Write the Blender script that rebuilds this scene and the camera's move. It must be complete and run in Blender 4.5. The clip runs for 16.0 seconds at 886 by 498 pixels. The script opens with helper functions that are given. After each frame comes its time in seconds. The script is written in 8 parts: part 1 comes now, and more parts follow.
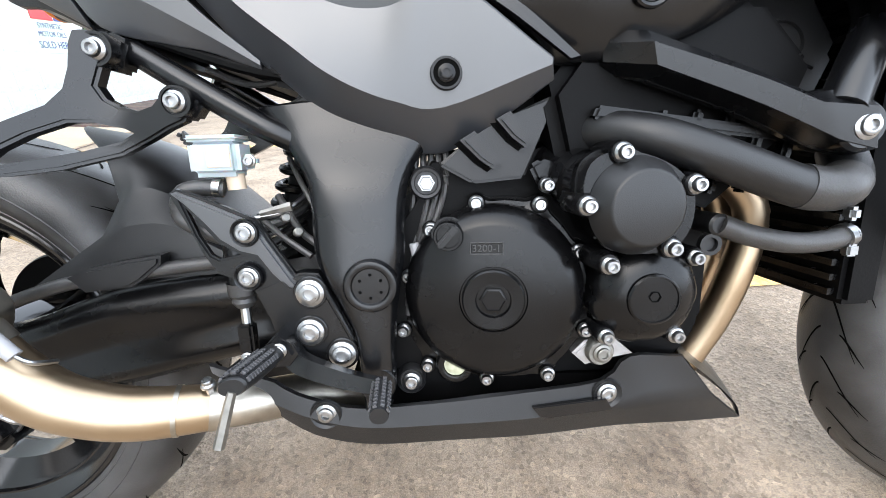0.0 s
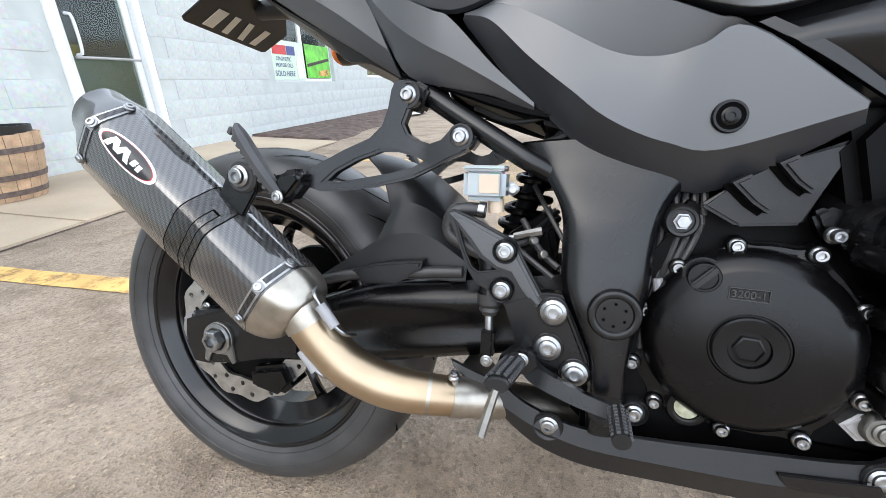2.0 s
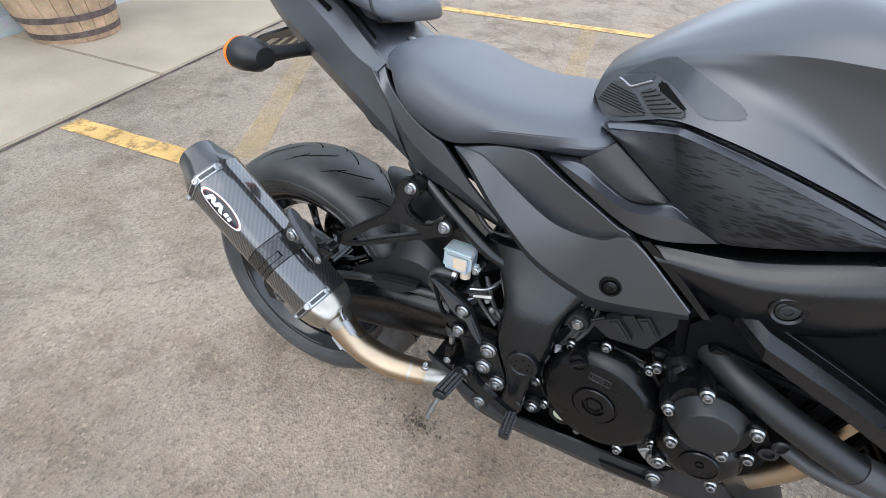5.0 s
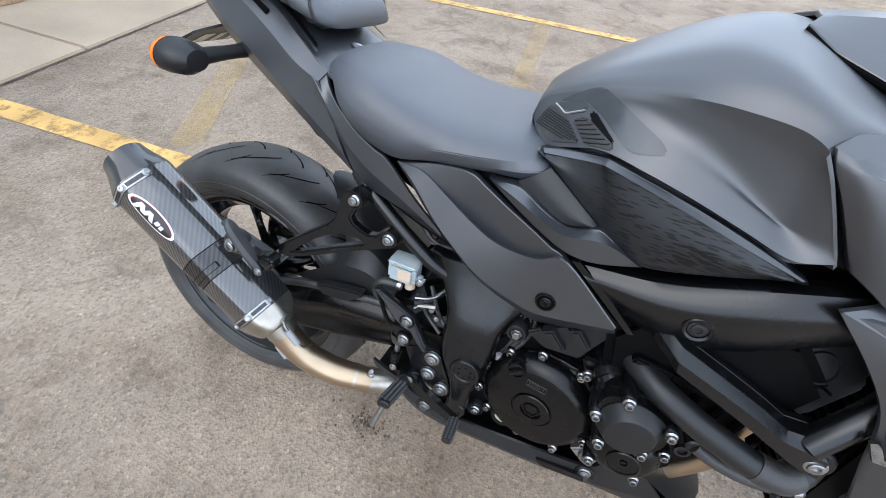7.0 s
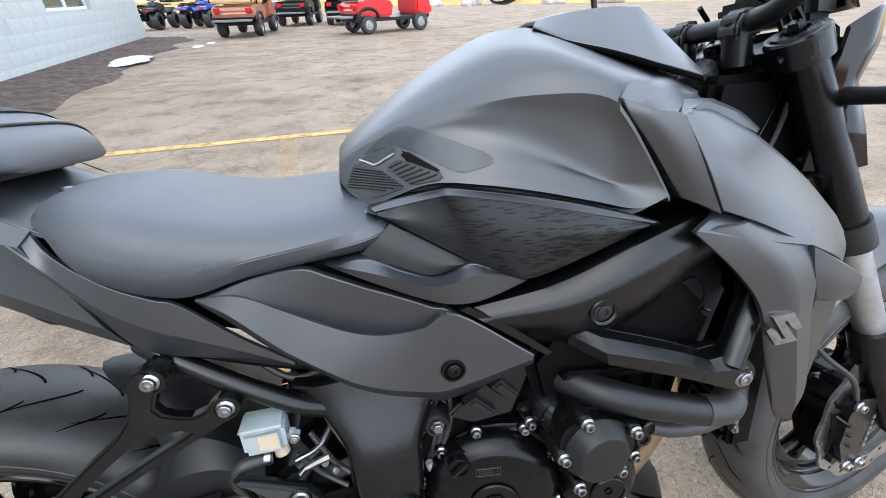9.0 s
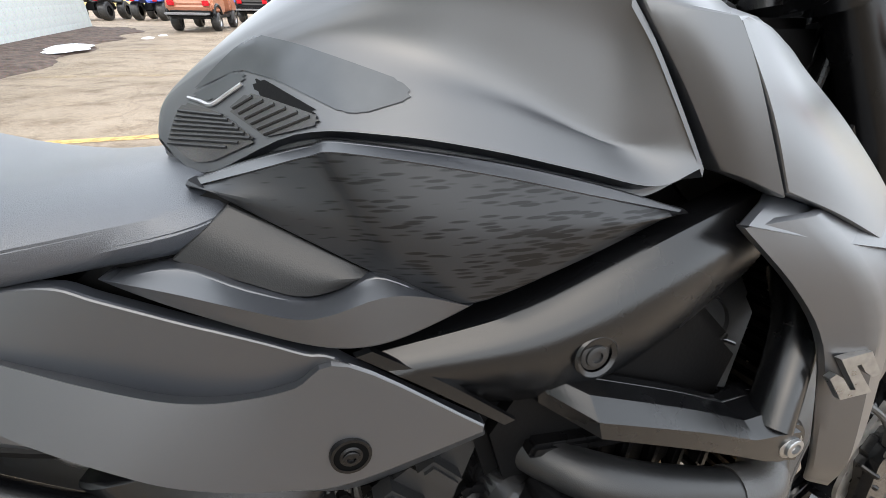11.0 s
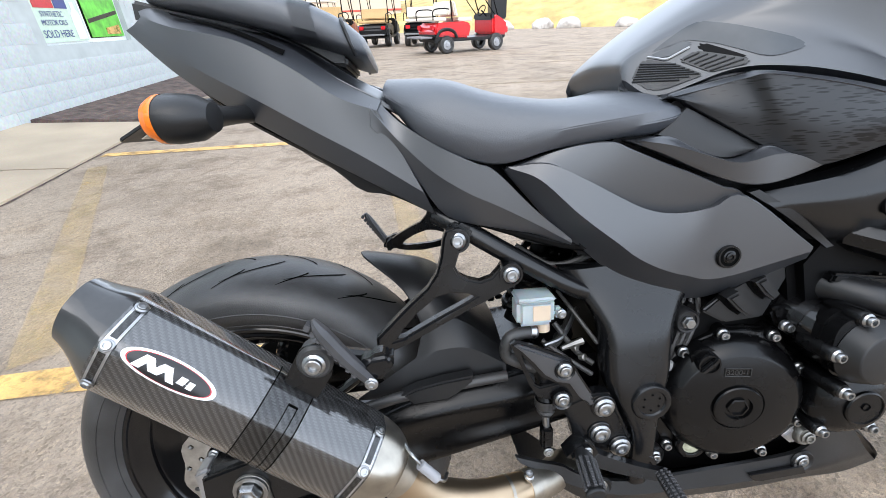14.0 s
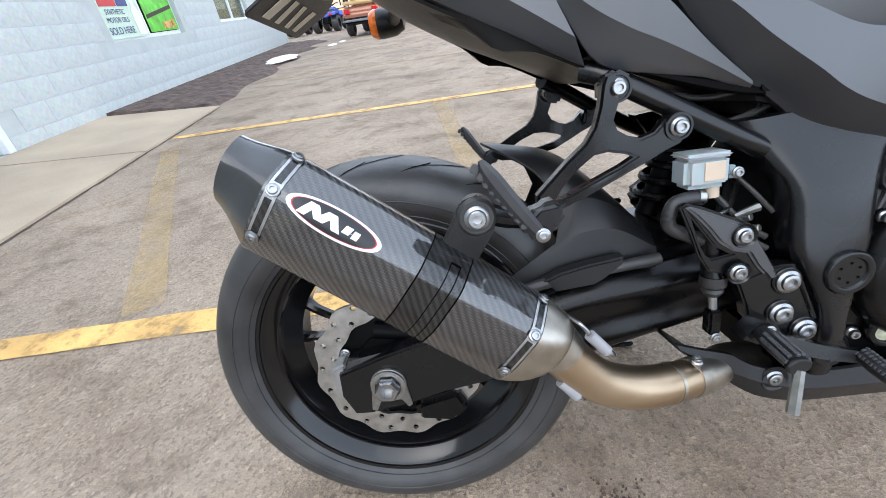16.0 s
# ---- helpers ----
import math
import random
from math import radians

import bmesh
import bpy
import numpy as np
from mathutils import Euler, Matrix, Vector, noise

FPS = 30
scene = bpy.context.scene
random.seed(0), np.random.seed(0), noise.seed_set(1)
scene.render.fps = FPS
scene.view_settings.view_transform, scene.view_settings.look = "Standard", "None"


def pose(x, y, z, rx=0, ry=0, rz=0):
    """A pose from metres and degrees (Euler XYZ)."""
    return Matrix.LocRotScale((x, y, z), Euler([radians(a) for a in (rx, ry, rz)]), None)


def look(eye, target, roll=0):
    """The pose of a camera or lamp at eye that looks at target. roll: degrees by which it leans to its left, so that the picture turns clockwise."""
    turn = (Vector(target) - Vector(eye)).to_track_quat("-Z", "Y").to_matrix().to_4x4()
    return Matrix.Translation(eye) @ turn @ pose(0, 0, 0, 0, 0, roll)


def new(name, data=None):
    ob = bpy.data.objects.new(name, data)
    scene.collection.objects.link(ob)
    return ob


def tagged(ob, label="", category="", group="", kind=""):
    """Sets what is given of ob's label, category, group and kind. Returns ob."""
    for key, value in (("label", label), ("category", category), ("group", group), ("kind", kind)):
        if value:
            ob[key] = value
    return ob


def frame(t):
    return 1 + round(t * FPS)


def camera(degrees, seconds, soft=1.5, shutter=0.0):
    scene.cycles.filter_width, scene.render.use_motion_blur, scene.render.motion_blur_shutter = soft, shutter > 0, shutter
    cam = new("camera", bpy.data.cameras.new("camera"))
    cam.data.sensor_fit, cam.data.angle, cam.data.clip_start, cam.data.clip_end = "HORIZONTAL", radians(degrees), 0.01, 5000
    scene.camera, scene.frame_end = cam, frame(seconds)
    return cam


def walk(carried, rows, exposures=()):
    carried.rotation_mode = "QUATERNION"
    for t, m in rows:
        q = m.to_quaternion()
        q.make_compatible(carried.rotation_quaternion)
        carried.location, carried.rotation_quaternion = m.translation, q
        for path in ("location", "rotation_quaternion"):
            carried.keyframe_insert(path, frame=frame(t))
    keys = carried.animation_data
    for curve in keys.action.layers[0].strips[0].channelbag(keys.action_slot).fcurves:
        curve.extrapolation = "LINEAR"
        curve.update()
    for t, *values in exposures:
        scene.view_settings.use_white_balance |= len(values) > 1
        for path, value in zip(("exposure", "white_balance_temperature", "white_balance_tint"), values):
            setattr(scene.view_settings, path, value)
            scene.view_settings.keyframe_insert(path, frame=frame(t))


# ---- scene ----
cam = camera(93.0, 16.0, soft=0.8)
METRES, EYE, TILT, LEAN, TURN = 1.64, 0.635, -24.2, 1.0, 0.0
ROWS = [
    (0.0, 0.0, 0.0, 0.0, 0.0, 0.0, -0.0),
    (0.5, -0.0185, -0.0075, -0.0009, 5.73, 0.29, -2.06),
    (1.0, -0.0367, -0.0173, -0.0035, 10.98, 0.45, -4.03),
    (1.5, -0.0549, -0.0255, -0.0036, 15.58, 0.59, -5.74),
    (2.0, -0.0625, -0.0328, 0.0013, 18.62, 0.98, -6.91),
    (2.5, -0.0561, -0.0283, 0.0119, 20.25, 0.9, -7.32),
    (3.0, -0.0431, -0.0247, 0.0357, 23.46, -2.28, -7.87),
    (3.5, -0.029, -0.03, 0.0908, 27.54, -14.4, -9.43),
    (4.0, -0.0212, -0.0831, 0.1655, 28.42, -18.21, -11.25),
    (4.5, -0.0123, -0.1023, 0.2021, 28.34, -22.15, -11.99),
    (7.0, -0.0083, -0.1005, 0.2438, 21.48, -23.74, -15.31),
    (7.5, -0.0006, -0.0894, 0.2608, 20.37, -22.46, -14.65),
    (8.0, -0.0151, -0.085, 0.2505, 11.11, -18.55, -9.12),
    (8.5, -0.0435, -0.0742, 0.2397, -3.91, -8.94, 2.64),
    (9.0, -0.0371, -0.0473, 0.2142, -8.6, -7.59, 4.47),
    (11.5, 0.0118, 0.0641, 0.1982, -13.41, -6.52, 3.89),
    (12.0, -0.0065, 0.0312, 0.218, -13.51, -5.65, 4.47),
    (12.5, -0.073, -0.017, 0.1937, -13.44, -4.85, 4.97),
    (13.0, -0.1376, -0.0404, 0.1684, -9.93, -4.29, 4.73),
    (13.5, -0.1785, -0.0593, 0.1447, -5.51, -4.11, 3.62),
    (14.0, -0.2067, -0.0715, 0.1285, -1.02, -4.5, 1.65),
    (14.5, -0.221, -0.0717, 0.1076, 1.5, -5.77, 1.16),
    (15.0, -0.2314, -0.0734, 0.0888, 3.72, -6.92, 0.86),
    (15.5, -0.2479, -0.0695, 0.0694, 4.82, -7.79, 1.48),
    (16.0, -0.2835, -0.0536, 0.0517, 4.85, -7.07, 4.96),
]
walk(cam, [(t, pose(0, 0, EYE, TILT, LEAN, TURN) @ pose(METRES * x, METRES * y, METRES * z, 90 + pitch, roll, yaw)) for t, x, y, z, yaw, pitch, roll in ROWS],
     exposures=[(0.0, 1.58, 6800, 10), (1.5, 1.12, 6750, 10), (3.0, 0.75, 6700, 10), (4.5, 0.74, 6450, 10), (7.0, 0.73, 6300, 10), (9.0, 0.82, 6500, 10), (11.5, 1.18, 7350, 10), (12.0, 1.0, 7350, 10), (12.5, 0.87, 7100, 10), (13.0, 0.98, 6850, 10), (14.5, 0.88, 6550, 10), (16.0, 0.77, 6400, 10)])

# ---- light: an overcast sky with a faint, wide sun ----
world = bpy.data.worlds.new("overcast_sky")
scene.world = world
world.use_nodes = True
wn = world.node_tree.nodes
wl = world.node_tree.links
sky = wn.new("ShaderNodeTexSky")
sky.sky_type = "NISHITA"
sky.sun_disc = False
sky.sun_elevation = radians(48)
sky.sun_rotation = radians(200)
sky.air_density = 1.0
sky.dust_density = 4.0
grey = wn.new("ShaderNodeHueSaturation")
grey.inputs["Saturation"].default_value = 0.5
grey.inputs["Value"].default_value = 1.0
wl.new(sky.outputs["Color"], grey.inputs["Color"])
# cloud cover: mostly even grey-white, brighter overhead than at the horizon
cloud = wn.new("ShaderNodeMix")
cloud.data_type = "RGBA"
cloud.inputs["Factor"].default_value = 0.72
cloud.inputs["B"].default_value = (7.3, 8.5, 10.3, 1)
wl.new(grey.outputs["Color"], cloud.inputs["A"])
where = wn.new("ShaderNodeTexCoord")
split = wn.new("ShaderNodeSeparateXYZ")
wl.new(where.outputs["Generated"], split.inputs["Vector"])
lift = wn.new("ShaderNodeMapRange")
lift.inputs["From Min"].default_value, lift.inputs["From Max"].default_value = 0.0, 1.0
lift.inputs["To Min"].default_value, lift.inputs["To Max"].default_value = 1.18, 0.92
wl.new(split.outputs["Z"], lift.inputs["Value"])
over = wn.new("ShaderNodeVectorMath")
over.operation = "SCALE"
wl.new(cloud.outputs["Result"], over.inputs[0])
wl.new(lift.outputs["Result"], over.inputs["Scale"])
wl.new(over.outputs["Vector"], wn["Background"].inputs["Color"])
wn["Background"].inputs["Strength"].default_value = 0.19
sun = new("sun", bpy.data.lights.new("sun", "SUN"))
sun.data.energy = 0.35
sun.data.angle = radians(60)
sun.data.color = (1.0, 0.94, 0.86)
sun.matrix_world = look((-2, -5, 7.5), (0, 0, 0))


# ---- materials ----
def mat(name, col, rough=0.5, metal=0.0, var=0.12, scale=30.0, bump=0.0, bscale=200.0, coat=0.0, spec=0.5, rvar=0.08, col2=None, coords="Object", fine=0.0):
    """A surface with broad and fine variation of colour and roughness, and a fine relief."""
    m = bpy.data.materials.new(name)
    m.use_nodes = True
    n, l = m.node_tree.nodes, m.node_tree.links
    b = n["Principled BSDF"]
    tc = n.new("ShaderNodeTexCoord")
    big = n.new("ShaderNodeTexNoise")
    big.inputs["Scale"].default_value = scale
    big.inputs["Detail"].default_value = 6
    l.new(tc.outputs[coords], big.inputs["Vector"])
    ramp = n.new("ShaderNodeValToRGB")
    c2 = col2 or tuple(min(1, c * (1 + var * 2)) for c in col)
    ramp.color_ramp.elements[0].color = (*[c * (1 - var) for c in col], 1)
    ramp.color_ramp.elements[1].color = (*c2, 1)
    ramp.color_ramp.elements[0].position, ramp.color_ramp.elements[1].position = 0.3, 0.72
    l.new(big.outputs["Fac"], ramp.inputs["Fac"])
    out = ramp.outputs["Color"]
    small = n.new("ShaderNodeTexNoise")
    small.inputs["Scale"].default_value = bscale
    small.inputs["Detail"].default_value = 4
    l.new(tc.outputs[coords], small.inputs["Vector"])
    if fine:
        mix = n.new("ShaderNodeMix")
        mix.data_type, mix.blend_type = "RGBA", "OVERLAY"
        mix.inputs["Factor"].default_value = fine
        l.new(out, mix.inputs["A"])
        l.new(small.outputs["Color"], mix.inputs["B"])
        out = mix.outputs["Result"]
    l.new(out, b.inputs["Base Color"])
    mr = n.new("ShaderNodeMapRange")
    mr.inputs["To Min"].default_value, mr.inputs["To Max"].default_value = max(0.02, rough - rvar), min(1, rough + rvar)
    l.new(big.outputs["Fac"], mr.inputs["Value"])
    l.new(mr.outputs["Result"], b.inputs["Roughness"])
    b.inputs["Metallic"].default_value = metal
    b.inputs["Coat Weight"].default_value = coat
    b.inputs["Coat Roughness"].default_value = 0.12
    b.inputs["Specular IOR Level"].default_value = spec
    if bump:
        bp = n.new("ShaderNodeBump")
        bp.inputs["Strength"].default_value = bump
        bp.inputs["Distance"].default_value = 0.002
        l.new(small.outputs["Fac"], bp.inputs["Height"])
        l.new(bp.outputs["Normal"], b.inputs["Normal"])
    return m


def bsdf(m):
    return m.node_tree.nodes["Principled BSDF"]


M_PAINT = mat("satin_black_paint", (0.013, 0.015, 0.0195), 0.43, metal=0.0, var=0.03, scale=6, bump=0.02, bscale=900, spec=1.0, rvar=0.02, coat=0.45)
bsdf(M_PAINT).inputs["Coat Roughness"].default_value = 0.34
bsdf(M_PAINT).inputs["Coat IOR"].default_value = 1.6
M_PLASTIC = mat("black_plastic", (0.0085, 0.0087, 0.0094), 0.4, var=0.1, scale=25, bump=0.12, bscale=1200, spec=0.42)
M_FRAME = mat("black_frame_metal", (0.003, 0.0032, 0.0038), 0.26, metal=0.0, var=0.1, scale=18, bump=0.05, bscale=900, spec=0.44, coat=0.06)
bsdf(M_FRAME).inputs["Coat Roughness"].default_value = 0.3
M_ENGINE = mat("black_engine_enamel", (0.0025, 0.0025, 0.0028), 0.26, var=0.12, scale=30, bump=0.06, bscale=700, spec=0.3)
# dark metal, coloured blacker still to carry the shade of recesses and interiors
M_DARK = mat("dark_metal_and_recess_shade", (0.0015, 0.0015, 0.0017), 0.5, var=0.2, scale=30, bump=0.1, bscale=300, spec=0.1)
M_GLOSS = mat("gloss_black", (0.004, 0.004, 0.0045), 0.13, var=0.1, scale=20, spec=0.5, rvar=0.03)
M_PADFILM = mat("gloss_film", (0.05, 0.055, 0.06), 0.2, metal=0.3, var=0.1, scale=40, spec=0.6)
M_RUBBER = mat("tyre_rubber", (0.030, 0.0295, 0.0295), 0.43, var=0.4, scale=14, bump=0.18, bscale=500, fine=0.25, spec=0.5)
# near-black that puts the shade of grooves, gaps and holes into the colour
M_RECESS_SHADE = mat("recess_shade", (0.0015, 0.0015, 0.0015), 0.8, spec=0.05)
M_GRIP = mat("peg_rubber", (0.045, 0.045, 0.048), 0.55, bump=0.1, bscale=600)
M_SEAT = mat("seat_vinyl", (0.030, 0.035, 0.045), 0.47, var=0.05, scale=8, bump=0.3, bscale=1500, spec=1.0, rvar=0.03, coat=0.35)
bsdf(M_SEAT).inputs["Coat Roughness"].default_value = 0.45
M_STEEL = mat("zinc_steel", (0.34, 0.345, 0.35), 0.3, metal=1.0, var=0.12, scale=120, bump=0.05, bscale=600)
M_BAND = mat("satin_steel_band", (0.72, 0.72, 0.73), 0.42, metal=1.0, var=0.08, scale=80, bump=0.03, bscale=600)
M_BRUSH = mat("brushed_steel", (0.40, 0.37, 0.32), 0.36, metal=1.0, var=0.12, scale=60, bump=0.06, bscale=900)
M_DISC = mat("brake_disc_steel", (0.42, 0.41, 0.39), 0.4, metal=1.0, var=0.15, scale=70, bump=0.08, bscale=600)
M_WASHER = mat("dull_zinc", (0.22, 0.215, 0.2), 0.45, metal=0.9, var=0.15, scale=90)
M_ALU = mat("grey_aluminium", (0.4, 0.4, 0.41), 0.42, metal=0.9, var=0.1, scale=60)
M_LENS = mat("oil_level_glass", (0.32, 0.33, 0.24), 0.08, var=0.3, scale=120, spec=0.8)
M_RAISED = mat("worn_raised_mark", (0.02, 0.02, 0.02), 0.35, spec=0.6)
M_MIRROR = mat("mirror_silver", (0.85, 0.87, 0.88), 0.03, metal=1.0, var=0.02, scale=20, rvar=0.01)
M_WHITE = mat("white_print", (0.78, 0.78, 0.8), 0.35, var=0.03)
M_RED = mat("red_print", (0.5, 0.02, 0.03), 0.35)
M_BLACKPRINT = mat("black_print", (0.01, 0.01, 0.012), 0.3)
M_ORANGE = mat("amber_lens", (0.75, 0.16, 0.01), 0.2, var=0.1, scale=60)
M_BLUE = mat("blue_paint", (0.02, 0.06, 0.35), 0.3, var=0.1)
M_CARTRED = mat("red_body_paint", (0.62, 0.01, 0.015), 0.25, var=0.06, coat=0.4)
M_TAN = mat("tan_vinyl", (0.62, 0.42, 0.2), 0.55, var=0.08)
M_CREAM = mat("cream_vinyl", (0.75, 0.7, 0.6), 0.55, var=0.05)
M_BRONZE = mat("bronze_body_paint", (0.42, 0.17, 0.1), 0.3, var=0.08, coat=0.3)
M_TAIL = mat("red_lens", (0.55, 0.01, 0.02), 0.25)
M_LIGHTGREY = mat("grey_plastic", (0.24, 0.24, 0.25), 0.5)
M_GREEN = mat("green_print", (0.1, 0.45, 0.04), 0.4, var=0.3, scale=9)
M_PALEGREEN = mat("pale_green_print", (0.55, 0.68, 0.55), 0.4, var=0.05)
M_TRAY = mat("yellow_plastic", (0.6, 0.42, 0.04), 0.4)
M_NAVY = mat("navy_print", (0.03, 0.05, 0.2), 0.4)
M_SNOW = mat("melting_snow", (0.7, 0.71, 0.74), 0.6, var=0.08, scale=6, bump=0.5, bscale=40)
M_MULCH = mat("dark_mulch", (0.075, 0.05, 0.04), 0.95, var=0.5, scale=9, bump=1.0, bscale=60, fine=0.7)
M_CONCRETE = mat("pavement_concrete", (0.37, 0.295, 0.212), 0.85, var=0.14, scale=1.3, bump=0.4, bscale=110, fine=0.25)
M_WALL = mat("painted_block", (0.48, 0.51, 0.497), 0.75, var=0.06, scale=3.0, bump=1.0, bscale=28, fine=0.3)
M_JOINT = mat("painted_joint", (0.455, 0.485, 0.472), 0.85, var=0.08, scale=4)
M_DOORFRAME = mat("white_aluminium", (0.72, 0.74, 0.74), 0.4, var=0.04)
M_WOOD = mat("weathered_oak", (0.4, 0.27, 0.17), 0.75, var=0.25, scale=9, bump=0.5, bscale=90, fine=0.4)
M_HOOP = mat("rusty_hoop", (0.13, 0.1, 0.09), 0.65, metal=0.4, var=0.3, scale=25)
M_GRASS = mat("dry_grass", (0.42, 0.30, 0.11), 0.95, var=0.3, scale=0.6, bump=0.8, bscale=14, fine=0.5)
M_STONE = mat("boulder_stone", (0.42, 0.38, 0.34), 0.85, var=0.25, scale=3, bump=0.6, bscale=20)
M_BEIGE = mat("beige_siding", (0.55, 0.46, 0.37), 0.7, var=0.05, scale=1.0)
M_BRICKRED = mat("red_trim", (0.5, 0.08, 0.06), 0.6)
M_YELLOW = mat("worn_yellow_paint", (0.58, 0.35, 0.115), 0.7, var=0.15, scale=5, bump=0.4, bscale=250, fine=0.4)


def worn(m, holes=0.5, scale=22.0, soft=0.04, keep=0.0):
    """Line paint worn off in flakes, with the asphalt showing between them."""
    n, l = m.node_tree.nodes, m.node_tree.links
    b = bsdf(m)
    tc = n.new("ShaderNodeTexCoord")
    nz = n.new("ShaderNodeTexNoise")
    nz.inputs["Scale"].default_value, nz.inputs["Detail"].default_value, nz.inputs["Roughness"].default_value = scale, 9, 0.75
    l.new(tc.outputs["Object"], nz.inputs["Vector"])
    r = n.new("ShaderNodeMapRange")
    r.inputs["From Min"].default_value, r.inputs["From Max"].default_value = holes - soft, holes + soft
    r.inputs["To Min"].default_value, r.inputs["To Max"].default_value = keep, 1.0 if keep == 0.0 else 0.55
    l.new(nz.outputs["Fac"], r.inputs["Value"])
    gone = n.new("ShaderNodeBsdfTransparent")
    mix = n.new("ShaderNodeMixShader")
    l.new(r.outputs["Result"], mix.inputs["Fac"])
    l.new(gone.outputs["BSDF"], mix.inputs[1])
    l.new(b.outputs["BSDF"], mix.inputs[2])
    l.new(mix.outputs["Shader"], n["Material Output"].inputs["Surface"])
    return m


worn(M_YELLOW, 0.42, 9.0, 0.1)
M_FAINT = worn(mat("faded_yellow_paint", (0.50, 0.35, 0.16), 0.8, bump=0.4, bscale=250, fine=0.4), 0.53, 5, 0.16, 0.05)


def asphalt():
    """Old grey-tan asphalt: pale and dark stones, broad stains, fine cracks."""
    m = bpy.data.materials.new("old_asphalt")
    m.use_nodes = True
    n, l = m.node_tree.nodes, m.node_tree.links
    b = bsdf(m)
    tc = n.new("ShaderNodeTexCoord")

    def noise_at(s, d=5, rough=0.6):
        x = n.new("ShaderNodeTexNoise")
        x.inputs["Scale"].default_value, x.inputs["Detail"].default_value, x.inputs["Roughness"].default_value = s, d, rough
        l.new(tc.outputs["Object"], x.inputs["Vector"])
        return x

    def ramp(fac, *stops):
        r = n.new("ShaderNodeValToRGB")
        while len(r.color_ramp.elements) < len(stops):
            r.color_ramp.elements.new(0.5)
        for e, (p, c) in zip(r.color_ramp.elements, stops):
            e.position, e.color = p, (*c, 1)
        l.new(fac, r.inputs["Fac"])
        return r.outputs["Color"]

    def mixed(kind, f, a, c):
        x = n.new("ShaderNodeMix")
        x.data_type, x.blend_type = "RGBA", kind
        x.inputs["Factor"].default_value = f
        l.new(a, x.inputs["A"])
        l.new(c, x.inputs["B"])
        return x.outputs["Result"]

    broad = ramp(noise_at(0.9, 7).outputs["Fac"], (0.3, (0.222, 0.174, 0.129)), (0.5, (0.315, 0.249, 0.188)), (0.8, (0.39, 0.313, 0.24)))
    vor = n.new("ShaderNodeTexVoronoi")
    vor.inputs["Scale"].default_value = 140
    l.new(tc.outputs["Object"], vor.inputs["Vector"])
    stones = ramp(vor.outputs["Color"], (0.08, (0.18, 0.17, 0.16)), (0.45, (0.5, 0.5, 0.5)), (0.8, (0.6, 0.58, 0.55)), (0.95, (0.92, 0.88, 0.82)))
    grains = ramp(noise_at(420, 3).outputs["Fac"], (0.35, (0.22, 0.22, 0.22)), (0.62, (0.72, 0.72, 0.72)))
    col = mixed("OVERLAY", 0.52, broad, stones)
    col = mixed("OVERLAY", 0.5, col, grains)
    patches = ramp(noise_at(28, 6, 0.7).outputs["Fac"], (0.3, (0.36, 0.35, 0.34)), (0.5, (0.5, 0.5, 0.5)), (0.72, (0.62, 0.61, 0.59)))
    col = mixed("OVERLAY", 0.35, col, patches)
    pits = ramp(noise_at(95, 4, 0.6).outputs["Fac"], (0.27, (0.25, 0.24, 0.23)), (0.36, (1, 1, 1)))
    col = mixed("MULTIPLY", 0.55, col, pits)
    stains = ramp(noise_at(3.2, 8, 0.7).outputs["Fac"], (0.33, (0.46, 0.42, 0.38)), (0.5, (1, 1, 1)))
    col = mixed("MULTIPLY", 0.75, col, stains)
    smear = ramp(noise_at(1.4, 9, 0.75).outputs["Fac"], (0.4, (0.72, 0.68, 0.63)), (0.52, (1, 1, 1)))
    col = mixed("MULTIPLY", 0.7, col, smear)
    spots = ramp(noise_at(7.0, 5, 0.55).outputs["Fac"], (0.24, (0.35, 0.34, 0.33)), (0.33, (1, 1, 1)))
    col = mixed("MULTIPLY", 0.6, col, spots)
    pale = ramp(noise_at(1.7, 6, 0.65).outputs["Fac"], (0.55, (1, 1, 1)), (0.75, (1.18, 1.16, 1.12)))
    col = mixed("MULTIPLY", 0.8, col, pale)
    warp = n.new("ShaderNodeMixRGB")
    warp.blend_type = "ADD"
    warp.inputs["Fac"].default_value = 0.35
    l.new(tc.outputs["Object"], warp.inputs["Color1"])
    l.new(noise_at(2.0, 4).outputs["Color"], warp.inputs["Color2"])
    crack = n.new("ShaderNodeTexVoronoi")
    crack.feature = "DISTANCE_TO_EDGE"
    crack.inputs["Scale"].default_value = 0.42
    l.new(warp.outputs["Color"], crack.inputs["Vector"])
    cr = ramp(crack.outputs["Distance"], (0.0, (0.55, 0.52, 0.5)), (0.006, (1, 1, 1)))
    col = mixed("MULTIPLY", 0.5, col, cr)
    l.new(col, b.inputs["Base Color"])
    b.inputs["Roughness"].default_value = 0.88
    add = n.new("ShaderNodeMath")
    l.new(vor.outputs["Distance"], add.inputs[0])
    l.new(noise_at(300, 3).outputs["Fac"], add.inputs[1])
    bp = n.new("ShaderNodeBump")
    bp.inputs["Strength"].default_value, bp.inputs["Distance"].default_value = 0.9, 0.004
    l.new(add.outputs["Value"], bp.inputs["Height"])
    l.new(bp.outputs["Normal"], b.inputs["Normal"])
    return m


M_ASPHALT = asphalt()


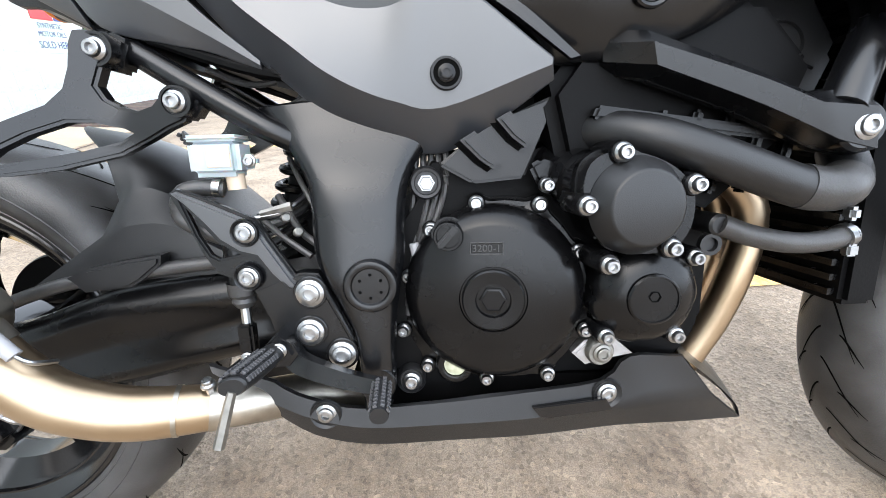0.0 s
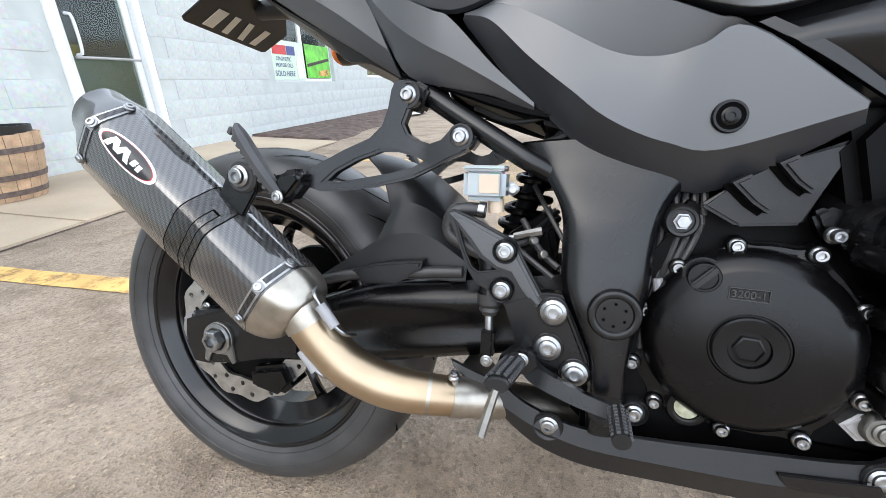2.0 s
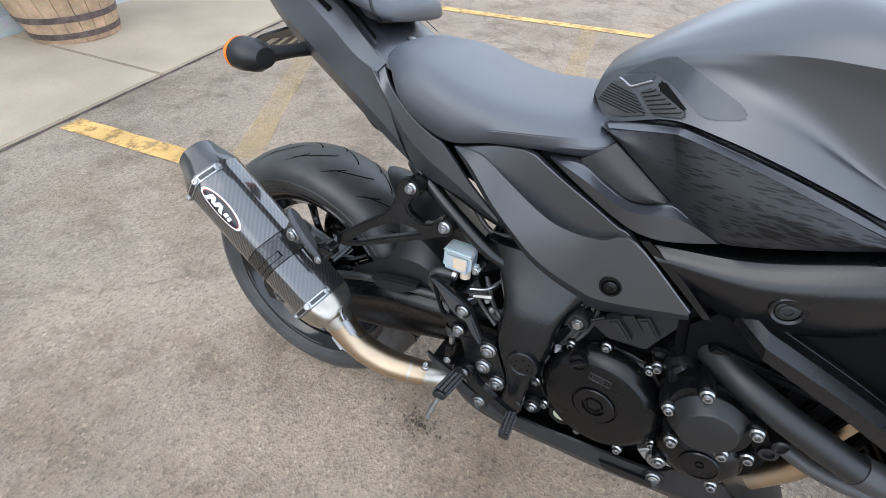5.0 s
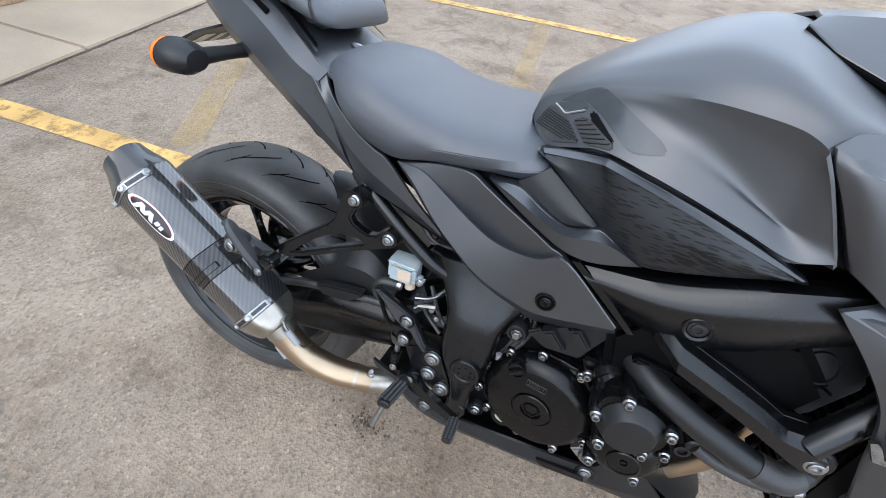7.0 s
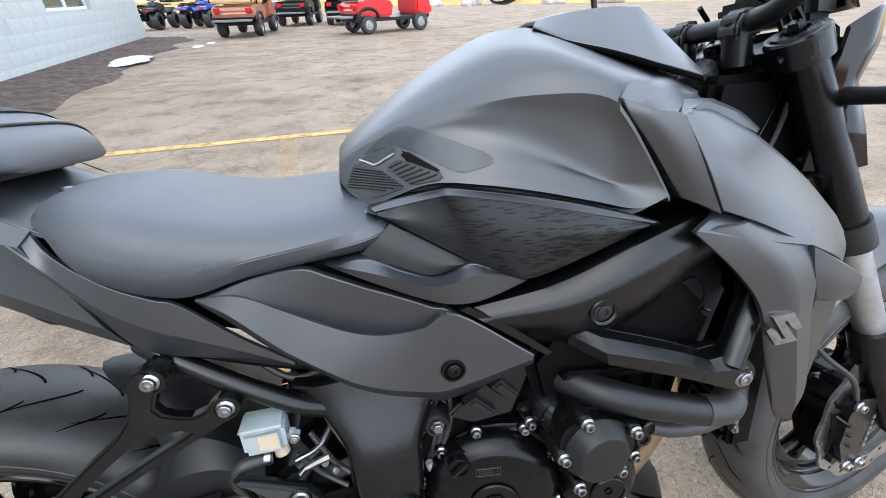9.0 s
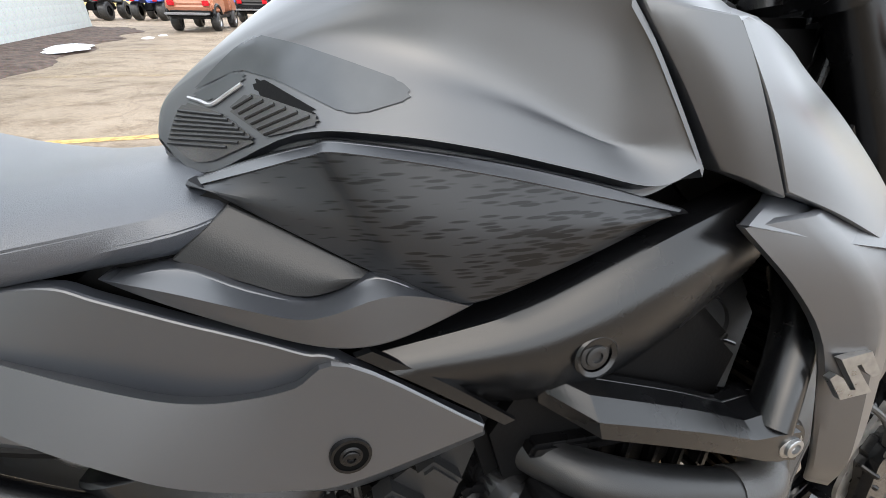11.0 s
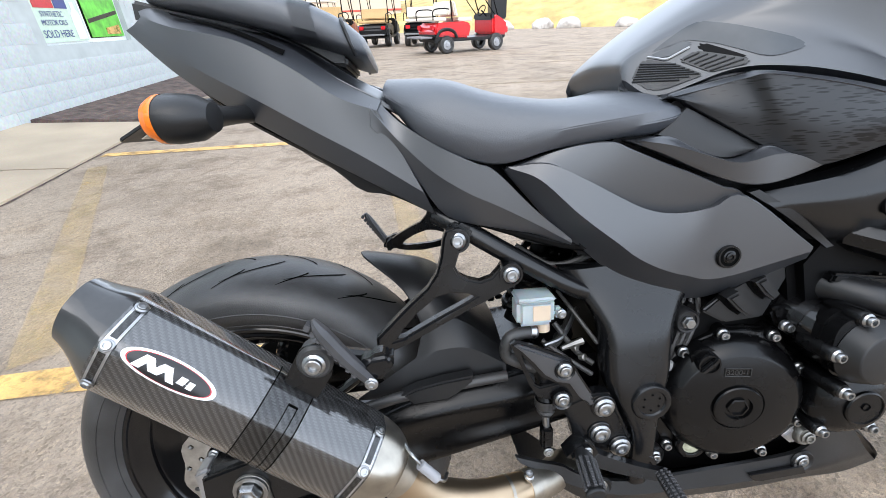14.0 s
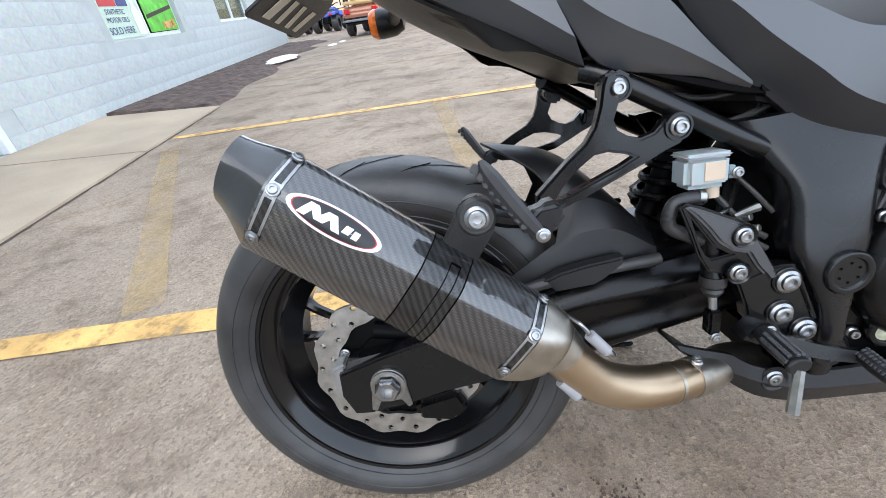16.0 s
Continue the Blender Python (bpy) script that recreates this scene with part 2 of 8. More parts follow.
def carbon():
    """Two-by-two twill of carbon tows under clear lacquer, laid out in metres along and round the part."""
    m = mat("carbon_weave", (0.02, 0.02, 0.021), 0.3, coat=1.0, spec=0.5)
    n, l = m.node_tree.nodes, m.node_tree.links
    b = bsdf(m)
    tc = n.new("ShaderNodeTexCoord")
    sx = n.new("ShaderNodeSeparateXYZ")
    l.new(tc.outputs["UV"], sx.inputs["Vector"])

    def calc(op, a, c):
        x = n.new("ShaderNodeMath")
        x.operation = op
        for k, v in enumerate((a, c)):
            if isinstance(v, (int, float)):
                x.inputs[k].default_value = v
            else:
                l.new(v, x.inputs[k])
        return x.outputs["Value"]

    tow = 0.0024
    u, v = calc("DIVIDE", sx.outputs["X"], tow), calc("DIVIDE", sx.outputs["Y"], tow)
    iu, iv = calc("FLOOR", u, 0), calc("FLOOR", v, 0)
    over = calc("LESS_THAN", calc("FLOORED_MODULO", calc("ADD", iu, iv), 4.0), 1.5)
    # each tow is crowned across its width
    cu = calc("MULTIPLY", calc("ABSOLUTE", calc("SUBTRACT", calc("FRACT", u, 0), 0.5), 0), 2.0)
    cv = calc("MULTIPLY", calc("ABSOLUTE", calc("SUBTRACT", calc("FRACT", v, 0), 0.5), 0), 2.0)
    mixh = n.new("ShaderNodeMix")
    l.new(over, mixh.inputs["Factor"])
    l.new(cu, mixh.inputs["A"])
    l.new(cv, mixh.inputs["B"])
    height = calc("SUBTRACT", 1.0, calc("POWER", mixh.outputs["Result"], 2.0))
    bp = n.new("ShaderNodeBump")
    bp.inputs["Strength"].default_value, bp.inputs["Distance"].default_value = 0.7, 0.0006
    l.new(height, bp.inputs["Height"])
    l.new(bp.outputs["Normal"], b.inputs["Normal"])
    # crossing tows catch light differently: that sheen is painted as two base tones
    mix = n.new("ShaderNodeMix")
    mix.data_type = "RGBA"
    mix.inputs["A"].default_value, mix.inputs["B"].default_value = (0.003, 0.003, 0.0034, 1), (0.024, 0.024, 0.025, 1)
    l.new(over, mix.inputs["Factor"])
    l.new(mix.outputs["Result"], b.inputs["Base Color"])
    r = n.new("ShaderNodeMapRange")
    r.inputs["To Min"].default_value, r.inputs["To Max"].default_value = 0.5, 0.28
    l.new(over, r.inputs["Value"])
    l.new(r.outputs["Result"], b.inputs["Roughness"])
    b.inputs["Coat Roughness"].default_value = 0.05
    b.inputs["Coat IOR"].default_value = 1.92
    return m


M_CARBON = carbon()
M_CAP = mat("lacquered_carbon_cap", (0.006, 0.006, 0.0065), 0.35, var=0.2, scale=200, coat=1.0, spec=0.4)
bsdf(M_CAP).inputs["Coat Roughness"].default_value = 0.06


def titanium():
    """Heat-tinted brushed pipe, from straw to brown."""
    m = mat("straw_tinted_steel", (0.48, 0.345, 0.215), 0.34, metal=1.0, var=0.2, scale=7, bump=0.03, bscale=500, col2=(0.53, 0.42, 0.30))
    return m


M_TI = titanium()


def translucent():
    m = mat("milky_reservoir_plastic", (0.50, 0.55, 0.57), 0.32, var=0.06, scale=40)
    bsdf(m).inputs["Transmission Weight"].default_value = 0.35
    bsdf(m).inputs["Subsurface Weight"].default_value = 0.3
    return m


M_MILKY = translucent()
M_FLUID = mat("brake_fluid", (0.50, 0.40, 0.30), 0.3, var=0.05)


def glass_pane():
    """Shop glass: part see-through, part mirror of the sky."""
    m = mat("window_glass", (0.05, 0.06, 0.06), 0.04, var=0.05, spec=0.8)
    n, l = m.node_tree.nodes, m.node_tree.links
    clear = n.new("ShaderNodeBsdfTransparent")
    clear.inputs["Color"].default_value = (0.82, 0.88, 0.85, 1)
    mix = n.new("ShaderNodeMixShader")
    mix.inputs["Fac"].default_value = 0.4
    l.new(clear.outputs["BSDF"], mix.inputs[1])
    l.new(bsdf(m).outputs["BSDF"], mix.inputs[2])
    l.new(mix.outputs["Shader"], n["Material Output"].inputs["Surface"])
    return m


M_GLASS = glass_pane()


def scale_print():
    """Small darker glossy dashes in rows over satin black, densest towards the front."""
    m = mat("scale_print", (0.016, 0.017, 0.019), 0.36, metal=0.0, spec=0.8, bump=0.02, bscale=900)
    n, l = m.node_tree.nodes, m.node_tree.links
    b = bsdf(m)
    tc = n.new("ShaderNodeTexCoord")
    mp = n.new("ShaderNodeMapping")
    mp.inputs["Rotation"].default_value = (0, radians(6), 0)
    mp.inputs["Scale"].default_value = (60, 0, 430)
    l.new(tc.outputs["Object"], mp.inputs["Vector"])
    v = n.new("ShaderNodeTexVoronoi")
    v.inputs["Scale"].default_value = 1.0
    v.distance = "EUCLIDEAN"
    l.new(mp.outputs["Vector"], v.inputs["Vector"])
    sx = n.new("ShaderNodeSeparateXYZ")
    l.new(tc.outputs["Object"], sx.inputs["Vector"])
    zone = n.new("ShaderNodeMapRange")
    zone.inputs["From Min"].default_value, zone.inputs["From Max"].default_value = 0.58, 0.74
    zone.inputs["To Min"].default_value, zone.inputs["To Max"].default_value = 0.25, 0.95
    l.new(sx.outputs["X"], zone.inputs["Value"])
    nz = n.new("ShaderNodeTexNoise")
    nz.inputs["Scale"].default_value = 26
    l.new(tc.outputs["Object"], nz.inputs["Vector"])
    sc = n.new("ShaderNodeMath")
    sc.operation = "MULTIPLY"
    l.new(nz.outputs["Fac"], sc.inputs[0])
    l.new(zone.outputs["Result"], sc.inputs[1])
    th = n.new("ShaderNodeMath")
    th.operation = "SUBTRACT"
    l.new(sc.outputs["Value"], th.inputs[0])
    l.new(v.outputs["Distance"], th.inputs[1])
    soft = n.new("ShaderNodeMapRange")
    soft.inputs["From Min"].default_value, soft.inputs["From Max"].default_value = -0.12, 0.05
    l.new(th.outputs["Value"], soft.inputs["Value"])
    r = n.new("ShaderNodeMapRange")
    r.inputs["To Min"].default_value, r.inputs["To Max"].default_value = 0.38, 0.3
    l.new(soft.outputs["Result"], r.inputs["Value"])
    l.new(r.outputs["Result"], b.inputs["Roughness"])
    mix = n.new("ShaderNodeMix")
    mix.data_type = "RGBA"
    mix.inputs["A"].default_value, mix.inputs["B"].default_value = (0.011, 0.012, 0.014, 1), (0.005, 0.005, 0.0055, 1)
    l.new(soft.outputs["Result"], mix.inputs["Factor"])
    l.new(mix.outputs["Result"], b.inputs["Base Color"])
    sp = n.new("ShaderNodeMapRange")
    sp.inputs["To Min"].default_value, sp.inputs["To Max"].default_value = 0.45, 0.28
    l.new(soft.outputs["Result"], sp.inputs["Value"])
    l.new(sp.outputs["Result"], b.inputs["Specular IOR Level"])
    return m


M_SCALE = scale_print()


# ---- mesh helpers ----
def part(name, bm, material, parent=None, label="", angle=35, flat=False):
    """One mesh object from a bmesh, under a thing or a part."""
    me = bpy.data.meshes.new(name)
    bmesh.ops.recalc_face_normals(bm, faces=bm.faces)
    bm.to_mesh(me)
    bm.free()
    if not flat:
        me.polygons.foreach_set("use_smooth", [True] * len(me.polygons))
        me.set_sharp_from_angle(angle=radians(angle))
    me.materials.append(material)
    ob = new(name, me)
    ob.parent = parent
    if label:
        ob["label"] = label
    return ob


def thing(name, m, label, category, group="", kind=""):
    """An Empty at the base of a thing with parts."""
    ob = new(name)
    ob.empty_display_size = 0.1
    ob.matrix_world = m
    return tagged(ob, label, category, group, kind)


def catmull(pts, n):
    """n points along a smooth curve through pts, even in chord length."""
    p = [np.array(q, float) for q in pts]
    if len(p) == 2:
        return [p[0] + (p[1] - p[0]) * i / (n - 1) for i in range(n)]
    cum = np.cumsum([0] + [np.linalg.norm(b - a) + 1e-9 for a, b in zip(p, p[1:])])
    out = []
    for s in np.linspace(0, cum[-1], n):
        k = min(len(p) - 2, int(np.searchsorted(cum, s, "right")) - 1)
        u = (s - cum[k]) / (cum[k + 1] - cum[k])
        a = p[k - 1] if k else 2 * p[0] - p[1]
        d = p[k + 2] if k + 2 < len(p) else 2 * p[-1] - p[-2]
        b, c = p[k], p[k + 1]
        out.append(0.5 * (2 * b + (c - a) * u + (2 * a - 5 * b + 4 * c - d) * u * u + (3 * b - a - 3 * c + d) * u ** 3))
    return out


def panel(rails, n=24, m=4, thick=0.006, inward=(0, 1, 0), smooth=True, lip=0.004, closed=True):
    """A moulded shell through several rails, thickened inwards, with a rolled lip round its edge."""
    curves = [catmull(r, n) for r in rails]
    rows = []
    cols = [catmull([c[i] for c in curves], (len(rails) - 1) * m + 1) if smooth else
            [curves[k][i] + (curves[k + 1][i] - curves[k][i]) * j / m for k in range(len(rails) - 1) for j in range(m)] + [curves[-1][i]]
            for i in range(n)]
    w = np.array(inward, float)
    bm = bmesh.new()
    front, back = [], []
    cen = np.mean([p for c in cols for p in c], axis=0)
    nv = len(cols[0])
    for i, c in enumerate(cols):
        front.append([bm.verts.new(p) for p in c])
    for i, c in enumerate(cols):
        back.append([bm.verts.new(p + w * thick) for p in c])
    for i in range(n - 1):
        for j in range(nv - 1):
            bm.faces.new((front[i][j], front[i + 1][j], front[i + 1][j + 1], front[i][j + 1]))
            bm.faces.new((back[i][j], back[i][j + 1], back[i + 1][j + 1], back[i + 1][j]))
    ring_f = [front[i][0] for i in range(n)] + [front[n - 1][j] for j in range(1, nv)] + [front[i][nv - 1] for i in range(n - 2, -1, -1)] + [front[0][j] for j in range(nv - 2, 0, -1)]
    ring_b = [back[i][0] for i in range(n)] + [back[n - 1][j] for j in range(1, nv)] + [back[i][nv - 1] for i in range(n - 2, -1, -1)] + [back[0][j] for j in range(nv - 2, 0, -1)]
    # lip: the rim rolls over a little before it turns inwards
    mid = []
    for v in ring_f:
        p = np.array(v.co)
        d = p - cen
        d -= w * (d @ w)
        d = d / (np.linalg.norm(d) + 1e-9)
        mid.append(bm.verts.new(p + d * lip * 0.6 + w * lip))
    k = len(ring_f)
    for i in range(k):
        j = (i + 1) % k
        bm.faces.new((ring_f[i], ring_f[j], mid[j], mid[i]))
        bm.faces.new((mid[i], mid[j], ring_b[j], ring_b[i]))
    return bm


def span(p, k, cut=()):
    """Points of a smooth curve, k to each span, with corners at the cut indices."""
    p = [np.array(q, float) for q in p]
    out = []
    for i in range(len(p) - 1):
        b, c = p[i], p[i + 1]
        a = p[i - 1] if i and i not in cut else 2 * b - c
        d = p[i + 2] if i + 2 < len(p) and i + 1 not in cut else 2 * c - b
        for j in range(k):
            u = j / k
            out.append(0.5 * (2 * b + (c - a) * u + (2 * a - 5 * b + 4 * c - d) * u * u + (3 * b - a - 3 * c + d) * u ** 3))
    return out + [p[-1]]


def loft_grid(rails, k=4, m=4, creases=(), corners=()):
    """A surface through rails of equal length: crease rails and corner columns stay sharp."""
    lines = [span(r, k, corners) for r in rails]
    return [span([ln[i] for ln in lines], m, creases) for i in range(len(lines[0]))]


def shell(cols, thick=0.005, inward=(0, 1, 0), lip=0.002):
    """A surface thickened inwards, its rim rolled over."""
    w = np.array(inward, float)
    n, nv = len(cols), len(cols[0])
    bm = bmesh.new()
    front = [[bm.verts.new(p) for p in c] for c in cols]
    idx = [(i, 0) for i in range(n)] + [(n - 1, j) for j in range(1, nv)] + [(i, nv - 1) for i in range(n - 2, -1, -1)] + [(0, j) for j in range(nv - 2, 0, -1)]
    for i in range(n - 1):
        for j in range(nv - 1):
            bm.faces.new((front[i][j], front[i + 1][j], front[i + 1][j + 1], front[i][j + 1]))
    rings = [[front[i][j] for i, j in idx]]
    for out, deep in ((lip * 0.5, lip * 0.4), (lip * 0.8, lip * 1.2), (lip * 0.6, thick)):
        ring = []
        for i, j in idx:
            p = cols[i][j]
            q = cols[min(max(i, 1), n - 2)][min(max(j, 1), nv - 2)]
            d = p - q
            d = d - w * (d @ w)
            d = d / (np.linalg.norm(d) + 1e-9)
            ring.append(bm.verts.new(p + d * out + w * deep))
        rings.append(ring)
    for a, b in zip(rings, rings[1:]):
        for i in range(len(idx)):
            j = (i + 1) % len(idx)
            bm.faces.new((a[i], a[j], b[j], b[i]))
    bmesh.ops.remove_doubles(bm, verts=bm.verts, dist=0.00005)
    return bm


def prism(outline, y0, y1, bevel=0.003, axis="y", seg=2):
    """A plate: an outline in x and z, from y0 (outer) to y1, with rounded edges."""
    bm = bmesh.new()
    put = {"y": lambda a, b, h: (a, h, b), "z": lambda a, b, h: (a, b, h), "x": lambda a, b, h: (h, a, b)}[axis]
    v0 = [bm.verts.new(put(a, b, y0)) for a, b in outline]
    v1 = [bm.verts.new(put(a, b, y1)) for a, b in outline]
    bm.faces.new(v0)
    bm.faces.new(v1[::-1])
    k = len(outline)
    for i in range(k):
        bm.faces.new((v0[i], v0[(i + 1) % k], v1[(i + 1) % k], v1[i]))
    if bevel:
        bmesh.ops.bevel(bm, geom=bm.edges[:], offset=bevel, segments=seg, affect="EDGES", clamp_overlap=True)
    return bm


def plate(outer, holes, y0, y1, bevel=0.002):
    """A plate with real openings: outlines in x and z, from y0 (outer) to y1, its outer edges rounded."""
    bm = bmesh.new()
    loops = []
    for ring in (outer, *holes):
        vs = [bm.verts.new((a, y0, b)) for a, b in ring]
        loops += [bm.edges.new((vs[i], vs[(i + 1) % len(vs)])) for i in range(len(vs))]
    bmesh.ops.triangle_fill(bm, edges=loops, use_beauty=True)
    got = bmesh.ops.extrude_face_region(bm, geom=bm.faces[:])
    top = [v for v in got["geom"] if isinstance(v, bmesh.types.BMVert)]
    bmesh.ops.translate(bm, verts=top, vec=(0, y1 - y0, 0))
    if bevel:
        rim = [e for e in bm.edges if len(e.link_faces) == 2 and e.calc_face_angle(0) > 1.0 and abs(e.verts[0].co.y - y0) < 1e-6 and abs(e.verts[1].co.y - y0) < 1e-6]
        bmesh.ops.bevel(bm, geom=rim, offset=bevel, segments=2, affect="EDGES", clamp_overlap=True)
    return bm


def rounded(outline, n=60):
    """A closed smooth outline through corner points."""
    p = [(a, 0, b) for a, b in outline]
    k = len(p)
    out = []
    for i in range(k):
        a, b, c, d = (np.array(p[(i + j) % k], float) for j in (-1, 0, 1, 2))
        for j in range(max(2, n // k)):
            u = j / max(2, n // k)
            q = 0.5 * (2 * b + (c - a) * u + (2 * a - 5 * b + 4 * c - d) * u * u + (3 * b - a - 3 * c + d) * u ** 3)
            out.append((q[0], q[2]))
    return out


def skew(bm, f):
    for v in bm.verts:
        v.co = f(v.co.copy())
    return bm


def turned(bm, m):
    bmesh.ops.transform(bm, matrix=m, verts=bm.verts)
    return bm


def joined(*bms):
    out = bmesh.new()
    for b in bms:
        me = bpy.data.meshes.new("tmp")
        b.to_mesh(me)
        b.free()
        out.from_mesh(me)
        bpy.data.meshes.remove(me)
    return out


def block(x0, x1, y0, y1, z0, z1, bevel=0.004, seg=2):
    return prism([(x0, z0), (x1, z0), (x1, z1), (x0, z1)], y0, y1, bevel, seg=seg)


def sweep(pts, radius, n=24, seg=16, cap=True, flat=1.0, off=0.0, up=(0.13, 0.2, 1)):
    """A round tube along a smooth path; radius: one, or one for each given point."""
    rad = radius if isinstance(radius, (list, tuple)) else [radius] * len(pts)
    path = catmull([(*p, r) for p, r in zip(pts, rad)], n)
    bm = bmesh.new()
    rings = []
    up = Vector(up).normalized()
    for i, q in enumerate(path):
        a, b = path[max(0, i - 1)], path[min(n - 1, i + 1)]
        t = Vector(b[:3] - a[:3]).normalized()
        s = t.cross(up).normalized()
        u = s.cross(t)
        rings.append([bm.verts.new(Vector(q[:3]) + (s * math.cos(2 * math.pi * k / seg + off) + u * flat * math.sin(2 * math.pi * k / seg + off)) * q[3]) for k in range(seg)])
    for a, b in zip(rings, rings[1:]):
        for k in range(seg):
            bm.faces.new((a[k], a[(k + 1) % seg], b[(k + 1) % seg], b[k]))
    if cap:
        bm.faces.new(rings[0][::-1])
        bm.faces.new(rings[-1])
    return bm


def lathe(profile, seg=48, at=(0, 0, 0), axis=(0, -1, 0), wob=None):
    """A turned body: (radius, height) pairs about an axis from a point."""
    bm = bmesh.new()
    rings = []
    for r, h in profile:
        if r < 1e-5:
            rings.append([bm.verts.new((0, 0, h))])
        else:
            rings.append([bm.verts.new((r * math.cos(2 * math.pi * k / seg), r * math.sin(2 * math.pi * k / seg), h)) for k in range(seg)])
    for a, b in zip(rings, rings[1:]):
        for k in range(seg):
            q = [a[k % len(a)], a[(k + 1) % len(a)], b[(k + 1) % len(b)], b[k % len(b)]]
            q = list(dict.fromkeys(q))
            if len(q) > 2:
                bm.faces.new(q)
    turn = Vector((0, 0, 1)).rotation_difference(Vector(axis)).to_matrix().to_4x4()
    bmesh.ops.transform(bm, matrix=Matrix.Translation(at) @ turn, verts=bm.verts)
    return bm


def bolt_mesh(r=0.008, h=0.008):
    """A flanged socket-head bolt."""
    hexa = [(r * 0.42 * math.cos(k * math.pi / 3), r * 0.42 * math.sin(k * math.pi / 3)) for k in range(6)]
    bm = lathe([(r * 1.15, 0), (r * 1.15, h * 0.3), (r * 1.02, h * 0.42), (r * 0.86, h * 0.5), (r * 0.82, h * 0.9), (r * 0.72, h), (r * 0.45, h), (r * 0.42, h * 0.55), (0, h * 0.5)], 18, (0, 0, 0), (0, -1, 0))
    return bm


def hex_mesh(r, h):
    return lathe([(r * 1.25, 0), (r * 1.25, h * 0.25), (r, h * 0.25), (r, h * 0.9), (r * 0.9, h), (0, h)], 6, (0, 0, 0), (0, -1, 0))


BOLTS = {}


def bolt(at, r=0.008, h=0.008, parent=None, material=None, name="bolt", axis=(0, -1, 0), label="", kind="socket"):
    """A bolt as a part; bolts of one size share a mesh."""
    key = (round(r, 4), round(h, 4), (material or M_STEEL).name, kind)
    if key not in BOLTS:
        bm = bolt_mesh(r, h) if kind == "socket" else hex_mesh(r, h)
        me = bpy.data.meshes.new("bolt")
        bmesh.ops.recalc_face_normals(bm, faces=bm.faces)
        bm.to_mesh(me)
        bm.free()
        me.polygons.foreach_set("use_smooth", [True] * len(me.polygons))
        me.set_sharp_from_angle(angle=radians(35))
        me.materials.append(material or M_STEEL)
        BOLTS[key] = me
    ob = new(name, BOLTS[key])
    ob.parent = parent
    ob.matrix_basis = Matrix.Translation(at) @ Vector((0, -1, 0)).rotation_difference(Vector(axis)).to_matrix().to_4x4()
    if label:
        ob["label"] = label
    return ob


def letters(name, body, size, m, material, parent=None, depth=0.0006, label=""):
    """Raised letters in the built-in font, as a mesh."""
    cu = bpy.data.curves.new(name, "FONT")
    cu.body, cu.size, cu.extrude, cu.align_x = body, size, depth, "CENTER"
    tmp = bpy.data.objects.new(name, cu)
    me = bpy.data.meshes.new_from_object(tmp)
    bpy.data.objects.remove(tmp)
    bpy.data.curves.remove(cu)
    me.materials.clear()
    me.materials.append(material)
    ob = new(name, me)
    ob.parent = parent
    ob.matrix_basis = m
    if label:
        ob["label"] = label
    return ob


# ---- the lot: ground, lines, pavement, building ----
WALL = Matrix(((-0.156, -0.988, 0, -4.34), (0.988, -0.156, 0, 3.11), (0, 0, 1, 0), (0, 0, 0, 1)))


def ground():
    bm = bmesh.new()
    xs = [-260, -60, -20, -8, -4, -2, -1, 0, 1, 2, 4, 8, 20, 60, 260]
    vs = [[bm.verts.new((x, y + 6, 0)) for y in xs] for x in xs]
    for i in range(len(xs) - 1):
        for j in range(len(xs) - 1):
            bm.faces.new((vs[i][j], vs[i + 1][j], vs[i + 1][j + 1], vs[i][j + 1]))
    return tagged(part("ground", bm, M_ASPHALT, flat=True), "worn grey-tan asphalt car park with stains and fine cracks", "ground", kind="structure")


ground()


def stripe(name, a, b, width, material, label):
    """A painted line: a thin ragged strip on the asphalt."""
    rnd = random.Random(len(name) + int(a[1] * 10))
    bm = bmesh.new()
    va, vb = Vector((*a, 0)), Vector((*b, 0))
    d = vb - va
    s = Vector((-d.y, d.x, 0)).normalized() * width / 2
    k = max(4, int(d.length / 0.12))
    top = [[bm.verts.new(va + d * i / k + s * side * (1 + rnd.uniform(-0.07, 0.07)) + Vector((0, 0, 0.004))) for side in (-1, 1)] for i in range(k + 1)]
    for p, q in zip(top, top[1:]):
        bm.faces.new((p[0], q[0], q[1], p[1]))
    return tagged(part(name, bm, material, flat=True), label, "road marking", "parking lines", "structure")


YL = "worn yellow parking line painted on the asphalt"
stripe("parking_line", (-2.62, 0.77), (3.4, 1.42), 0.11, M_YELLOW, YL)
stripe("parking_line", (-3.05, 3.44), (3.2, 3.98), 0.1, M_YELLOW, YL)
stripe("parking_line", (-3.5, 6.38), (3.0, 6.75), 0.1, M_FAINT, YL)
stripe("parking_line", (-3.9, 9.25), (3.0, 9.6), 0.1, M_FAINT, YL)
stripe("parking_line", (-4.2, 11.9), (4.0, 12.3), 0.1, M_FAINT, YL)
stripe("old_parking_line", (-2.86, 3.1), (-1.6, 0.98), 0.13, M_FAINT, "faded old parking line almost worn off the asphalt")
stripe("old_parking_line", (-0.75, 3.6), (-0.35, 1.05), 0.12, M_FAINT, "faded old parking line almost worn off the asphalt")


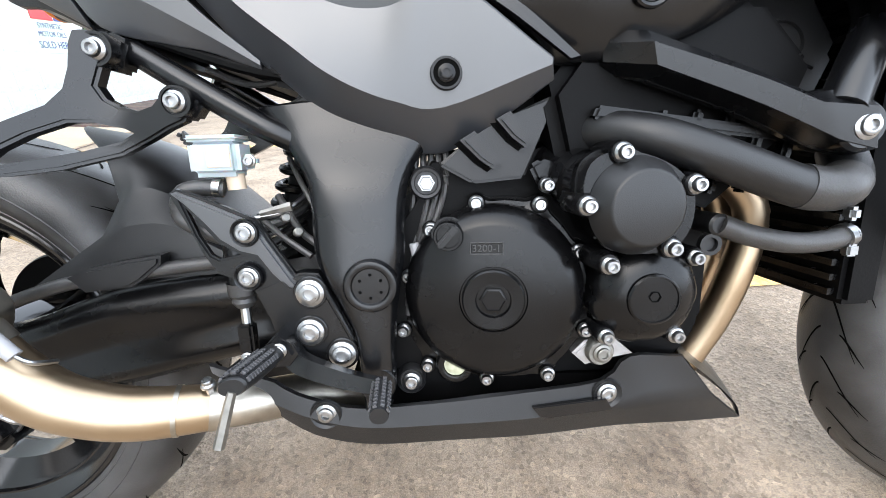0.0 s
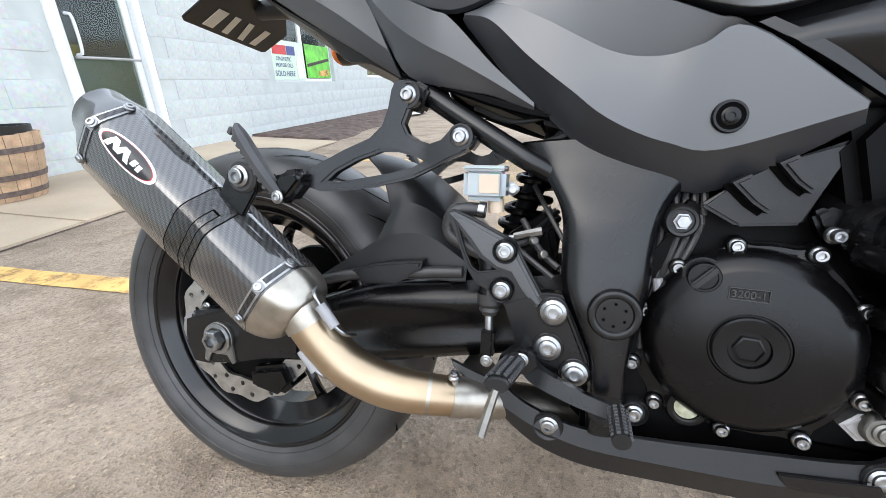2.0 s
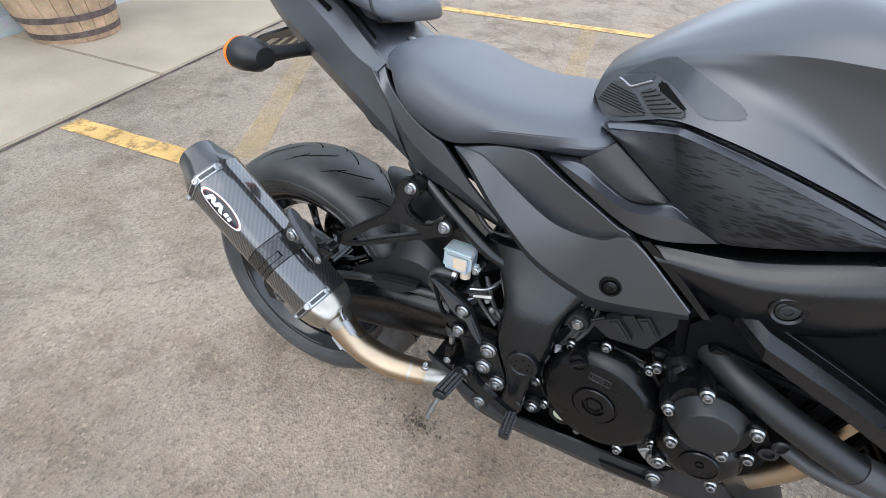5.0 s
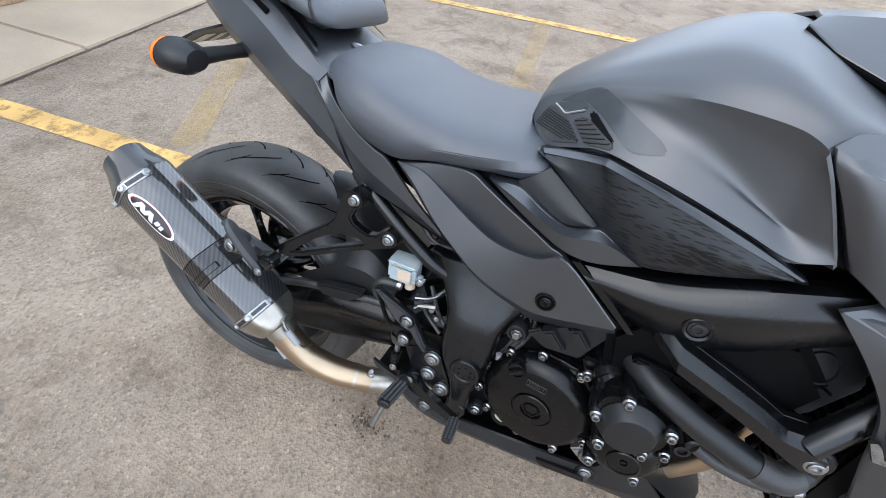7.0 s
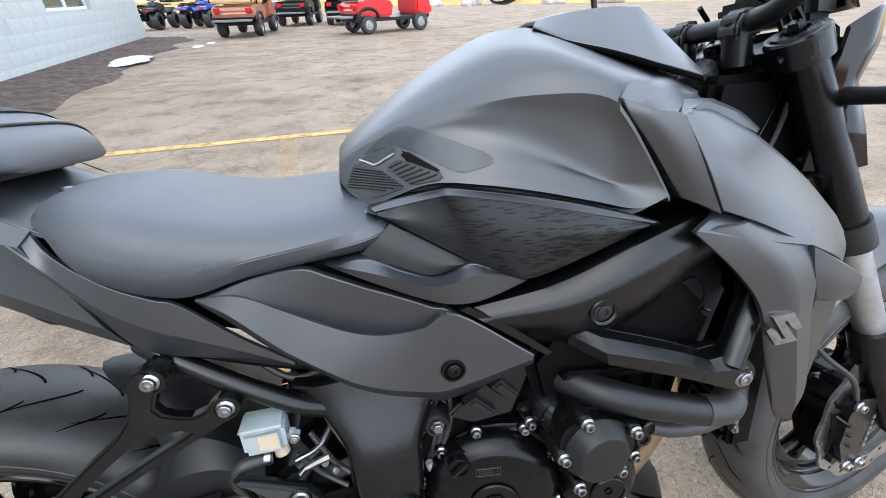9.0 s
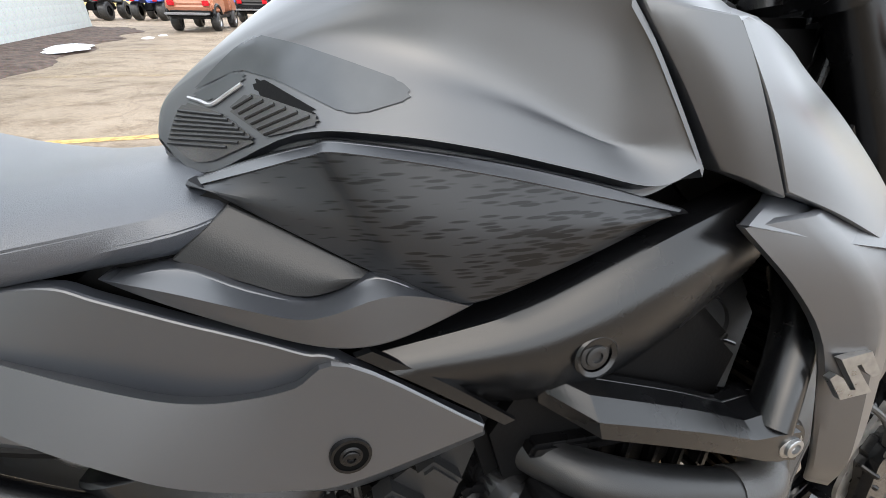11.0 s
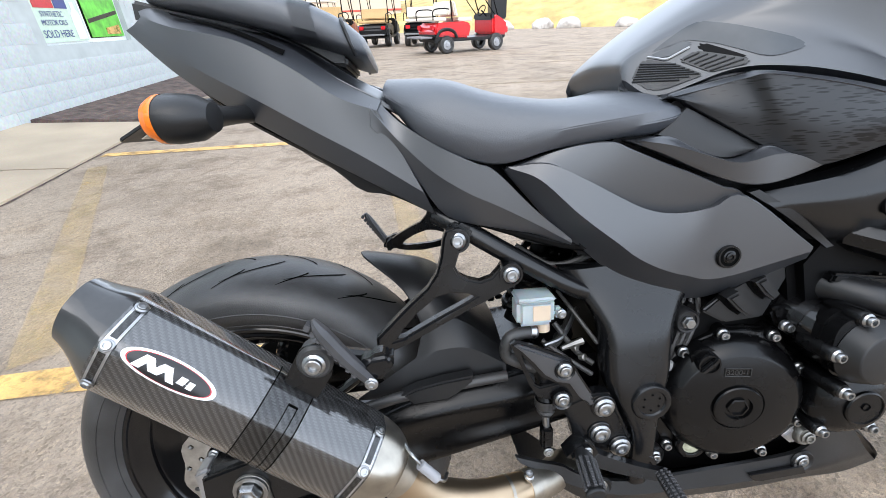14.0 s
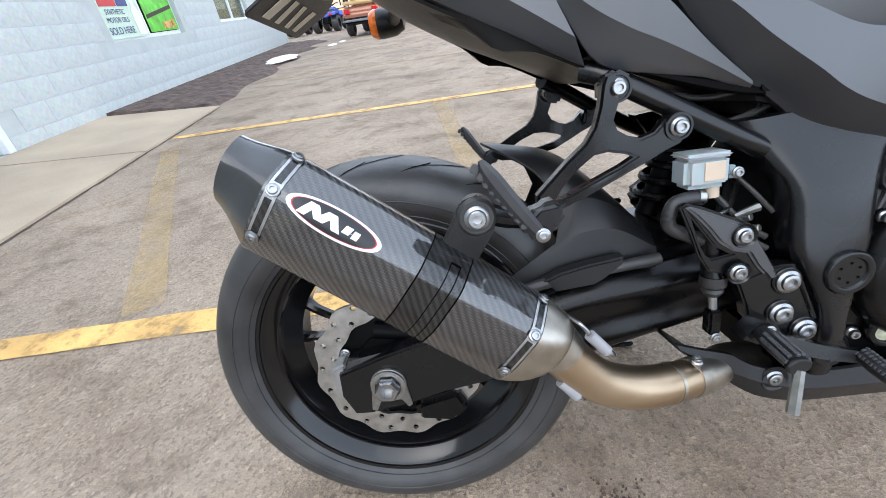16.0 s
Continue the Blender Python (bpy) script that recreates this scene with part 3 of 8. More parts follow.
def pavement():
    """Concrete walk along the building, of cast slabs with open joints."""
    bed = prism([(-14, -1.25), (1.43, -1.25), (1.43, 0), (-14, 0)], -0.05, 0.004, 0, axis="z")
    rise = lambda c: Vector((c.x, c.y, c.z + 0.076 * (c.y + 1.275) / 1.275))
    skew(bed, rise)
    base = part("pavement", bed, M_CONCRETE, flat=True)
    base.matrix_world = WALL
    tagged(base, "concrete pavement rising gently from the asphalt to the building", "pavement", kind="structure")
    edges = [1.46, -0.25, -1.95, -3.65, -5.35, -7.05]
    for a, b in zip(edges, edges[1:]):
        part("slab", skew(prism([(b + 0.005, -1.275), (a - 0.005, -1.275), (a - 0.005, -0.004), (b + 0.005, -0.004)], -0.04, 0.014, 0.006, axis="z"), rise), M_CONCRETE, base)
    # dirt gathered in the joint between slabs and asphalt
    rnd = random.Random(8)
    bm = bmesh.new()
    rows = [[bm.verts.new((-8 + 9.4 * i / 150, -1.272 - w * (0.6 + 0.8 * rnd.random()), 0.003)) for w in (-0.002, 0.022)] for i in range(151)]
    for a, b in zip(rows, rows[1:]):
        bm.faces.new((a[0], b[0], b[1], a[1]))
    part("dirt_joint", bm, M_MULCH, base, "dark dirt gathered along the slab edge", flat=True)
    return base


pavement()


def dirt_bed():
    bm = bmesh.new()
    rnd = random.Random(5)
    n, m = 60, 14
    vs = []
    for i in range(n + 1):
        x = 1.465 + 10.3 * max(0, i - 0.6) / n
        row = []
        for j in range(m + 1):
            v = j / m
            edge = -1.24 - 0.16 * math.sin(i * 0.5) * (0.3 + i / n) + rnd.uniform(-0.03, 0.03)
            fall = 1 if v < 0.8 else max(0.0, (1 - v) / 0.2)
            h = 0.012 + (0.075 * (1 - v) + 0.02 * fall) * (1 - 0.4 * i / n) + (rnd.uniform(-0.012, 0.012) if 0 < j < m else 0)
            if j == m or i == 0:
                h = -0.01
            row.append(bm.verts.new((x, edge * v, h)))
        vs.append(row)
    for i in range(n):
        for j in range(m):
            bm.faces.new((vs[i][j], vs[i + 1][j], vs[i + 1][j + 1], vs[i][j + 1]))
    ob = part("ground_dirt", bm, M_MULCH, flat=True)
    ob.matrix_world = WALL
    tagged(ob, "bare dark brown mulch bed at the foot of the wall", "soil", kind="structure")
    # melting snow patch
    for cx, cy, rx, ry in ((6.0, -1.0, 0.75, 0.3), (8.6, -1.75, 0.3, 0.12), (9.3, -1.95, 0.2, 0.1)):
        s = bmesh.new()
        c = s.verts.new((cx, cy, 0.075 if cy > -1.3 else 0.02))
        ring = []
        for k in range(40):
            a = 2 * math.pi * k / 40
            q = 1 + 0.35 * noise.noise((math.cos(a) * 2.2 + cx, math.sin(a) * 2.2, 3))
            ring.append((s.verts.new((cx + rx * q * math.cos(a) * 0.6, cy + ry * q * math.sin(a) * 0.6, (0.085 if cy > -1.3 else 0.02))), s.verts.new((cx + rx * q * math.cos(a), cy + ry * q * math.sin(a), 0.045 if cy > -1.3 else 0.003))))
        for k in range(40):
            p, q = ring[k], ring[(k + 1) % 40]
            s.faces.new((c, p[0], q[0]))
            s.faces.new((p[0], p[1], q[1], q[0]))
        o = part("snow_patch", s, M_SNOW)
        o.matrix_world = WALL
        tagged(o, "small patch of melting white snow on the mulch", "snow", kind="structure")


dirt_bed()


def glazing(parent, x0, x1, z0, z1, y, panes):
    """Panes with white frames, set back into an opening."""
    w = (x1 - x0) / panes
    for i in range(panes):
        a, b = x0 + i * w, x0 + (i + 1) * w
        for nm, q in (("frame_bar", (a, a + 0.05, z0, z1)), ("frame_bar", (b - 0.05, b, z0, z1)), ("frame_bar", (a + 0.05, b - 0.05, z0, z0 + 0.05)), ("frame_bar", (a + 0.05, b - 0.05, z1 - 0.05, z1))):
            part(nm, block(q[0], q[1], y - 0.03, y + 0.03, q[2], q[3], 0.004), M_DOORFRAME, parent)
        part("pane", block(a + 0.05, b - 0.05, y - 0.004, y + 0.004, z0 + 0.05, z1 - 0.05, 0), M_GLASS, parent)


def building():
    """Painted block wall with a door and two windows; the openings go through it."""
    wall = thing("wall_west", WALL, "long wall of pale blue-white painted split-face concrete block", "wall", kind="structure")
    T, H = 0.25, 4.2
    holes = [(-0.74, 0.18, 0.09, 2.2), (2.35, 4.45, 0.77, 1.95), (6.25, 8.35, 0.85, 1.95)]
    xs = [-12.0] + [v for h in holes for v in h[:2]] + [11.8]
    part("masonry", block(xs[0], xs[1], 0, T, 0, H, 0), M_JOINT, wall, flat=True)
    part("masonry", block(xs[2], xs[3], 0, T, 0, H, 0), M_JOINT, wall, flat=True)
    part("masonry", block(xs[4], xs[5], 0, T, 0, H, 0), M_JOINT, wall, flat=True)
    part("masonry", block(xs[6], xs[7], 0, T, 0, H, 0), M_JOINT, wall, flat=True)
    for x0, x1, z0, z1 in holes:
        part("masonry", block(x0, x1, 0, T, 0, z0, 0), M_JOINT, wall, flat=True)
        part("masonry", block(x0, x1, 0, T, z1, H, 0), M_JOINT, wall, flat=True)
    part("end_wall", block(11.55, 11.8, T, 9, 0, H, 0), M_WALL, wall, flat=True)
    # blocks, each with a rough broken face
    rnd = random.Random(11)
    shapes = []
    for s in range(7):
        bm = bmesh.new()
        nx, nz = 7, 4
        g = [[bm.verts.new((0.398 * i / nx - 0.199, -0.0035 - (0.013 * (0.35 + noise.noise((i * 0.9 + s * 7, j * 0.9, s))) if 0 < i < nx and 0 < j < nz else 0), 0.198 * j / nz)) for j in range(nz + 1)] for i in range(nx + 1)]
        b = [[bm.verts.new((0.4 * i / nx - 0.2, 0.004, 0.2 * j / nz)) for j in range(nz + 1)] for i in range(nx + 1)]
        for i in range(nx):
            for j in range(nz):
                bm.faces.new((g[i][j], g[i + 1][j], g[i + 1][j + 1], g[i][j + 1]))
        ring = [(i, 0) for i in range(nx)] + [(nx, j) for j in range(nz)] + [(i, nz) for i in range(nx, 0, -1)] + [(0, j) for j in range(nz, 0, -1)]
        for (i, j), (k, l) in zip(ring, ring[1:] + ring[:1]):
            bm.faces.new((g[i][j], b[i][j], b[k][l], g[k][l]))
        me = bpy.data.meshes.new("concrete_block")
        bmesh.ops.recalc_face_normals(bm, faces=bm.faces)
        bm.to_mesh(me)
        bm.free()
        me.polygons.foreach_set("use_smooth", [True] * len(me.polygons))
        me.set_sharp_from_angle(angle=radians(50))
        me.materials.append(M_WALL)
        shapes.append(me)
    near, rest = 0, bmesh.new()
    for row in range(13):
        for col in range(-8, 30):
            x = col * 0.4 + (0.2 if row % 2 else 0)
            z = row * 0.2
            if any(x + 0.2 > a - 0.02 and x - 0.2 < b + 0.02 and z + 0.2 > c + 0.02 and z < d - 0.02 for a, b, c, d in holes):
                continue
            if x > 11.55:
                continue
            me = shapes[rnd.randrange(7)]
            if 0.2 < x < 11 and row < 8 and near < 300:
                o = new("concrete_block", me)
                o.parent = wall
                o.matrix_basis = Matrix.Translation((x, 0, z + 0.001))
                near += 1
            else:
                k = len(rest.verts)
                rest.from_mesh(me)
                rest.verts.ensure_lookup_table()
                for v in rest.verts[k:]:
                    v.co += Vector((x, 0, z + 0.001))
    o = part("far_blocks", rest, M_WALL, wall, angle=50)
    o["kind"] = "stuff"
    # door
    door = thing("door_1", WALL, "white aluminium-framed glass shop door, closed", "door", kind="structure")
    for q in ((-0.74, -0.66, 0.09, 2.2), (0.1, 0.18, 0.09, 2.2), (-0.66, 0.1, 2.12, 2.2)):
        part("jamb", block(q[0], q[1], -0.02, 0.14, q[2], q[3], 0.004), M_DOORFRAME, door)
    for q in ((-0.655, -0.58, 0.1, 2.11), (0.02, 0.095, 0.1, 2.11), (-0.58, 0.02, 0.1, 0.22), (-0.58, 0.02, 2.0, 2.11)):
        part("stile", block(q[0], q[1], 0.04, 0.085, q[2], q[3], 0.004), M_DOORFRAME, door)
    part("pane", block(-0.58, 0.02, 0.058, 0.066, 0.22, 2.0, 0), M_GLASS, door)
    part("push_bar", sweep([(-0.6, -0.01, 0.97), (-0.3, -0.012, 0.97), (0.03, -0.01, 0.97)], 0.012, 6, 10), M_ALU, door)
    part("pull_handle", sweep([(-0.55, 0.03, 1.3), (-0.55, -0.03, 1.27), (-0.55, -0.03, 1.02), (-0.55, 0.03, 0.99)], 0.012, 16, 10), M_DOORFRAME, door)
    # windows
    w1 = thing("window_1", WALL, "white-framed shop window with posters behind the glass", "window", kind="structure")
    glazing(w1, 2.35, 4.45, 0.77, 1.95, 0.1, 2)
    w2 = thing("window_2", WALL, "white-framed sliding window in the block wall", "window", kind="structure")
    glazing(w2, 6.25, 8.35, 0.85, 1.95, 0.1, 2)
    part("blind", block(6.35, 7.3, 0.13, 0.15, 0.92, 1.08, 0.003), M_CREAM, w2)
    part("blind", block(7.36, 8.2, 0.13, 0.15, 0.92, 1.08, 0.003), M_CREAM, w2)
    part("inner_counter", block(-1.2, 0.6, 0.45, 0.9, 0.09, 1.0, 0.01), M_PALEGREEN, wall, "pale green counter seen through the glass door")
    part("yellow_tray", block(-0.45, -0.12, 0.46, 0.75, 1.0, 1.12, 0.01), M_TRAY, wall, "yellow tray on the counter")
    # added near-black sheet: its colour stands in for the dim depth of the room
    back = part("room_shade_back", block(-1.5, 9.0, 1.4, 1.45, 0, 3.0, 0), M_DARK, wall, flat=True)
    # posters
    p1 = thing("poster", WALL, "pale green oil-seller poster with red heading and navy lettering", "poster", "window posters")
    part("sheet", block(2.39, 3.36, 0.052, 0.056, 0.8, 1.36, 0), M_PALEGREEN, p1)
    part("heading", block(2.47, 2.85, 0.047, 0.051, 1.16, 1.29, 0), M_RED, p1, "plain red bar in place of a brand name")
    part("heading", block(2.87, 3.12, 0.047, 0.051, 1.16, 1.29, 0), M_NAVY, p1, "plain navy bar in place of a brand name")
    part("oil_bottle", prism([(3.14, 0.82), (3.34, 0.82), (3.34, 1.1), (3.28, 1.16), (3.28, 1.24), (3.2, 1.24), (3.2, 1.16), (3.14, 1.1)], 0.046, 0.05, 0), M_WHITE, p1)
    for k, (w, s, z) in enumerate((("SYNTHETIC", 0.085, 1.07), ("MOTOR OILS", 0.085, 0.98), ("SOLD HERE", 0.115, 0.85))):
        letters("lettering", w, s, Matrix.Translation((2.76, 0.048, z)) @ pose(0, 0, 0, 90, 0, 0), M_NAVY, p1)
    p2 = thing("poster", WALL, "bright green advertising poster in the window", "poster", "window posters")
    part("sheet", block(3.47, 4.38, 0.052, 0.056, 0.83, 1.36, 0), M_GREEN, p2)
    part("stripe", prism([(3.5, 1.0), (4.35, 1.12), (4.35, 1.17), (3.5, 1.05)], 0.046, 0.05, 0), M_BLACKPRINT, p2)
    part("stripe", prism([(3.9, 0.86), (4.3, 0.86), (4.3, 0.98), (3.9, 0.94)], 0.046, 0.05, 0), M_YELLOW, p2)
    return wall


building()


def barrel_planter(at, turn=0):
    """Half an oak barrel, of staves with two hoops, filled with soil."""
    b = thing("barrel_planter", pose(*at, 0, 0, turn), "weathered half-barrel planter with rusty hoops on the pavement", "planter")
    prof = lambda z: 0.255 + 0.075 * math.sin(min(1, z / 0.42) * 1.35)
    n = 22
    for k in range(n):
        a0, a1 = 2 * math.pi * (k + 0.02) / n, 2 * math.pi * (k + 0.98) / n
        bm = bmesh.new()
        cols = []
        for z in (0, 0.1, 0.2, 0.3, 0.40 + 0.004 * (k % 3)):
            r = prof(z)
            cols.append([bm.verts.new((q * math.cos(a), q * math.sin(a), z)) for q, a in ((r, a0), (r * 1.004, (a0 + a1) / 2), (r, a1), (r - 0.028, a1), (r - 0.028, a0))])
        for p, q in zip(cols, cols[1:]):
            for i in range(5):
                bm.faces.new((p[i], p[(i + 1) % 5], q[(i + 1) % 5], q[i]))
        bm.faces.new(cols[0])
        bm.faces.new(cols[-1])
        part("stave", bm, M_WOOD, b, angle=30)
    for z in (0.03, 0.13, 0.29):
        part("hoop", lathe([(prof(z) + 0.001, z), (prof(z) + 0.006, z), (prof(z + 0.035) + 0.006, z + 0.035), (prof(z + 0.035) + 0.001, z + 0.035)], 44, axis=(0, 0, 1)), M_HOOP, b)
    part("liner", lathe([(0.29, 0.33), (0.295, 0.45), (0.285, 0.45), (0.275, 0.36), (0, 0.35)], 36, axis=(0, 0, 1)), M_PLASTIC, b, "black plastic pot liner")
    return b


barrel_planter((-3.80, 1.49, 0.062))


# ---- far side of the lot: hill, building, boulders, parked vehicles ----
def hill():
    bm = bmesh.new()
    n, m = 44, 16
    vs = []
    for i in range(n + 1):
        x = -34 + 110 * i / n
        foot = 37.5 - 0.62 * max(0, x - 3) if x < 14 else 30.7 - 0.5 * (x - 14)
        row = []
        for j in range(m + 1):
            d = 62 * (j / m) ** 1.3
            h = 0.03 + 9.5 * (1 - math.exp(-d / 26)) * (0.25 + 0.75 / (1 + math.exp(-(x - 0) / 5))) + 0.25 * noise.noise((x * 0.2, d * 0.2, 0)) * min(1, d / 4)
            row.append(bm.verts.new((x, foot + d, h if j else -0.02)))
        vs.append(row)
    for i in range(n):
        for j in range(m):
            bm.faces.new((vs[i][j], vs[i + 1][j], vs[i + 1][j + 1], vs[i][j + 1]))
    tagged(part("ground_hill", bm, M_GRASS), "slope of dry straw-coloured winter grass with traces of snow", "hill", kind="structure")
    rnd = random.Random(3)
    for k in range(9):
        x = rnd.uniform(5, 24)
        y0 = (37.5 - 0.62 * max(0, x - 3) if x < 14 else 30.7 - 0.5 * (x - 14)) + rnd.uniform(3, 12)
        s = bmesh.new()
        ring = []
        rr = rnd.uniform(0.25, 0.9)
        for q in range(14):
            a = 2 * math.pi * q / 14
            px, py = x + rr * 1.8 * math.cos(a) * rnd.uniform(0.7, 1.1), y0 + rr * math.sin(a) * rnd.uniform(0.7, 1.1)
            foot = 37.5 - 0.62 * max(0, px - 3) if px < 14 else 30.7 - 0.5 * (px - 14)
            d = max(0, py - foot)
            h = 0.03 + 9.5 * (1 - math.exp(-d / 26)) * (0.25 + 0.75 / (1 + math.exp(-px / 5))) + 0.25 * noise.noise((px * 0.2, d * 0.2, 0)) * min(1, d / 4)
            ring.append(s.verts.new((px, py, h + 0.1)))
        s.faces.new(ring)
        tagged(part("snow_patch", s, M_SNOW, flat=True), "thin remnant of snow on the dry grass slope", "snow", kind="structure")


hill()


def far_building():
    b = thing("far_building", pose(-16, 46, 0, 0, 0, 4), "long low beige commercial building with a red band", "building")
    part("wall", block(-18, 13, 0, 8, 0, 1.75, 0.02), M_BEIGE, b)
    part("red_band", block(-18.05, 13.05, -0.06, 8, 1.75, 1.9, 0.02), M_BRICKRED, b)
    part("upper_wall", block(-18, 13, 0.02, 8, 1.9, 4.6, 0.02), M_BEIGE, b)
    part("roof", block(-18.3, 13.3, -0.3, 8.3, 4.6, 4.8, 0.03), M_LIGHTGREY, b)
    for x in (-9.0, -1.2, 4.0, 9.5):
        w = part("window", block(x, x + 1.9, -0.05, 0.05, 0.7, 1.55, 0.02), M_DARK, b)
        part("pane", block(x + 0.08, x + 0.9, -0.07, -0.055, 0.78, 1.48, 0), M_GLASS, w)
        part("pane", block(x + 1.0, x + 1.82, -0.07, -0.055, 0.78, 1.48, 0), M_GLASS, w)


far_building()


def boulder(at, r, seed):
    bm = bmesh.new()
    bmesh.ops.create_icosphere(bm, subdivisions=3, radius=1)
    for v in bm.verts:
        q = 1 + 0.28 * noise.noise(v.co * 1.1 + Vector((seed * 5, 0, 0))) + 0.08 * noise.noise(v.co * 3.5)
        v.co = Vector((v.co.x * r * 1.3 * q, v.co.y * r * q, max(-0.25 * r, v.co.z * r * 0.72 * q)))
    o = part("boulder", bm, M_STONE, angle=60)
    o.matrix_world = pose(at[0], at[1], at[2] + r * 0.22, 0, 0, seed * 47)
    return tagged(o, "rounded grey-tan boulder at the edge of the lot", "boulder", "boulders along the lot")


for k, (x, y, r) in enumerate(((4.9, 35.0, 0.75), (7.6, 33.4, 0.7), (9.2, 32.4, 0.75), (12.4, 30.3, 0.6), (15.5, 28.6, 0.7))):
    boulder((x, y, 0), r, k)


def litter_bin():
    b = thing("litter_bin", pose(4.9, 37.2, 0.35, 0, 0, 10), "tall black post-mounted bin on the grass slope", "bin")
    part("body", prism([(-0.62, 0.35), (0.62, 0.35), (0.66, 4.4), (-0.66, 4.4)], -0.5, 0.5, 0.08), M_PLASTIC, b)
    part("foot", block(-0.3, 0.3, -0.3, 0.3, -0.6, 0.4, 0.03), M_DARK, b)


litter_bin()


def wheel_set(parent, spots, r, w, rim_mat, name="wheel"):
    for x, y in spots:
        s = 1 if y > 0 else -1
        t = part(name, lathe([(r * 0.55, -w / 2), (r * 0.86, -w / 2), (r * 0.97, -w * 0.36), (r, 0), (r * 0.97, w * 0.36), (r * 0.86, w / 2), (r * 0.55, w / 2)], 28, (x, y, r), (0, s, 0)), M_RUBBER, parent)
        part("rim", lathe([(r * 0.56, -w * 0.4), (r * 0.56, w * 0.45), (r * 0.5, w * 0.46), (r * 0.44, w * 0.3), (r * 0.2, w * 0.32), (r * 0.16, w * 0.42), (0, w * 0.42)], 20, (x, y, r), (0, s, 0)), rim_mat, t)


def golf_cart(m, body_mat, seat_mat, label, rear_seat=True):
    """x is forward; the origin is on the ground at the middle."""
    c = thing("golf_cart", m, label, "golf cart", "carts parked across the lot")
    wheel_set(c, [(-0.82, -0.5), (-0.82, 0.5), (0.85, -0.48), (0.85, 0.48)], 0.23, 0.2, M_ALU)
    part("chassis", prism([(-1.2, 0.3), (1.15, 0.3), (1.2, 0.42), (0.6, 0.4), (0.25, 0.36), (-0.1, 0.36), (-1.2, 0.5)], -0.52, 0.52, 0.03), M_PLASTIC, c)
    part("rear_body", prism([(-1.15, 0.45), (-0.1, 0.38), (-0.02, 0.72), (-0.2, 0.8), (-1.1, 0.78), (-1.2, 0.62)], -0.58, 0.58, 0.05), body_mat, c)
    part("cowl", prism([(0.72, 0.42), (1.22, 0.4), (1.3, 0.55), (1.15, 0.78), (0.82, 0.95), (0.72, 0.9)], -0.55, 0.55, 0.06), body_mat, c)
    for s in (-1, 1):
        part("fender", sweep([(-1.12, s * 0.56, 0.42), (-1.05, s * 0.57, 0.56), (-0.82, s * 0.58, 0.62), (-0.6, s * 0.57, 0.55), (-0.5, s * 0.56, 0.4)], 0.045, 14, 8), M_PLASTIC, c)
        part("headlight", block(1.18, 1.27, s * 0.42 - 0.08, s * 0.42 + 0.08, 0.58, 0.68, 0.02), M_CREAM, c)
        part("tail_light", block(-1.23, -1.17, s * 0.42 - 0.08, s * 0.42 + 0.08, 0.6, 0.72, 0.01), M_TAIL, c)
    part("floor", block(-0.1, 0.8, -0.5, 0.5, 0.34, 0.38, 0.01), M_PLASTIC, c)
    part("dashboard", block(0.66, 0.82, -0.5, 0.5, 0.8, 0.98, 0.04), M_PLASTIC, c)
    part("seat", block(-0.42, 0.05, -0.52, 0.52, 0.8, 0.9, 0.03), seat_mat, c)
    part("backrest", prism([(-0.5, 0.92), (-0.4, 0.92), (-0.5, 1.3), (-0.6, 1.3)], -0.5, 0.5, 0.03), seat_mat, c)
    if rear_seat:
        part("rear_seat", block(-1.2, -0.78, -0.52, 0.52, 0.82, 0.92, 0.03), seat_mat, c)
        part("rear_backrest", prism([(-0.74, 0.96), (-0.64, 0.96), (-0.6, 1.3), (-0.7, 1.3)], -0.5, 0.5, 0.03), seat_mat, c)
        for s in (-1, 1):
            part("arm_rail", sweep([(-0.72, s * 0.54, 1.1), (-0.9, s * 0.55, 1.12), (-1.2, s * 0.55, 1.08), (-1.22, s * 0.55, 0.85)], 0.016, 14, 8), M_DARK, c)
        part("footplate", block(-1.6, -1.2, -0.5, 0.5, 0.4, 0.45, 0.02), M_LIGHTGREY, c)
    part("bumper", block(-1.24, -1.18, -0.56, 0.56, 0.36, 0.46, 0.02), M_DARK, c)
    for s in (-1, 1):
        part("post", sweep([(0.9, s * 0.5, 0.92), (0.72, s * 0.5, 1.4), (0.6, s * 0.5, 1.88)], 0.018, 8, 8), M_DARK, c)
        part("post", sweep([(-0.62, s * 0.52, 0.8), (-0.66, s * 0.52, 1.4), (-0.7, s * 0.52, 1.88)], 0.018, 8, 8), M_DARK, c)
        part("post", sweep([(0.78, s * 0.5, 0.95), (0.4, s * 0.5, 1.4), (0.2, s * 0.5, 1.88)], 0.014, 8, 8), M_DARK, c)
    part("canopy", block(-1.25, 0.8, -0.6, 0.6, 1.88, 1.95, 0.03), M_CREAM, c)
    w = part("steering_column", sweep([(0.72, -0.25, 0.85), (0.5, -0.25, 1.05)], 0.02, 4, 8), M_DARK, c)
    part("steering_wheel", sweep([(0.5 + 0.1 * math.sin(a) * 0.7, -0.25 + 0.17 * math.cos(a), 1.05 + 0.17 * math.sin(a) * 0.75) for a in [k * math.pi / 6 for k in range(13)]], 0.014, 30, 8), M_DARK, w)
    return c


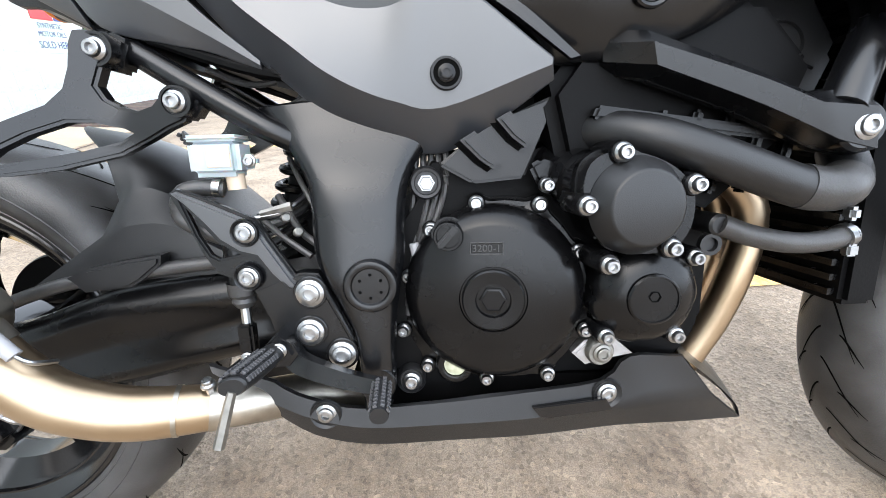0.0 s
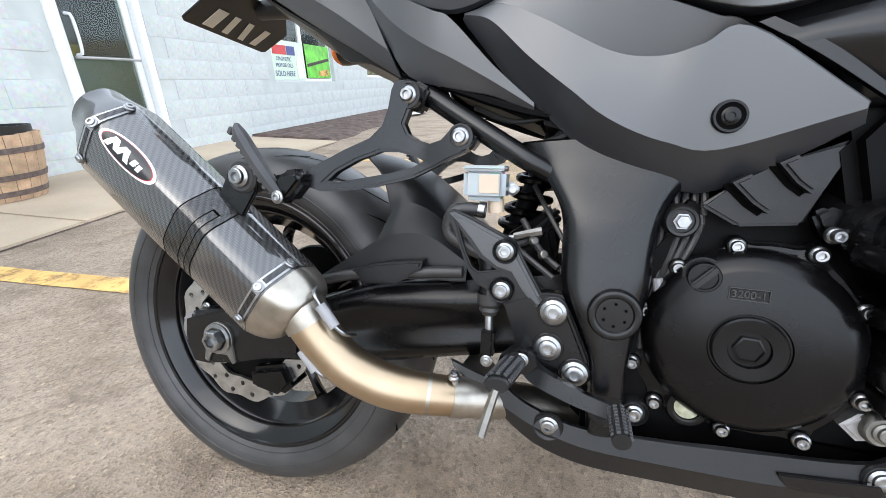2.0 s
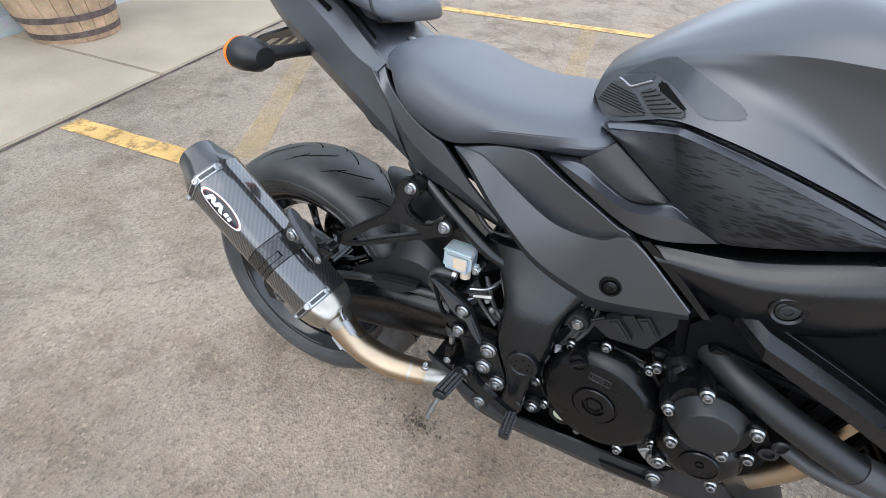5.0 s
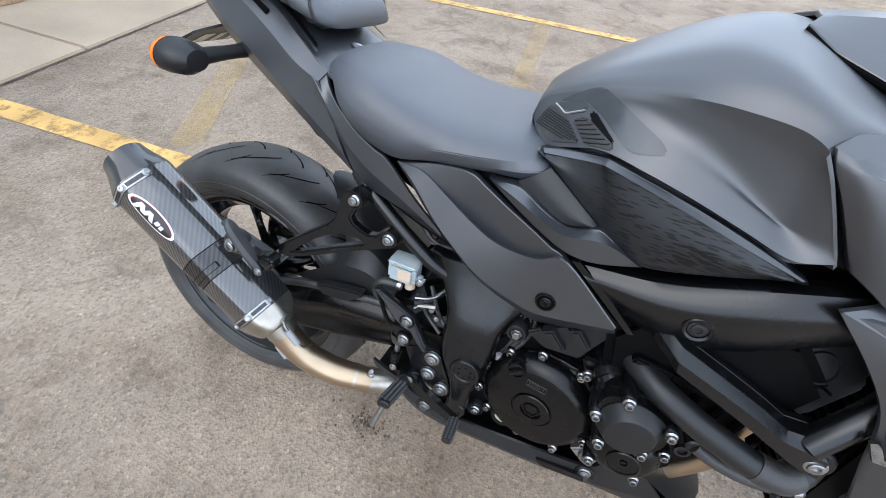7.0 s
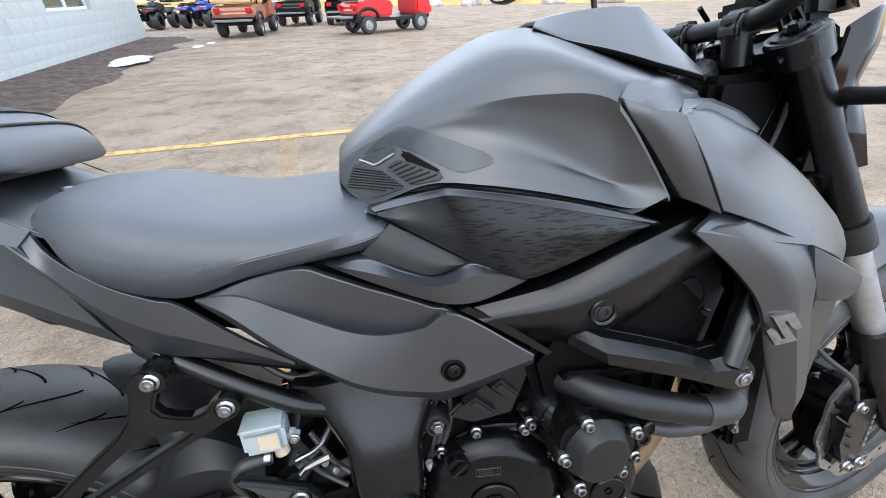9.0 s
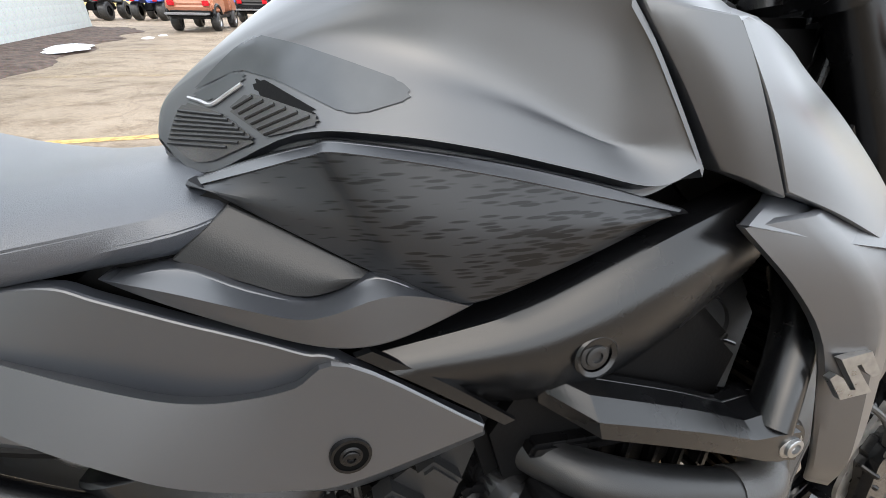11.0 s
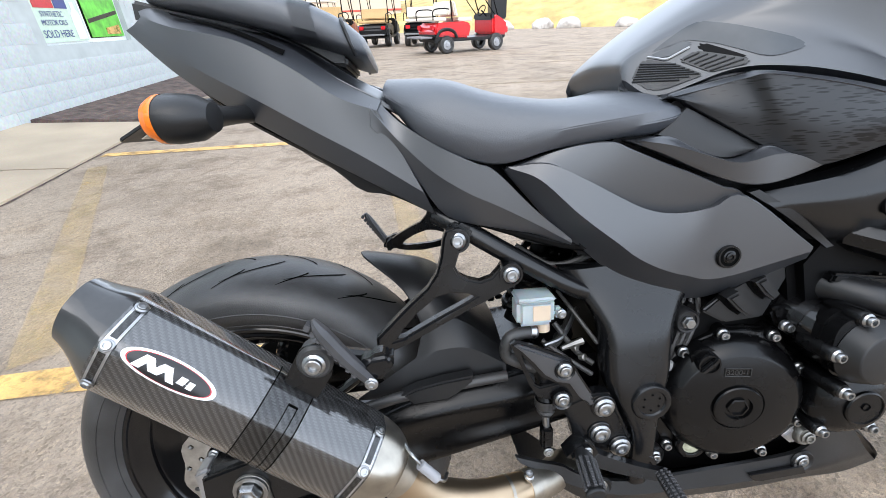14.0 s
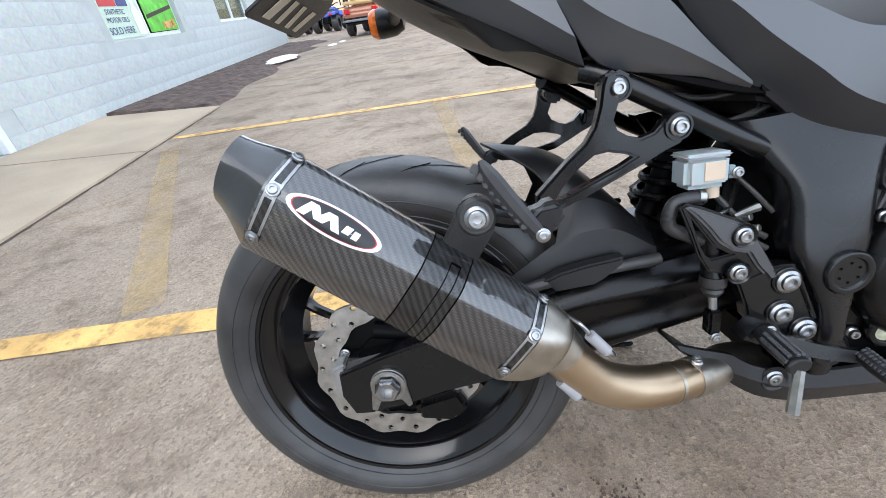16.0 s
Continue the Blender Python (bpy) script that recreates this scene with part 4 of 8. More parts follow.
golf_cart(pose(0.62, 13.95, 0, 0, 0, 25.7), M_CARTRED, M_CREAM, "shiny red golf cart with cream seats parked on the asphalt")
golf_cart(pose(-3.4, 15.1, 0, 0, 0, 86), M_BRONZE, M_TAN, "bronze golf cart with tan rear seat seen from behind")
golf_cart(pose(-2.35, 19.2, 0, 0, 0, 82), M_PLASTIC, M_TAN, "black golf cart with tan seats parked on the asphalt")
golf_cart(pose(-0.6, 18.6, 0, 0, 0, 84), M_DARK, M_CREAM, "black golf cart with cream seats behind the red one")
golf_cart(pose(-6.2, 27.0, 0, 0, 0, 84), M_CARTRED, M_CREAM, "red and white utility cart in the back row")


def atv(m, body_mat, label):
    """x is forward; the origin is on the ground at the middle."""
    a = thing("quad_bike", m, label, "quad bike", "quad bikes parked across the lot")
    wheel_set(a, [(-0.6, -0.42), (-0.6, 0.42), (0.62, -0.42), (0.62, 0.42)], 0.3, 0.26, M_DARK)
    part("chassis", prism([(-0.7, 0.3), (0.7, 0.3), (0.6, 0.55), (-0.6, 0.55)], -0.16, 0.16, 0.04), M_DARK, a)
    part("body", prism([(-0.25, 0.5), (0.3, 0.5), (0.75, 0.66), (0.7, 0.8), (0.25, 0.9), (-0.05, 0.72)], -0.2, 0.2, 0.05), body_mat, a)
    part("seat", prism([(-0.62, 0.68), (0.05, 0.7), (0.1, 0.82), (-0.3, 0.78), (-0.65, 0.82)], -0.15, 0.15, 0.04), M_SEAT, a)
    for s in (-1, 1):
        part("rear_fender", prism([(-0.95, 0.6), (-0.9, 0.7), (-0.55, 0.72), (-0.3, 0.58), (-0.32, 0.53), (-0.58, 0.66)], s * 0.14, s * 0.56, 0.015), body_mat, a)
        part("front_fender", prism([(0.3, 0.56), (0.58, 0.72), (0.95, 0.66), (0.95, 0.6), (0.6, 0.66), (0.33, 0.52)], s * 0.16, s * 0.54, 0.015), body_mat, a)
        part("tail_light", block(-0.96, -0.9, s * 0.36 - 0.07, s * 0.36 + 0.07, 0.6, 0.66, 0.01), M_TAIL, a)
    part("rear_rack", sweep([(-0.4, -0.42, 0.76), (-0.9, -0.42, 0.78), (-0.95, 0, 0.78), (-0.9, 0.42, 0.78), (-0.4, 0.42, 0.76)], 0.016, 30, 8), M_DARK, a)
    part("front_rack", sweep([(0.4, -0.38, 0.8), (0.85, -0.38, 0.8), (0.9, 0, 0.8), (0.85, 0.38, 0.8), (0.4, 0.38, 0.8)], 0.016, 30, 8), M_DARK, a)
    part("handlebar", sweep([(0.12, -0.4, 1.0), (0.2, -0.25, 1.0), (0.28, -0.08, 0.93), (0.28, 0.08, 0.93), (0.2, 0.25, 1.0), (0.12, 0.4, 1.0)], 0.018, 24, 8), M_DARK, a)
    part("steering_stem", sweep([(0.35, 0, 0.8), (0.28, 0, 0.93)], 0.03, 4, 8), M_DARK, a)
    return a


atv(pose(-7.75, 19.6, 0, 0, 0, 84), M_PLASTIC, "black quad bike with red tail lights seen from behind")
atv(pose(-6.1, 19.9, 0, 0, 0, 86), M_BLUE, "blue quad bike with a black rack seen from behind")
atv(pose(-7.4, 24.0, 0, 0, 0, 86), M_DARK, "black quad bike in the back row")
atv(pose(-4.3, 22.5, 0, 0, 0, 86), M_BLUE, "blue quad bike behind the golf carts")


# ---- the motorcycle, leaning on its stand: x forward, y to its left, z up ----
BIKE = pose(-0.611, 0.43, 0, -12, 0, 3.3)
moto = thing("motorcycle", BIKE, "matte black naked sports motorcycle with carbon silencer parked on the asphalt", "motorcycle")


def flip(pts):
    return [(x, -y, z) for x, y, z in pts]


def both(name, rails, material, label="", **kw):
    part(name, panel(rails, **kw), material, moto, label)
    kw2 = dict(kw)
    if "inward" not in kw2:
        kw2["inward"] = (0, -1, 0)
    part(name, panel([flip(r) for r in rails], **kw2), material, moto, label)


def lofted(name, rails, material, label="", k=5, m=4, creases=(), corners=(), thick=0.005, lip=0.002, angle=20):
    """A moulded panel on both sides of the machine."""
    for f in (1, -1):
        rr = rails if f > 0 else [flip(r) for r in rails]
        part(name, shell(loft_grid(rr, k, m, creases, corners), thick, (0, f, 0), lip), material, moto, label, angle=angle)


def tyre_profile(R, W, r0):
    pts = [(r0 - 0.004, -W * 0.40), (r0 + 0.012, -W * 0.46), (r0 + 0.36 * (R - r0), -W * 0.5), (r0 + 0.68 * (R - r0), -W * 0.455), (r0 + 0.9 * (R - r0), -W * 0.29), (R, 0)]
    pts = pts + [(r, -h) for r, h in pts[-2::-1]]
    return [(q[0], q[1]) for q in catmull(pts, 37)]


def wheel(name, m, R, W, rimw, label, spokes, grooves, seedv, r0):
    cx = cz = 0.0
    hw = rimw / 2
    rim = part(name, lathe([(r0 - 0.002, -hw), (r0 + 0.002, -hw + 0.004), (r0 - 0.004, -hw + 0.01), (r0 - 0.012, -hw + 0.016), (r0 - 0.02, -hw + 0.03), (r0 - 0.04, -0.028), (r0 - 0.046, -0.012), (r0 - 0.046, 0.012), (r0 - 0.04, 0.028), (r0 - 0.02, hw - 0.03), (r0 - 0.012, hw - 0.016), (r0 - 0.004, hw - 0.01), (r0 + 0.002, hw - 0.004), (r0 - 0.002, hw), (r0 - 0.012, hw - 0.004), (r0 - 0.03, hw - 0.03), (r0 - 0.05, 0.02), (r0 - 0.05, -0.02), (r0 - 0.03, -hw + 0.03), (r0 - 0.012, -hw + 0.004), (r0 - 0.002, -hw)], 96, (cx, 0, cz)), M_GLOSS, moto, label)
    prof = tyre_profile(R, W, r0)
    part("tyre", lathe(prof, 120, (cx, 0, cz)), M_RUBBER, rim, "black sport tyre with slanted tread grooves", angle=60)
    hs = [h for r, h in prof]
    g = bmesh.new()
    rnd = random.Random(seedv)

    def on(theta, h, lift):
        r = np.interp(h, hs, [q[0] for q in prof]) + lift
        return (cx + r * math.cos(theta), -h, cz + r * math.sin(theta))

    for k in range(grooves):
        for side in (-1, 1):
            t0 = 2 * math.pi * (k + (0.5 if side > 0 else 0)) / grooves
            for h0, h1, sweep_a, wd in ((0.03, 0.62, 0.34, 0.0028), (0.34, 0.74, 0.16, 0.0022)):
                off = 0.0 if h0 < 0.1 else 0.55 * 2 * math.pi / grooves
                steps = 12
                row = []
                for i in range(steps + 1):
                    u = i / steps
                    h = side * W / 2 * (h0 + (h1 - h0) * u)
                    th = t0 + off + sweep_a * (u ** 1.4) * 0.8
                    wv = wd * (0.25 + 0.75 * math.sin(math.pi * min(1, u * 0.85 + 0.12)))
                    row.append((g.verts.new(on(th - wv / R, h, 0.0005)), g.verts.new(on(th + wv / R, h, 0.0005))))
                for a, b in zip(row, row[1:]):
                    g.faces.new((a[0], b[0], b[1], a[1]))
    # grooves are flat strips on the tread, their shade given as colour
    part("tread_pattern", g, M_RECESS_SHADE, rim, flat=True)
    # raised rings and blocks on the sidewall
    for side in (-1, 1):
        h = side * W * 0.487
        for q, rr in enumerate((0.010, 0.030)):
            u = (r0 + rr - 0.001, r0 + rr, r0 + rr + 0.0012)
            hh = [side * (np.interp(v, [p[0] for p in prof[:19]], [-p[1] for p in prof[:19]])) for v in u]
            part("sidewall_ring", lathe([(u[0], hh[0] - side * 0.0004), (u[1], hh[1] + side * 0.001), (u[2], hh[2] - side * 0.0004)], 96, (cx, 0, cz)), M_RUBBER, rim)
        part("rim_lip", lathe([(r0 - 0.006, side * (hw - 0.004)), (r0 - 0.003, side * (hw + 0.0015)), (r0 + 0.001, side * (hw + 0.0025)), (r0 + 0.004, side * (hw + 0.0005))], 96, (cx, 0, cz)), M_GLOSS, rim)
        part("rim_step", lathe([(r0 - 0.026, side * (hw - 0.024)), (r0 - 0.0245, side * (hw - 0.019)), (r0 - 0.021, side * (hw - 0.0185)), (r0 - 0.019, side * (hw - 0.022))], 96, (cx, 0, cz)), M_GLOSS, rim)
    # spokes: pairs that part from the hub and meet the rim
    for k in range(spokes):
        a = 2 * math.pi * k / spokes + 0.35
        for da in (-0.13, 0.13):
            at_ = lambda r, w, y: (cx + r * math.cos(a + w), y, cz + r * math.sin(a + w))
            part("spoke", sweep([at_(0.05, da * 1.3, 0), at_(0.10, da * 1.1, -0.008), at_(0.15, da * 1.35, -0.006), at_(r0 - 0.042, da * 1.6, 0)], [0.015, 0.0105, 0.0105, 0.014], 12, 8, flat=0.8), M_GLOSS, rim)
    part("hub", lathe([(0, -0.09), (0.03, -0.09), (0.045, -0.05), (0.06, -0.035), (0.06, 0.035), (0.045, 0.05), (0.03, 0.09), (0, 0.09)], 40, (cx, 0, cz)), M_GLOSS, rim)
    rim.matrix_basis = m
    return rim


def disc(name, c, r0, r1, th, n, parent, waves=12, label="drilled and scalloped steel brake disc"):
    """An annulus with a wavy rim and real drilled holes."""
    bm = bmesh.new()
    rows = 2
    for k in range(n):
        for row in range(rows):
            ra, rb = r0 + (r1 - r0) * row / rows, r0 + (r1 - r0) * (row + 1) / rows
            a0, a1 = 2 * math.pi * k / n, 2 * math.pi * (k + 1) / n
            def wave(r, a):
                return r + (0.0035 * math.sin(a * waves) if r > r1 - 1e-6 else 0.002 * math.sin(a * waves) if r < r0 + 1e-6 else 0)
            per = [(ra, a0), (ra, (a0 + a1) / 2), (ra, a1), ((ra + rb) / 2, a1), (rb, a1), (rb, (a0 + a1) / 2), (rb, a0), ((ra + rb) / 2, a0)]
            out = [bm.verts.new((wave(r, a) * math.cos(a), 0, wave(r, a) * math.sin(a))) for r, a in per]
            if (k + row) % 2 == 0:
                rm, am = (ra + rb) / 2, (a0 + a1) / 2
                hr = 0.0042
                inn = []
                for r, a in per:
                    d = Vector((r * math.cos(a) - rm * math.cos(am), 0, r * math.sin(a) - rm * math.sin(am))).normalized() * hr
                    inn.append(bm.verts.new((rm * math.cos(am) + d.x, 0, rm * math.sin(am) + d.z)))
                for i in range(8):
                    bm.faces.new((out[i], out[(i + 1) % 8], inn[(i + 1) % 8], inn[i]))
            else:
                bm.faces.new(out)
    bmesh.ops.remove_doubles(bm, verts=bm.verts, dist=1e-5)
    bmesh.ops.solidify(bm, geom=bm.faces[:], thickness=th)
    bmesh.ops.translate(bm, verts=bm.verts, vec=c)
    return part(name, bm, M_DISC, parent, label)


REAR = pose(0.001, -0.012, 0.288)
FRONT = pose(1.408, -0.06, 0.290, 0, 0, 5)
rear = wheel("rear_wheel", REAR, 0.2915, 0.178, 0.150, "gloss black five-spoke rear wheel rim", 5, 20, 4, 0.213)
front = wheel("front_wheel", FRONT, 0.296, 0.120, 0.098, "gloss black front wheel rim", 5, 22, 9, 0.219)
rdisc = disc("brake_disc", (0.002, -0.098, 0.004), 0.084, 0.1185, 0.005, 36, rear)
part("disc_carrier", lathe([(0.045, 0.07), (0.085, 0.088), (0.085, 0.094), (0.04, 0.1)], 40, (0.0, 0, 0.006)), M_DARK, rear)
part("sensor_ring", lathe([(0.040, 0.1), (0.056, 0.1), (0.056, 0.106), (0.040, 0.106)], 48, (0.0, 0, 0.006)), M_DARK, rear, "slotted black sensor ring")
for k in range(5):
    a = 2 * math.pi * k / 5 + 0.3
    bolt((0.002 + 0.076 * math.cos(a), -0.1, 0.008 + 0.076 * math.sin(a)), 0.007, 0.006, rear, name="disc_bolt")
fdisc = disc("brake_disc", (0, -0.07, 0), 0.115, 0.152, 0.005, 40, front)
disc("brake_disc", (0, 0.07, 0), 0.115, 0.152, 0.005, 40, front)
for k in range(6):
    a = 2 * math.pi * k / 6
    part("disc_arm", sweep([(0.05 * math.cos(a), -0.06, 0.05 * math.sin(a)), (0.118 * math.cos(a + 0.2), -0.072, 0.118 * math.sin(a + 0.2))], 0.008, 4, 8), M_DARK, front)

# fork, triple clamp, bars
for s in (-1, 1):
    tilt = lambda z, s=s: s * 0.1 - 0.055 * (0.93 - z) / 0.64
    fk = part("fork_tube", sweep([(1.112, tilt(0.915), 0.915), (1.24, tilt(0.655), 0.655)], [0.026, 0.027], 6, 24), M_ENGINE, moto, "black anodised fork tube")
    part("fork_seal", sweep([(1.232, tilt(0.67), 0.67), (1.252, tilt(0.63), 0.63)], 0.031, 4, 24), M_PLASTIC, fk)
    part("stanchion", sweep([(1.25, tilt(0.635), 0.635), (1.33, tilt(0.46), 0.46)], 0.0215, 4, 24), M_ALU, fk, "bright steel fork stanchion")
    part("fork_leg", sweep([(1.32, tilt(0.48), 0.48), (1.35, tilt(0.40), 0.40), (1.395, tilt(0.31) + s * 0.008, 0.31), (1.408, tilt(0.28) + s * 0.012, 0.28)], [0.03, 0.029, 0.027, 0.024], 14, 20), M_FRAME, fk)
    part("axle_nut", lathe([(0, -0.02), (0.019, -0.02), (0.019, 0.008), (0.012, 0.01), (0, 0.006)], 24, (1.408, tilt(0.285) + s * 0.03, 0.285), (0, s, 0)), M_CREAM if s < 0 else M_STEEL, fk)
    cal = part("brake_caliper", prism([(-0.03, 0.045), (0.0, 0.082), (0.054, 0.07), (0.067, 0.01), (0.054, -0.075), (0.012, -0.095), (-0.013, -0.07), (-0.008, -0.02)], s * 0.115, s * 0.035, 0.012), M_FRAME, moto, "black four-piston front brake caliper")
    cal.matrix_basis = pose(1.295, -0.052, 0.29, 0, 0, 5)
    for x, z in ((0.0, 0.055), (0.012, -0.078), (0.044, -0.08)):
        bolt((x, s * 0.113, z), 0.009, 0.012, cal, axis=(0, s, 0))
    for k in range(6):
        part("maker_mark", block(0.042 + 0.001 * k, 0.048 + 0.001 * k, s * 0.1165, s * 0.114, -0.045 + k * 0.012, -0.037 + k * 0.012, 0), M_ALU, cal)
    for k, (x, z) in enumerate(((-0.013, 0.02), (-0.003, -0.005), (0.004, -0.03))):
        part("pad_spring", sweep([(x - 0.012, s * 0.1, z + 0.012), (x, s * 0.116, z), (x + 0.014, s * 0.1, z - 0.01)], 0.004, 8, 8), M_ENGINE, cal)
    part("brake_hose", sweep([(1.305, s * 0.11 - 0.05, 0.355), (1.27, s * 0.12 - 0.045, 0.41), (1.22, s * 0.1 - 0.03, 0.47), (1.20, s * 0.07, 0.6), (1.17, s * 0.06, 0.8)], 0.0045, 30, 8), M_RUBBER, moto)
part("front_mudguard", panel([[(1.29, -0.062, 0.52), (1.35, -0.068, 0.585), (1.44, -0.07, 0.615), (1.55, -0.066, 0.59), (1.62, -0.055, 0.53)], [(1.28, -0.04, 0.545), (1.34, -0.042, 0.615), (1.44, -0.045, 0.642), (1.56, -0.042, 0.613), (1.64, -0.035, 0.54)],
     [(1.275, 0, 0.56), (1.335, 0, 0.625), (1.44, 0, 0.652), (1.565, 0, 0.622), (1.65, 0, 0.545)], [(1.28, 0.04, 0.545), (1.34, 0.042, 0.615), (1.44, 0.045, 0.642), (1.56, 0.042, 0.613), (1.64, 0.035, 0.54)],
     [(1.29, 0.062, 0.52), (1.35, 0.068, 0.585), (1.44, 0.07, 0.615), (1.55, 0.066, 0.59), (1.62, 0.055, 0.53)]], inward=(0, 0, -1), thick=0.004), M_PAINT, moto).matrix_basis = pose(-0.033, -0.06, 0)
HEAD = pose(1.085, 0, 0.912, 0, -26.2, 0)
half = [(-0.024, 0.0), (-0.024, -0.040), (-0.010, -0.072), (-0.008, -0.112), (0.012, -0.134), (0.040, -0.132), (0.058, -0.112), (0.057, -0.088), (0.040, -0.066), (0.024, -0.040), (0.020, 0.0)]
clamp = part("triple_clamp", prism(rounded(half + [(a, -b) for a, b in half[-2:0:-1]], 100), -0.022, 0.0, 0.004, axis="z"), M_FRAME, moto, "cast black upper triple clamp", angle=40)
clamp.matrix_basis = HEAD
for y in (-0.1, 0.1):
    part("clamp_ring", lathe([(0.036, -0.03), (0.036, 0.004), (0.0335, 0.007), (0.029, 0.007)], 36, (0.0255, y, 0), (0, 0, 1)), M_FRAME, clamp)
    part("fork_cap", lathe([(0.0285, 0.0), (0.0285, 0.006), (0.026, 0.0085), (0.016, 0.0085), (0.0155, 0.005), (0, 0.005)], 36, (0.0255, y, 0.001), (0, 0, 1)), M_ENGINE, clamp, "black anodised fork cap")
    part("cap_hex", lathe([(0.0115, 0.0), (0.0115, 0.012), (0.009, 0.014), (0, 0.014)], 6, (0.0255, y, 0.006), (0, 0, 1)), M_ENGINE, clamp)
    part("pinch_bolt", lathe([(0.006, -0.002), (0.006, 0.008), (0, 0.008)], 16, (-0.008, y * 1.05, -0.012), (-1, 0, 0)), M_ENGINE, clamp)
part("steering_nut", lathe([(0.024, 0), (0.024, 0.006), (0.015, 0.007), (0.0145, 0.016), (0.011, 0.018), (0, 0.018)], 24, (0.0, 0, 0.0), (0, 0, 1)), M_ENGINE, clamp)
part("ignition_lock", lathe([(0.026, -0.04), (0.026, 0.012), (0.02, 0.02), (0, 0.02)], 24, (-0.052, -0.02, -0.008), (0, 0, 1)), M_PLASTIC, clamp)
part("lower_clamp", prism([(1.15, -0.06), (1.17, -0.13), (1.21, -0.135), (1.235, -0.10), (1.2, -0.04), (1.2, 0.04), (1.235, 0.10), (1.21, 0.135), (1.17, 0.13), (1.15, 0.06)], 0.735, 0.765, 0.006, axis="z"), M_FRAME, moto)
for s in (-1, 1):
    part("bar_riser", lathe([(0.020, -0.03), (0.019, -0.008), (0.0175, 0.018), (0.019, 0.026)], 28, (1.068, s * 0.05, 0.925), (-0.1, 0, 1)), M_ENGINE, moto)
    part("bar_clamp", prism([(1.047, 0.928), (1.089, 0.928), (1.090, 0.948), (1.082, 0.966), (1.056, 0.966), (1.046, 0.948)], s * 0.05 - 0.019, s * 0.05 + 0.019, 0.006, seg=3), M_FRAME, moto)
bar = part("handlebar", sweep([(1.02, -0.36, 0.998), (1.035, -0.26, 1.005), (1.062, -0.17, 0.995), (1.069, -0.095, 0.955), (1.068, 0, 0.946), (1.066, 0.095, 0.951), (1.05, 0.17, 0.960), (1.012, 0.26, 0.955), (0.975, 0.36, 0.946)], 0.0135, 60, 16), M_PLASTIC, moto, "tapered matte black handlebar")
# the bars are turned a little: the far end lies lower and further back
for s, grip, box, lever in ((-1, [(1.02, -0.365, 0.998), (1.037, -0.25, 1.005)], (0, 0), [(1.08, -0.2, 1.0), (1.11, -0.26, 0.995), (1.09, -0.36, 0.985)]), (1, [(0.973, 0.365, 0.9455), (1.016, 0.25, 0.9555)], (-0.02, -0.052), [(1.06, 0.2, 0.945), (1.08, 0.26, 0.94), (1.04, 0.36, 0.93)])):
    part("grip", sweep(grip, 0.017, 8, 16), M_GRIP, bar)
    part("switch_box", prism([(1.025 + box[0], 0.98 + box[1]), (1.075 + box[0], 0.98 + box[1]), (1.075 + box[0], 1.035 + box[1] * 1.1), (1.025 + box[0], 1.035 + box[1] * 1.1)], s * 0.235, s * 0.19, 0.008), M_PLASTIC, bar)
    part("lever", sweep(lever, 0.006, 14, 8, flat=0.7), M_DARK, bar)
    mir = part("mirror_stem", sweep([(1.06, -0.2, 1.03), (1.05, -0.24, 1.11), (1.04, -0.28, 1.19)] if s < 0 else [(1.02, 0.226, 0.955), (1.018, 0.229, 1.01), (1.010, 0.232, 1.050), (0.996, 0.248, 1.066), (0.965, 0.30, 1.080), (0.925, 0.375, 1.100)], 0.0055, 30, 12), M_PLASTIC, moto)
    at = (1.035, -0.31, 1.215) if s < 0 else (0.912, 0.405, 1.108)
    part("mirror_head", skew(lathe([(0, -0.006), (0.048, -0.006), (0.056, -0.003), (0.058, 0.004), (0.05, 0.014), (0.03, 0.024), (0, 0.028)], 40, (0, 0, 0), (1, 0, 0)), lambda c, a=at: Vector((a[0] + c.x - c.y * 0.35, a[1] + c.y * 1.45, a[2] + c.z * 0.72))), M_PLASTIC, mir)
    part("mirror_glass", skew(lathe([(0, 0), (0.048, 0.001), (0.048, 0.0)], 40, (0, 0, 0), (-1, 0, 0)), lambda c, a=at: Vector((a[0] - 0.0065 + c.x - c.y * 0.35, a[1] + c.y * 1.45, a[2] + c.z * 0.72))), M_MIRROR, mir)
    if s > 0:
        part("stem_boot", sweep([(1.0195, 0.227, 0.972), (1.0185, 0.228, 0.998), (1.0178, 0.229, 1.012)], [0.0115, 0.0115, 0.008], 10, 16), M_RUBBER, mir, "black rubber boot of the mirror stem")
# front indicator stalk, headlamp and instrument
HC = [[(1.15, -0.11, 0.75), (1.195, -0.128, 0.748), (1.231, -0.134, 0.753)], [(1.15, -0.118, 0.80), (1.18, -0.138, 0.805), (1.205, -0.138, 0.805)], [(1.155, -0.115, 0.86), (1.18, -0.125, 0.862), (1.205, -0.115, 0.864)], [(1.16, -0.12, 0.90), (1.19, -0.13, 0.91), (1.225, -0.115, 0.91)], [(1.165, -0.12, 0.93), (1.20, -0.125, 0.95), (1.24, -0.105, 0.957)]]
part("headlamp_cowl", panel(HC, n=14, smooth=False), M_GLOSS, moto, "black headlamp cowl")
part("headlamp_cowl", panel([flip(r) for r in HC], n=14, inward=(0, -1, 0), smooth=False), M_GLOSS, moto)
part("headlamp_unit", skew(prism([(1.17, 0.755), (1.29, 0.74), (1.32, 0.83), (1.25, 0.93), (1.18, 0.945)], -0.105, 0.105, 0.02), lambda c: Vector((1.17 + (c.x - 1.17) * (1 - abs(c.y) * 7.2), c.y, c.z))), M_DARK, moto)
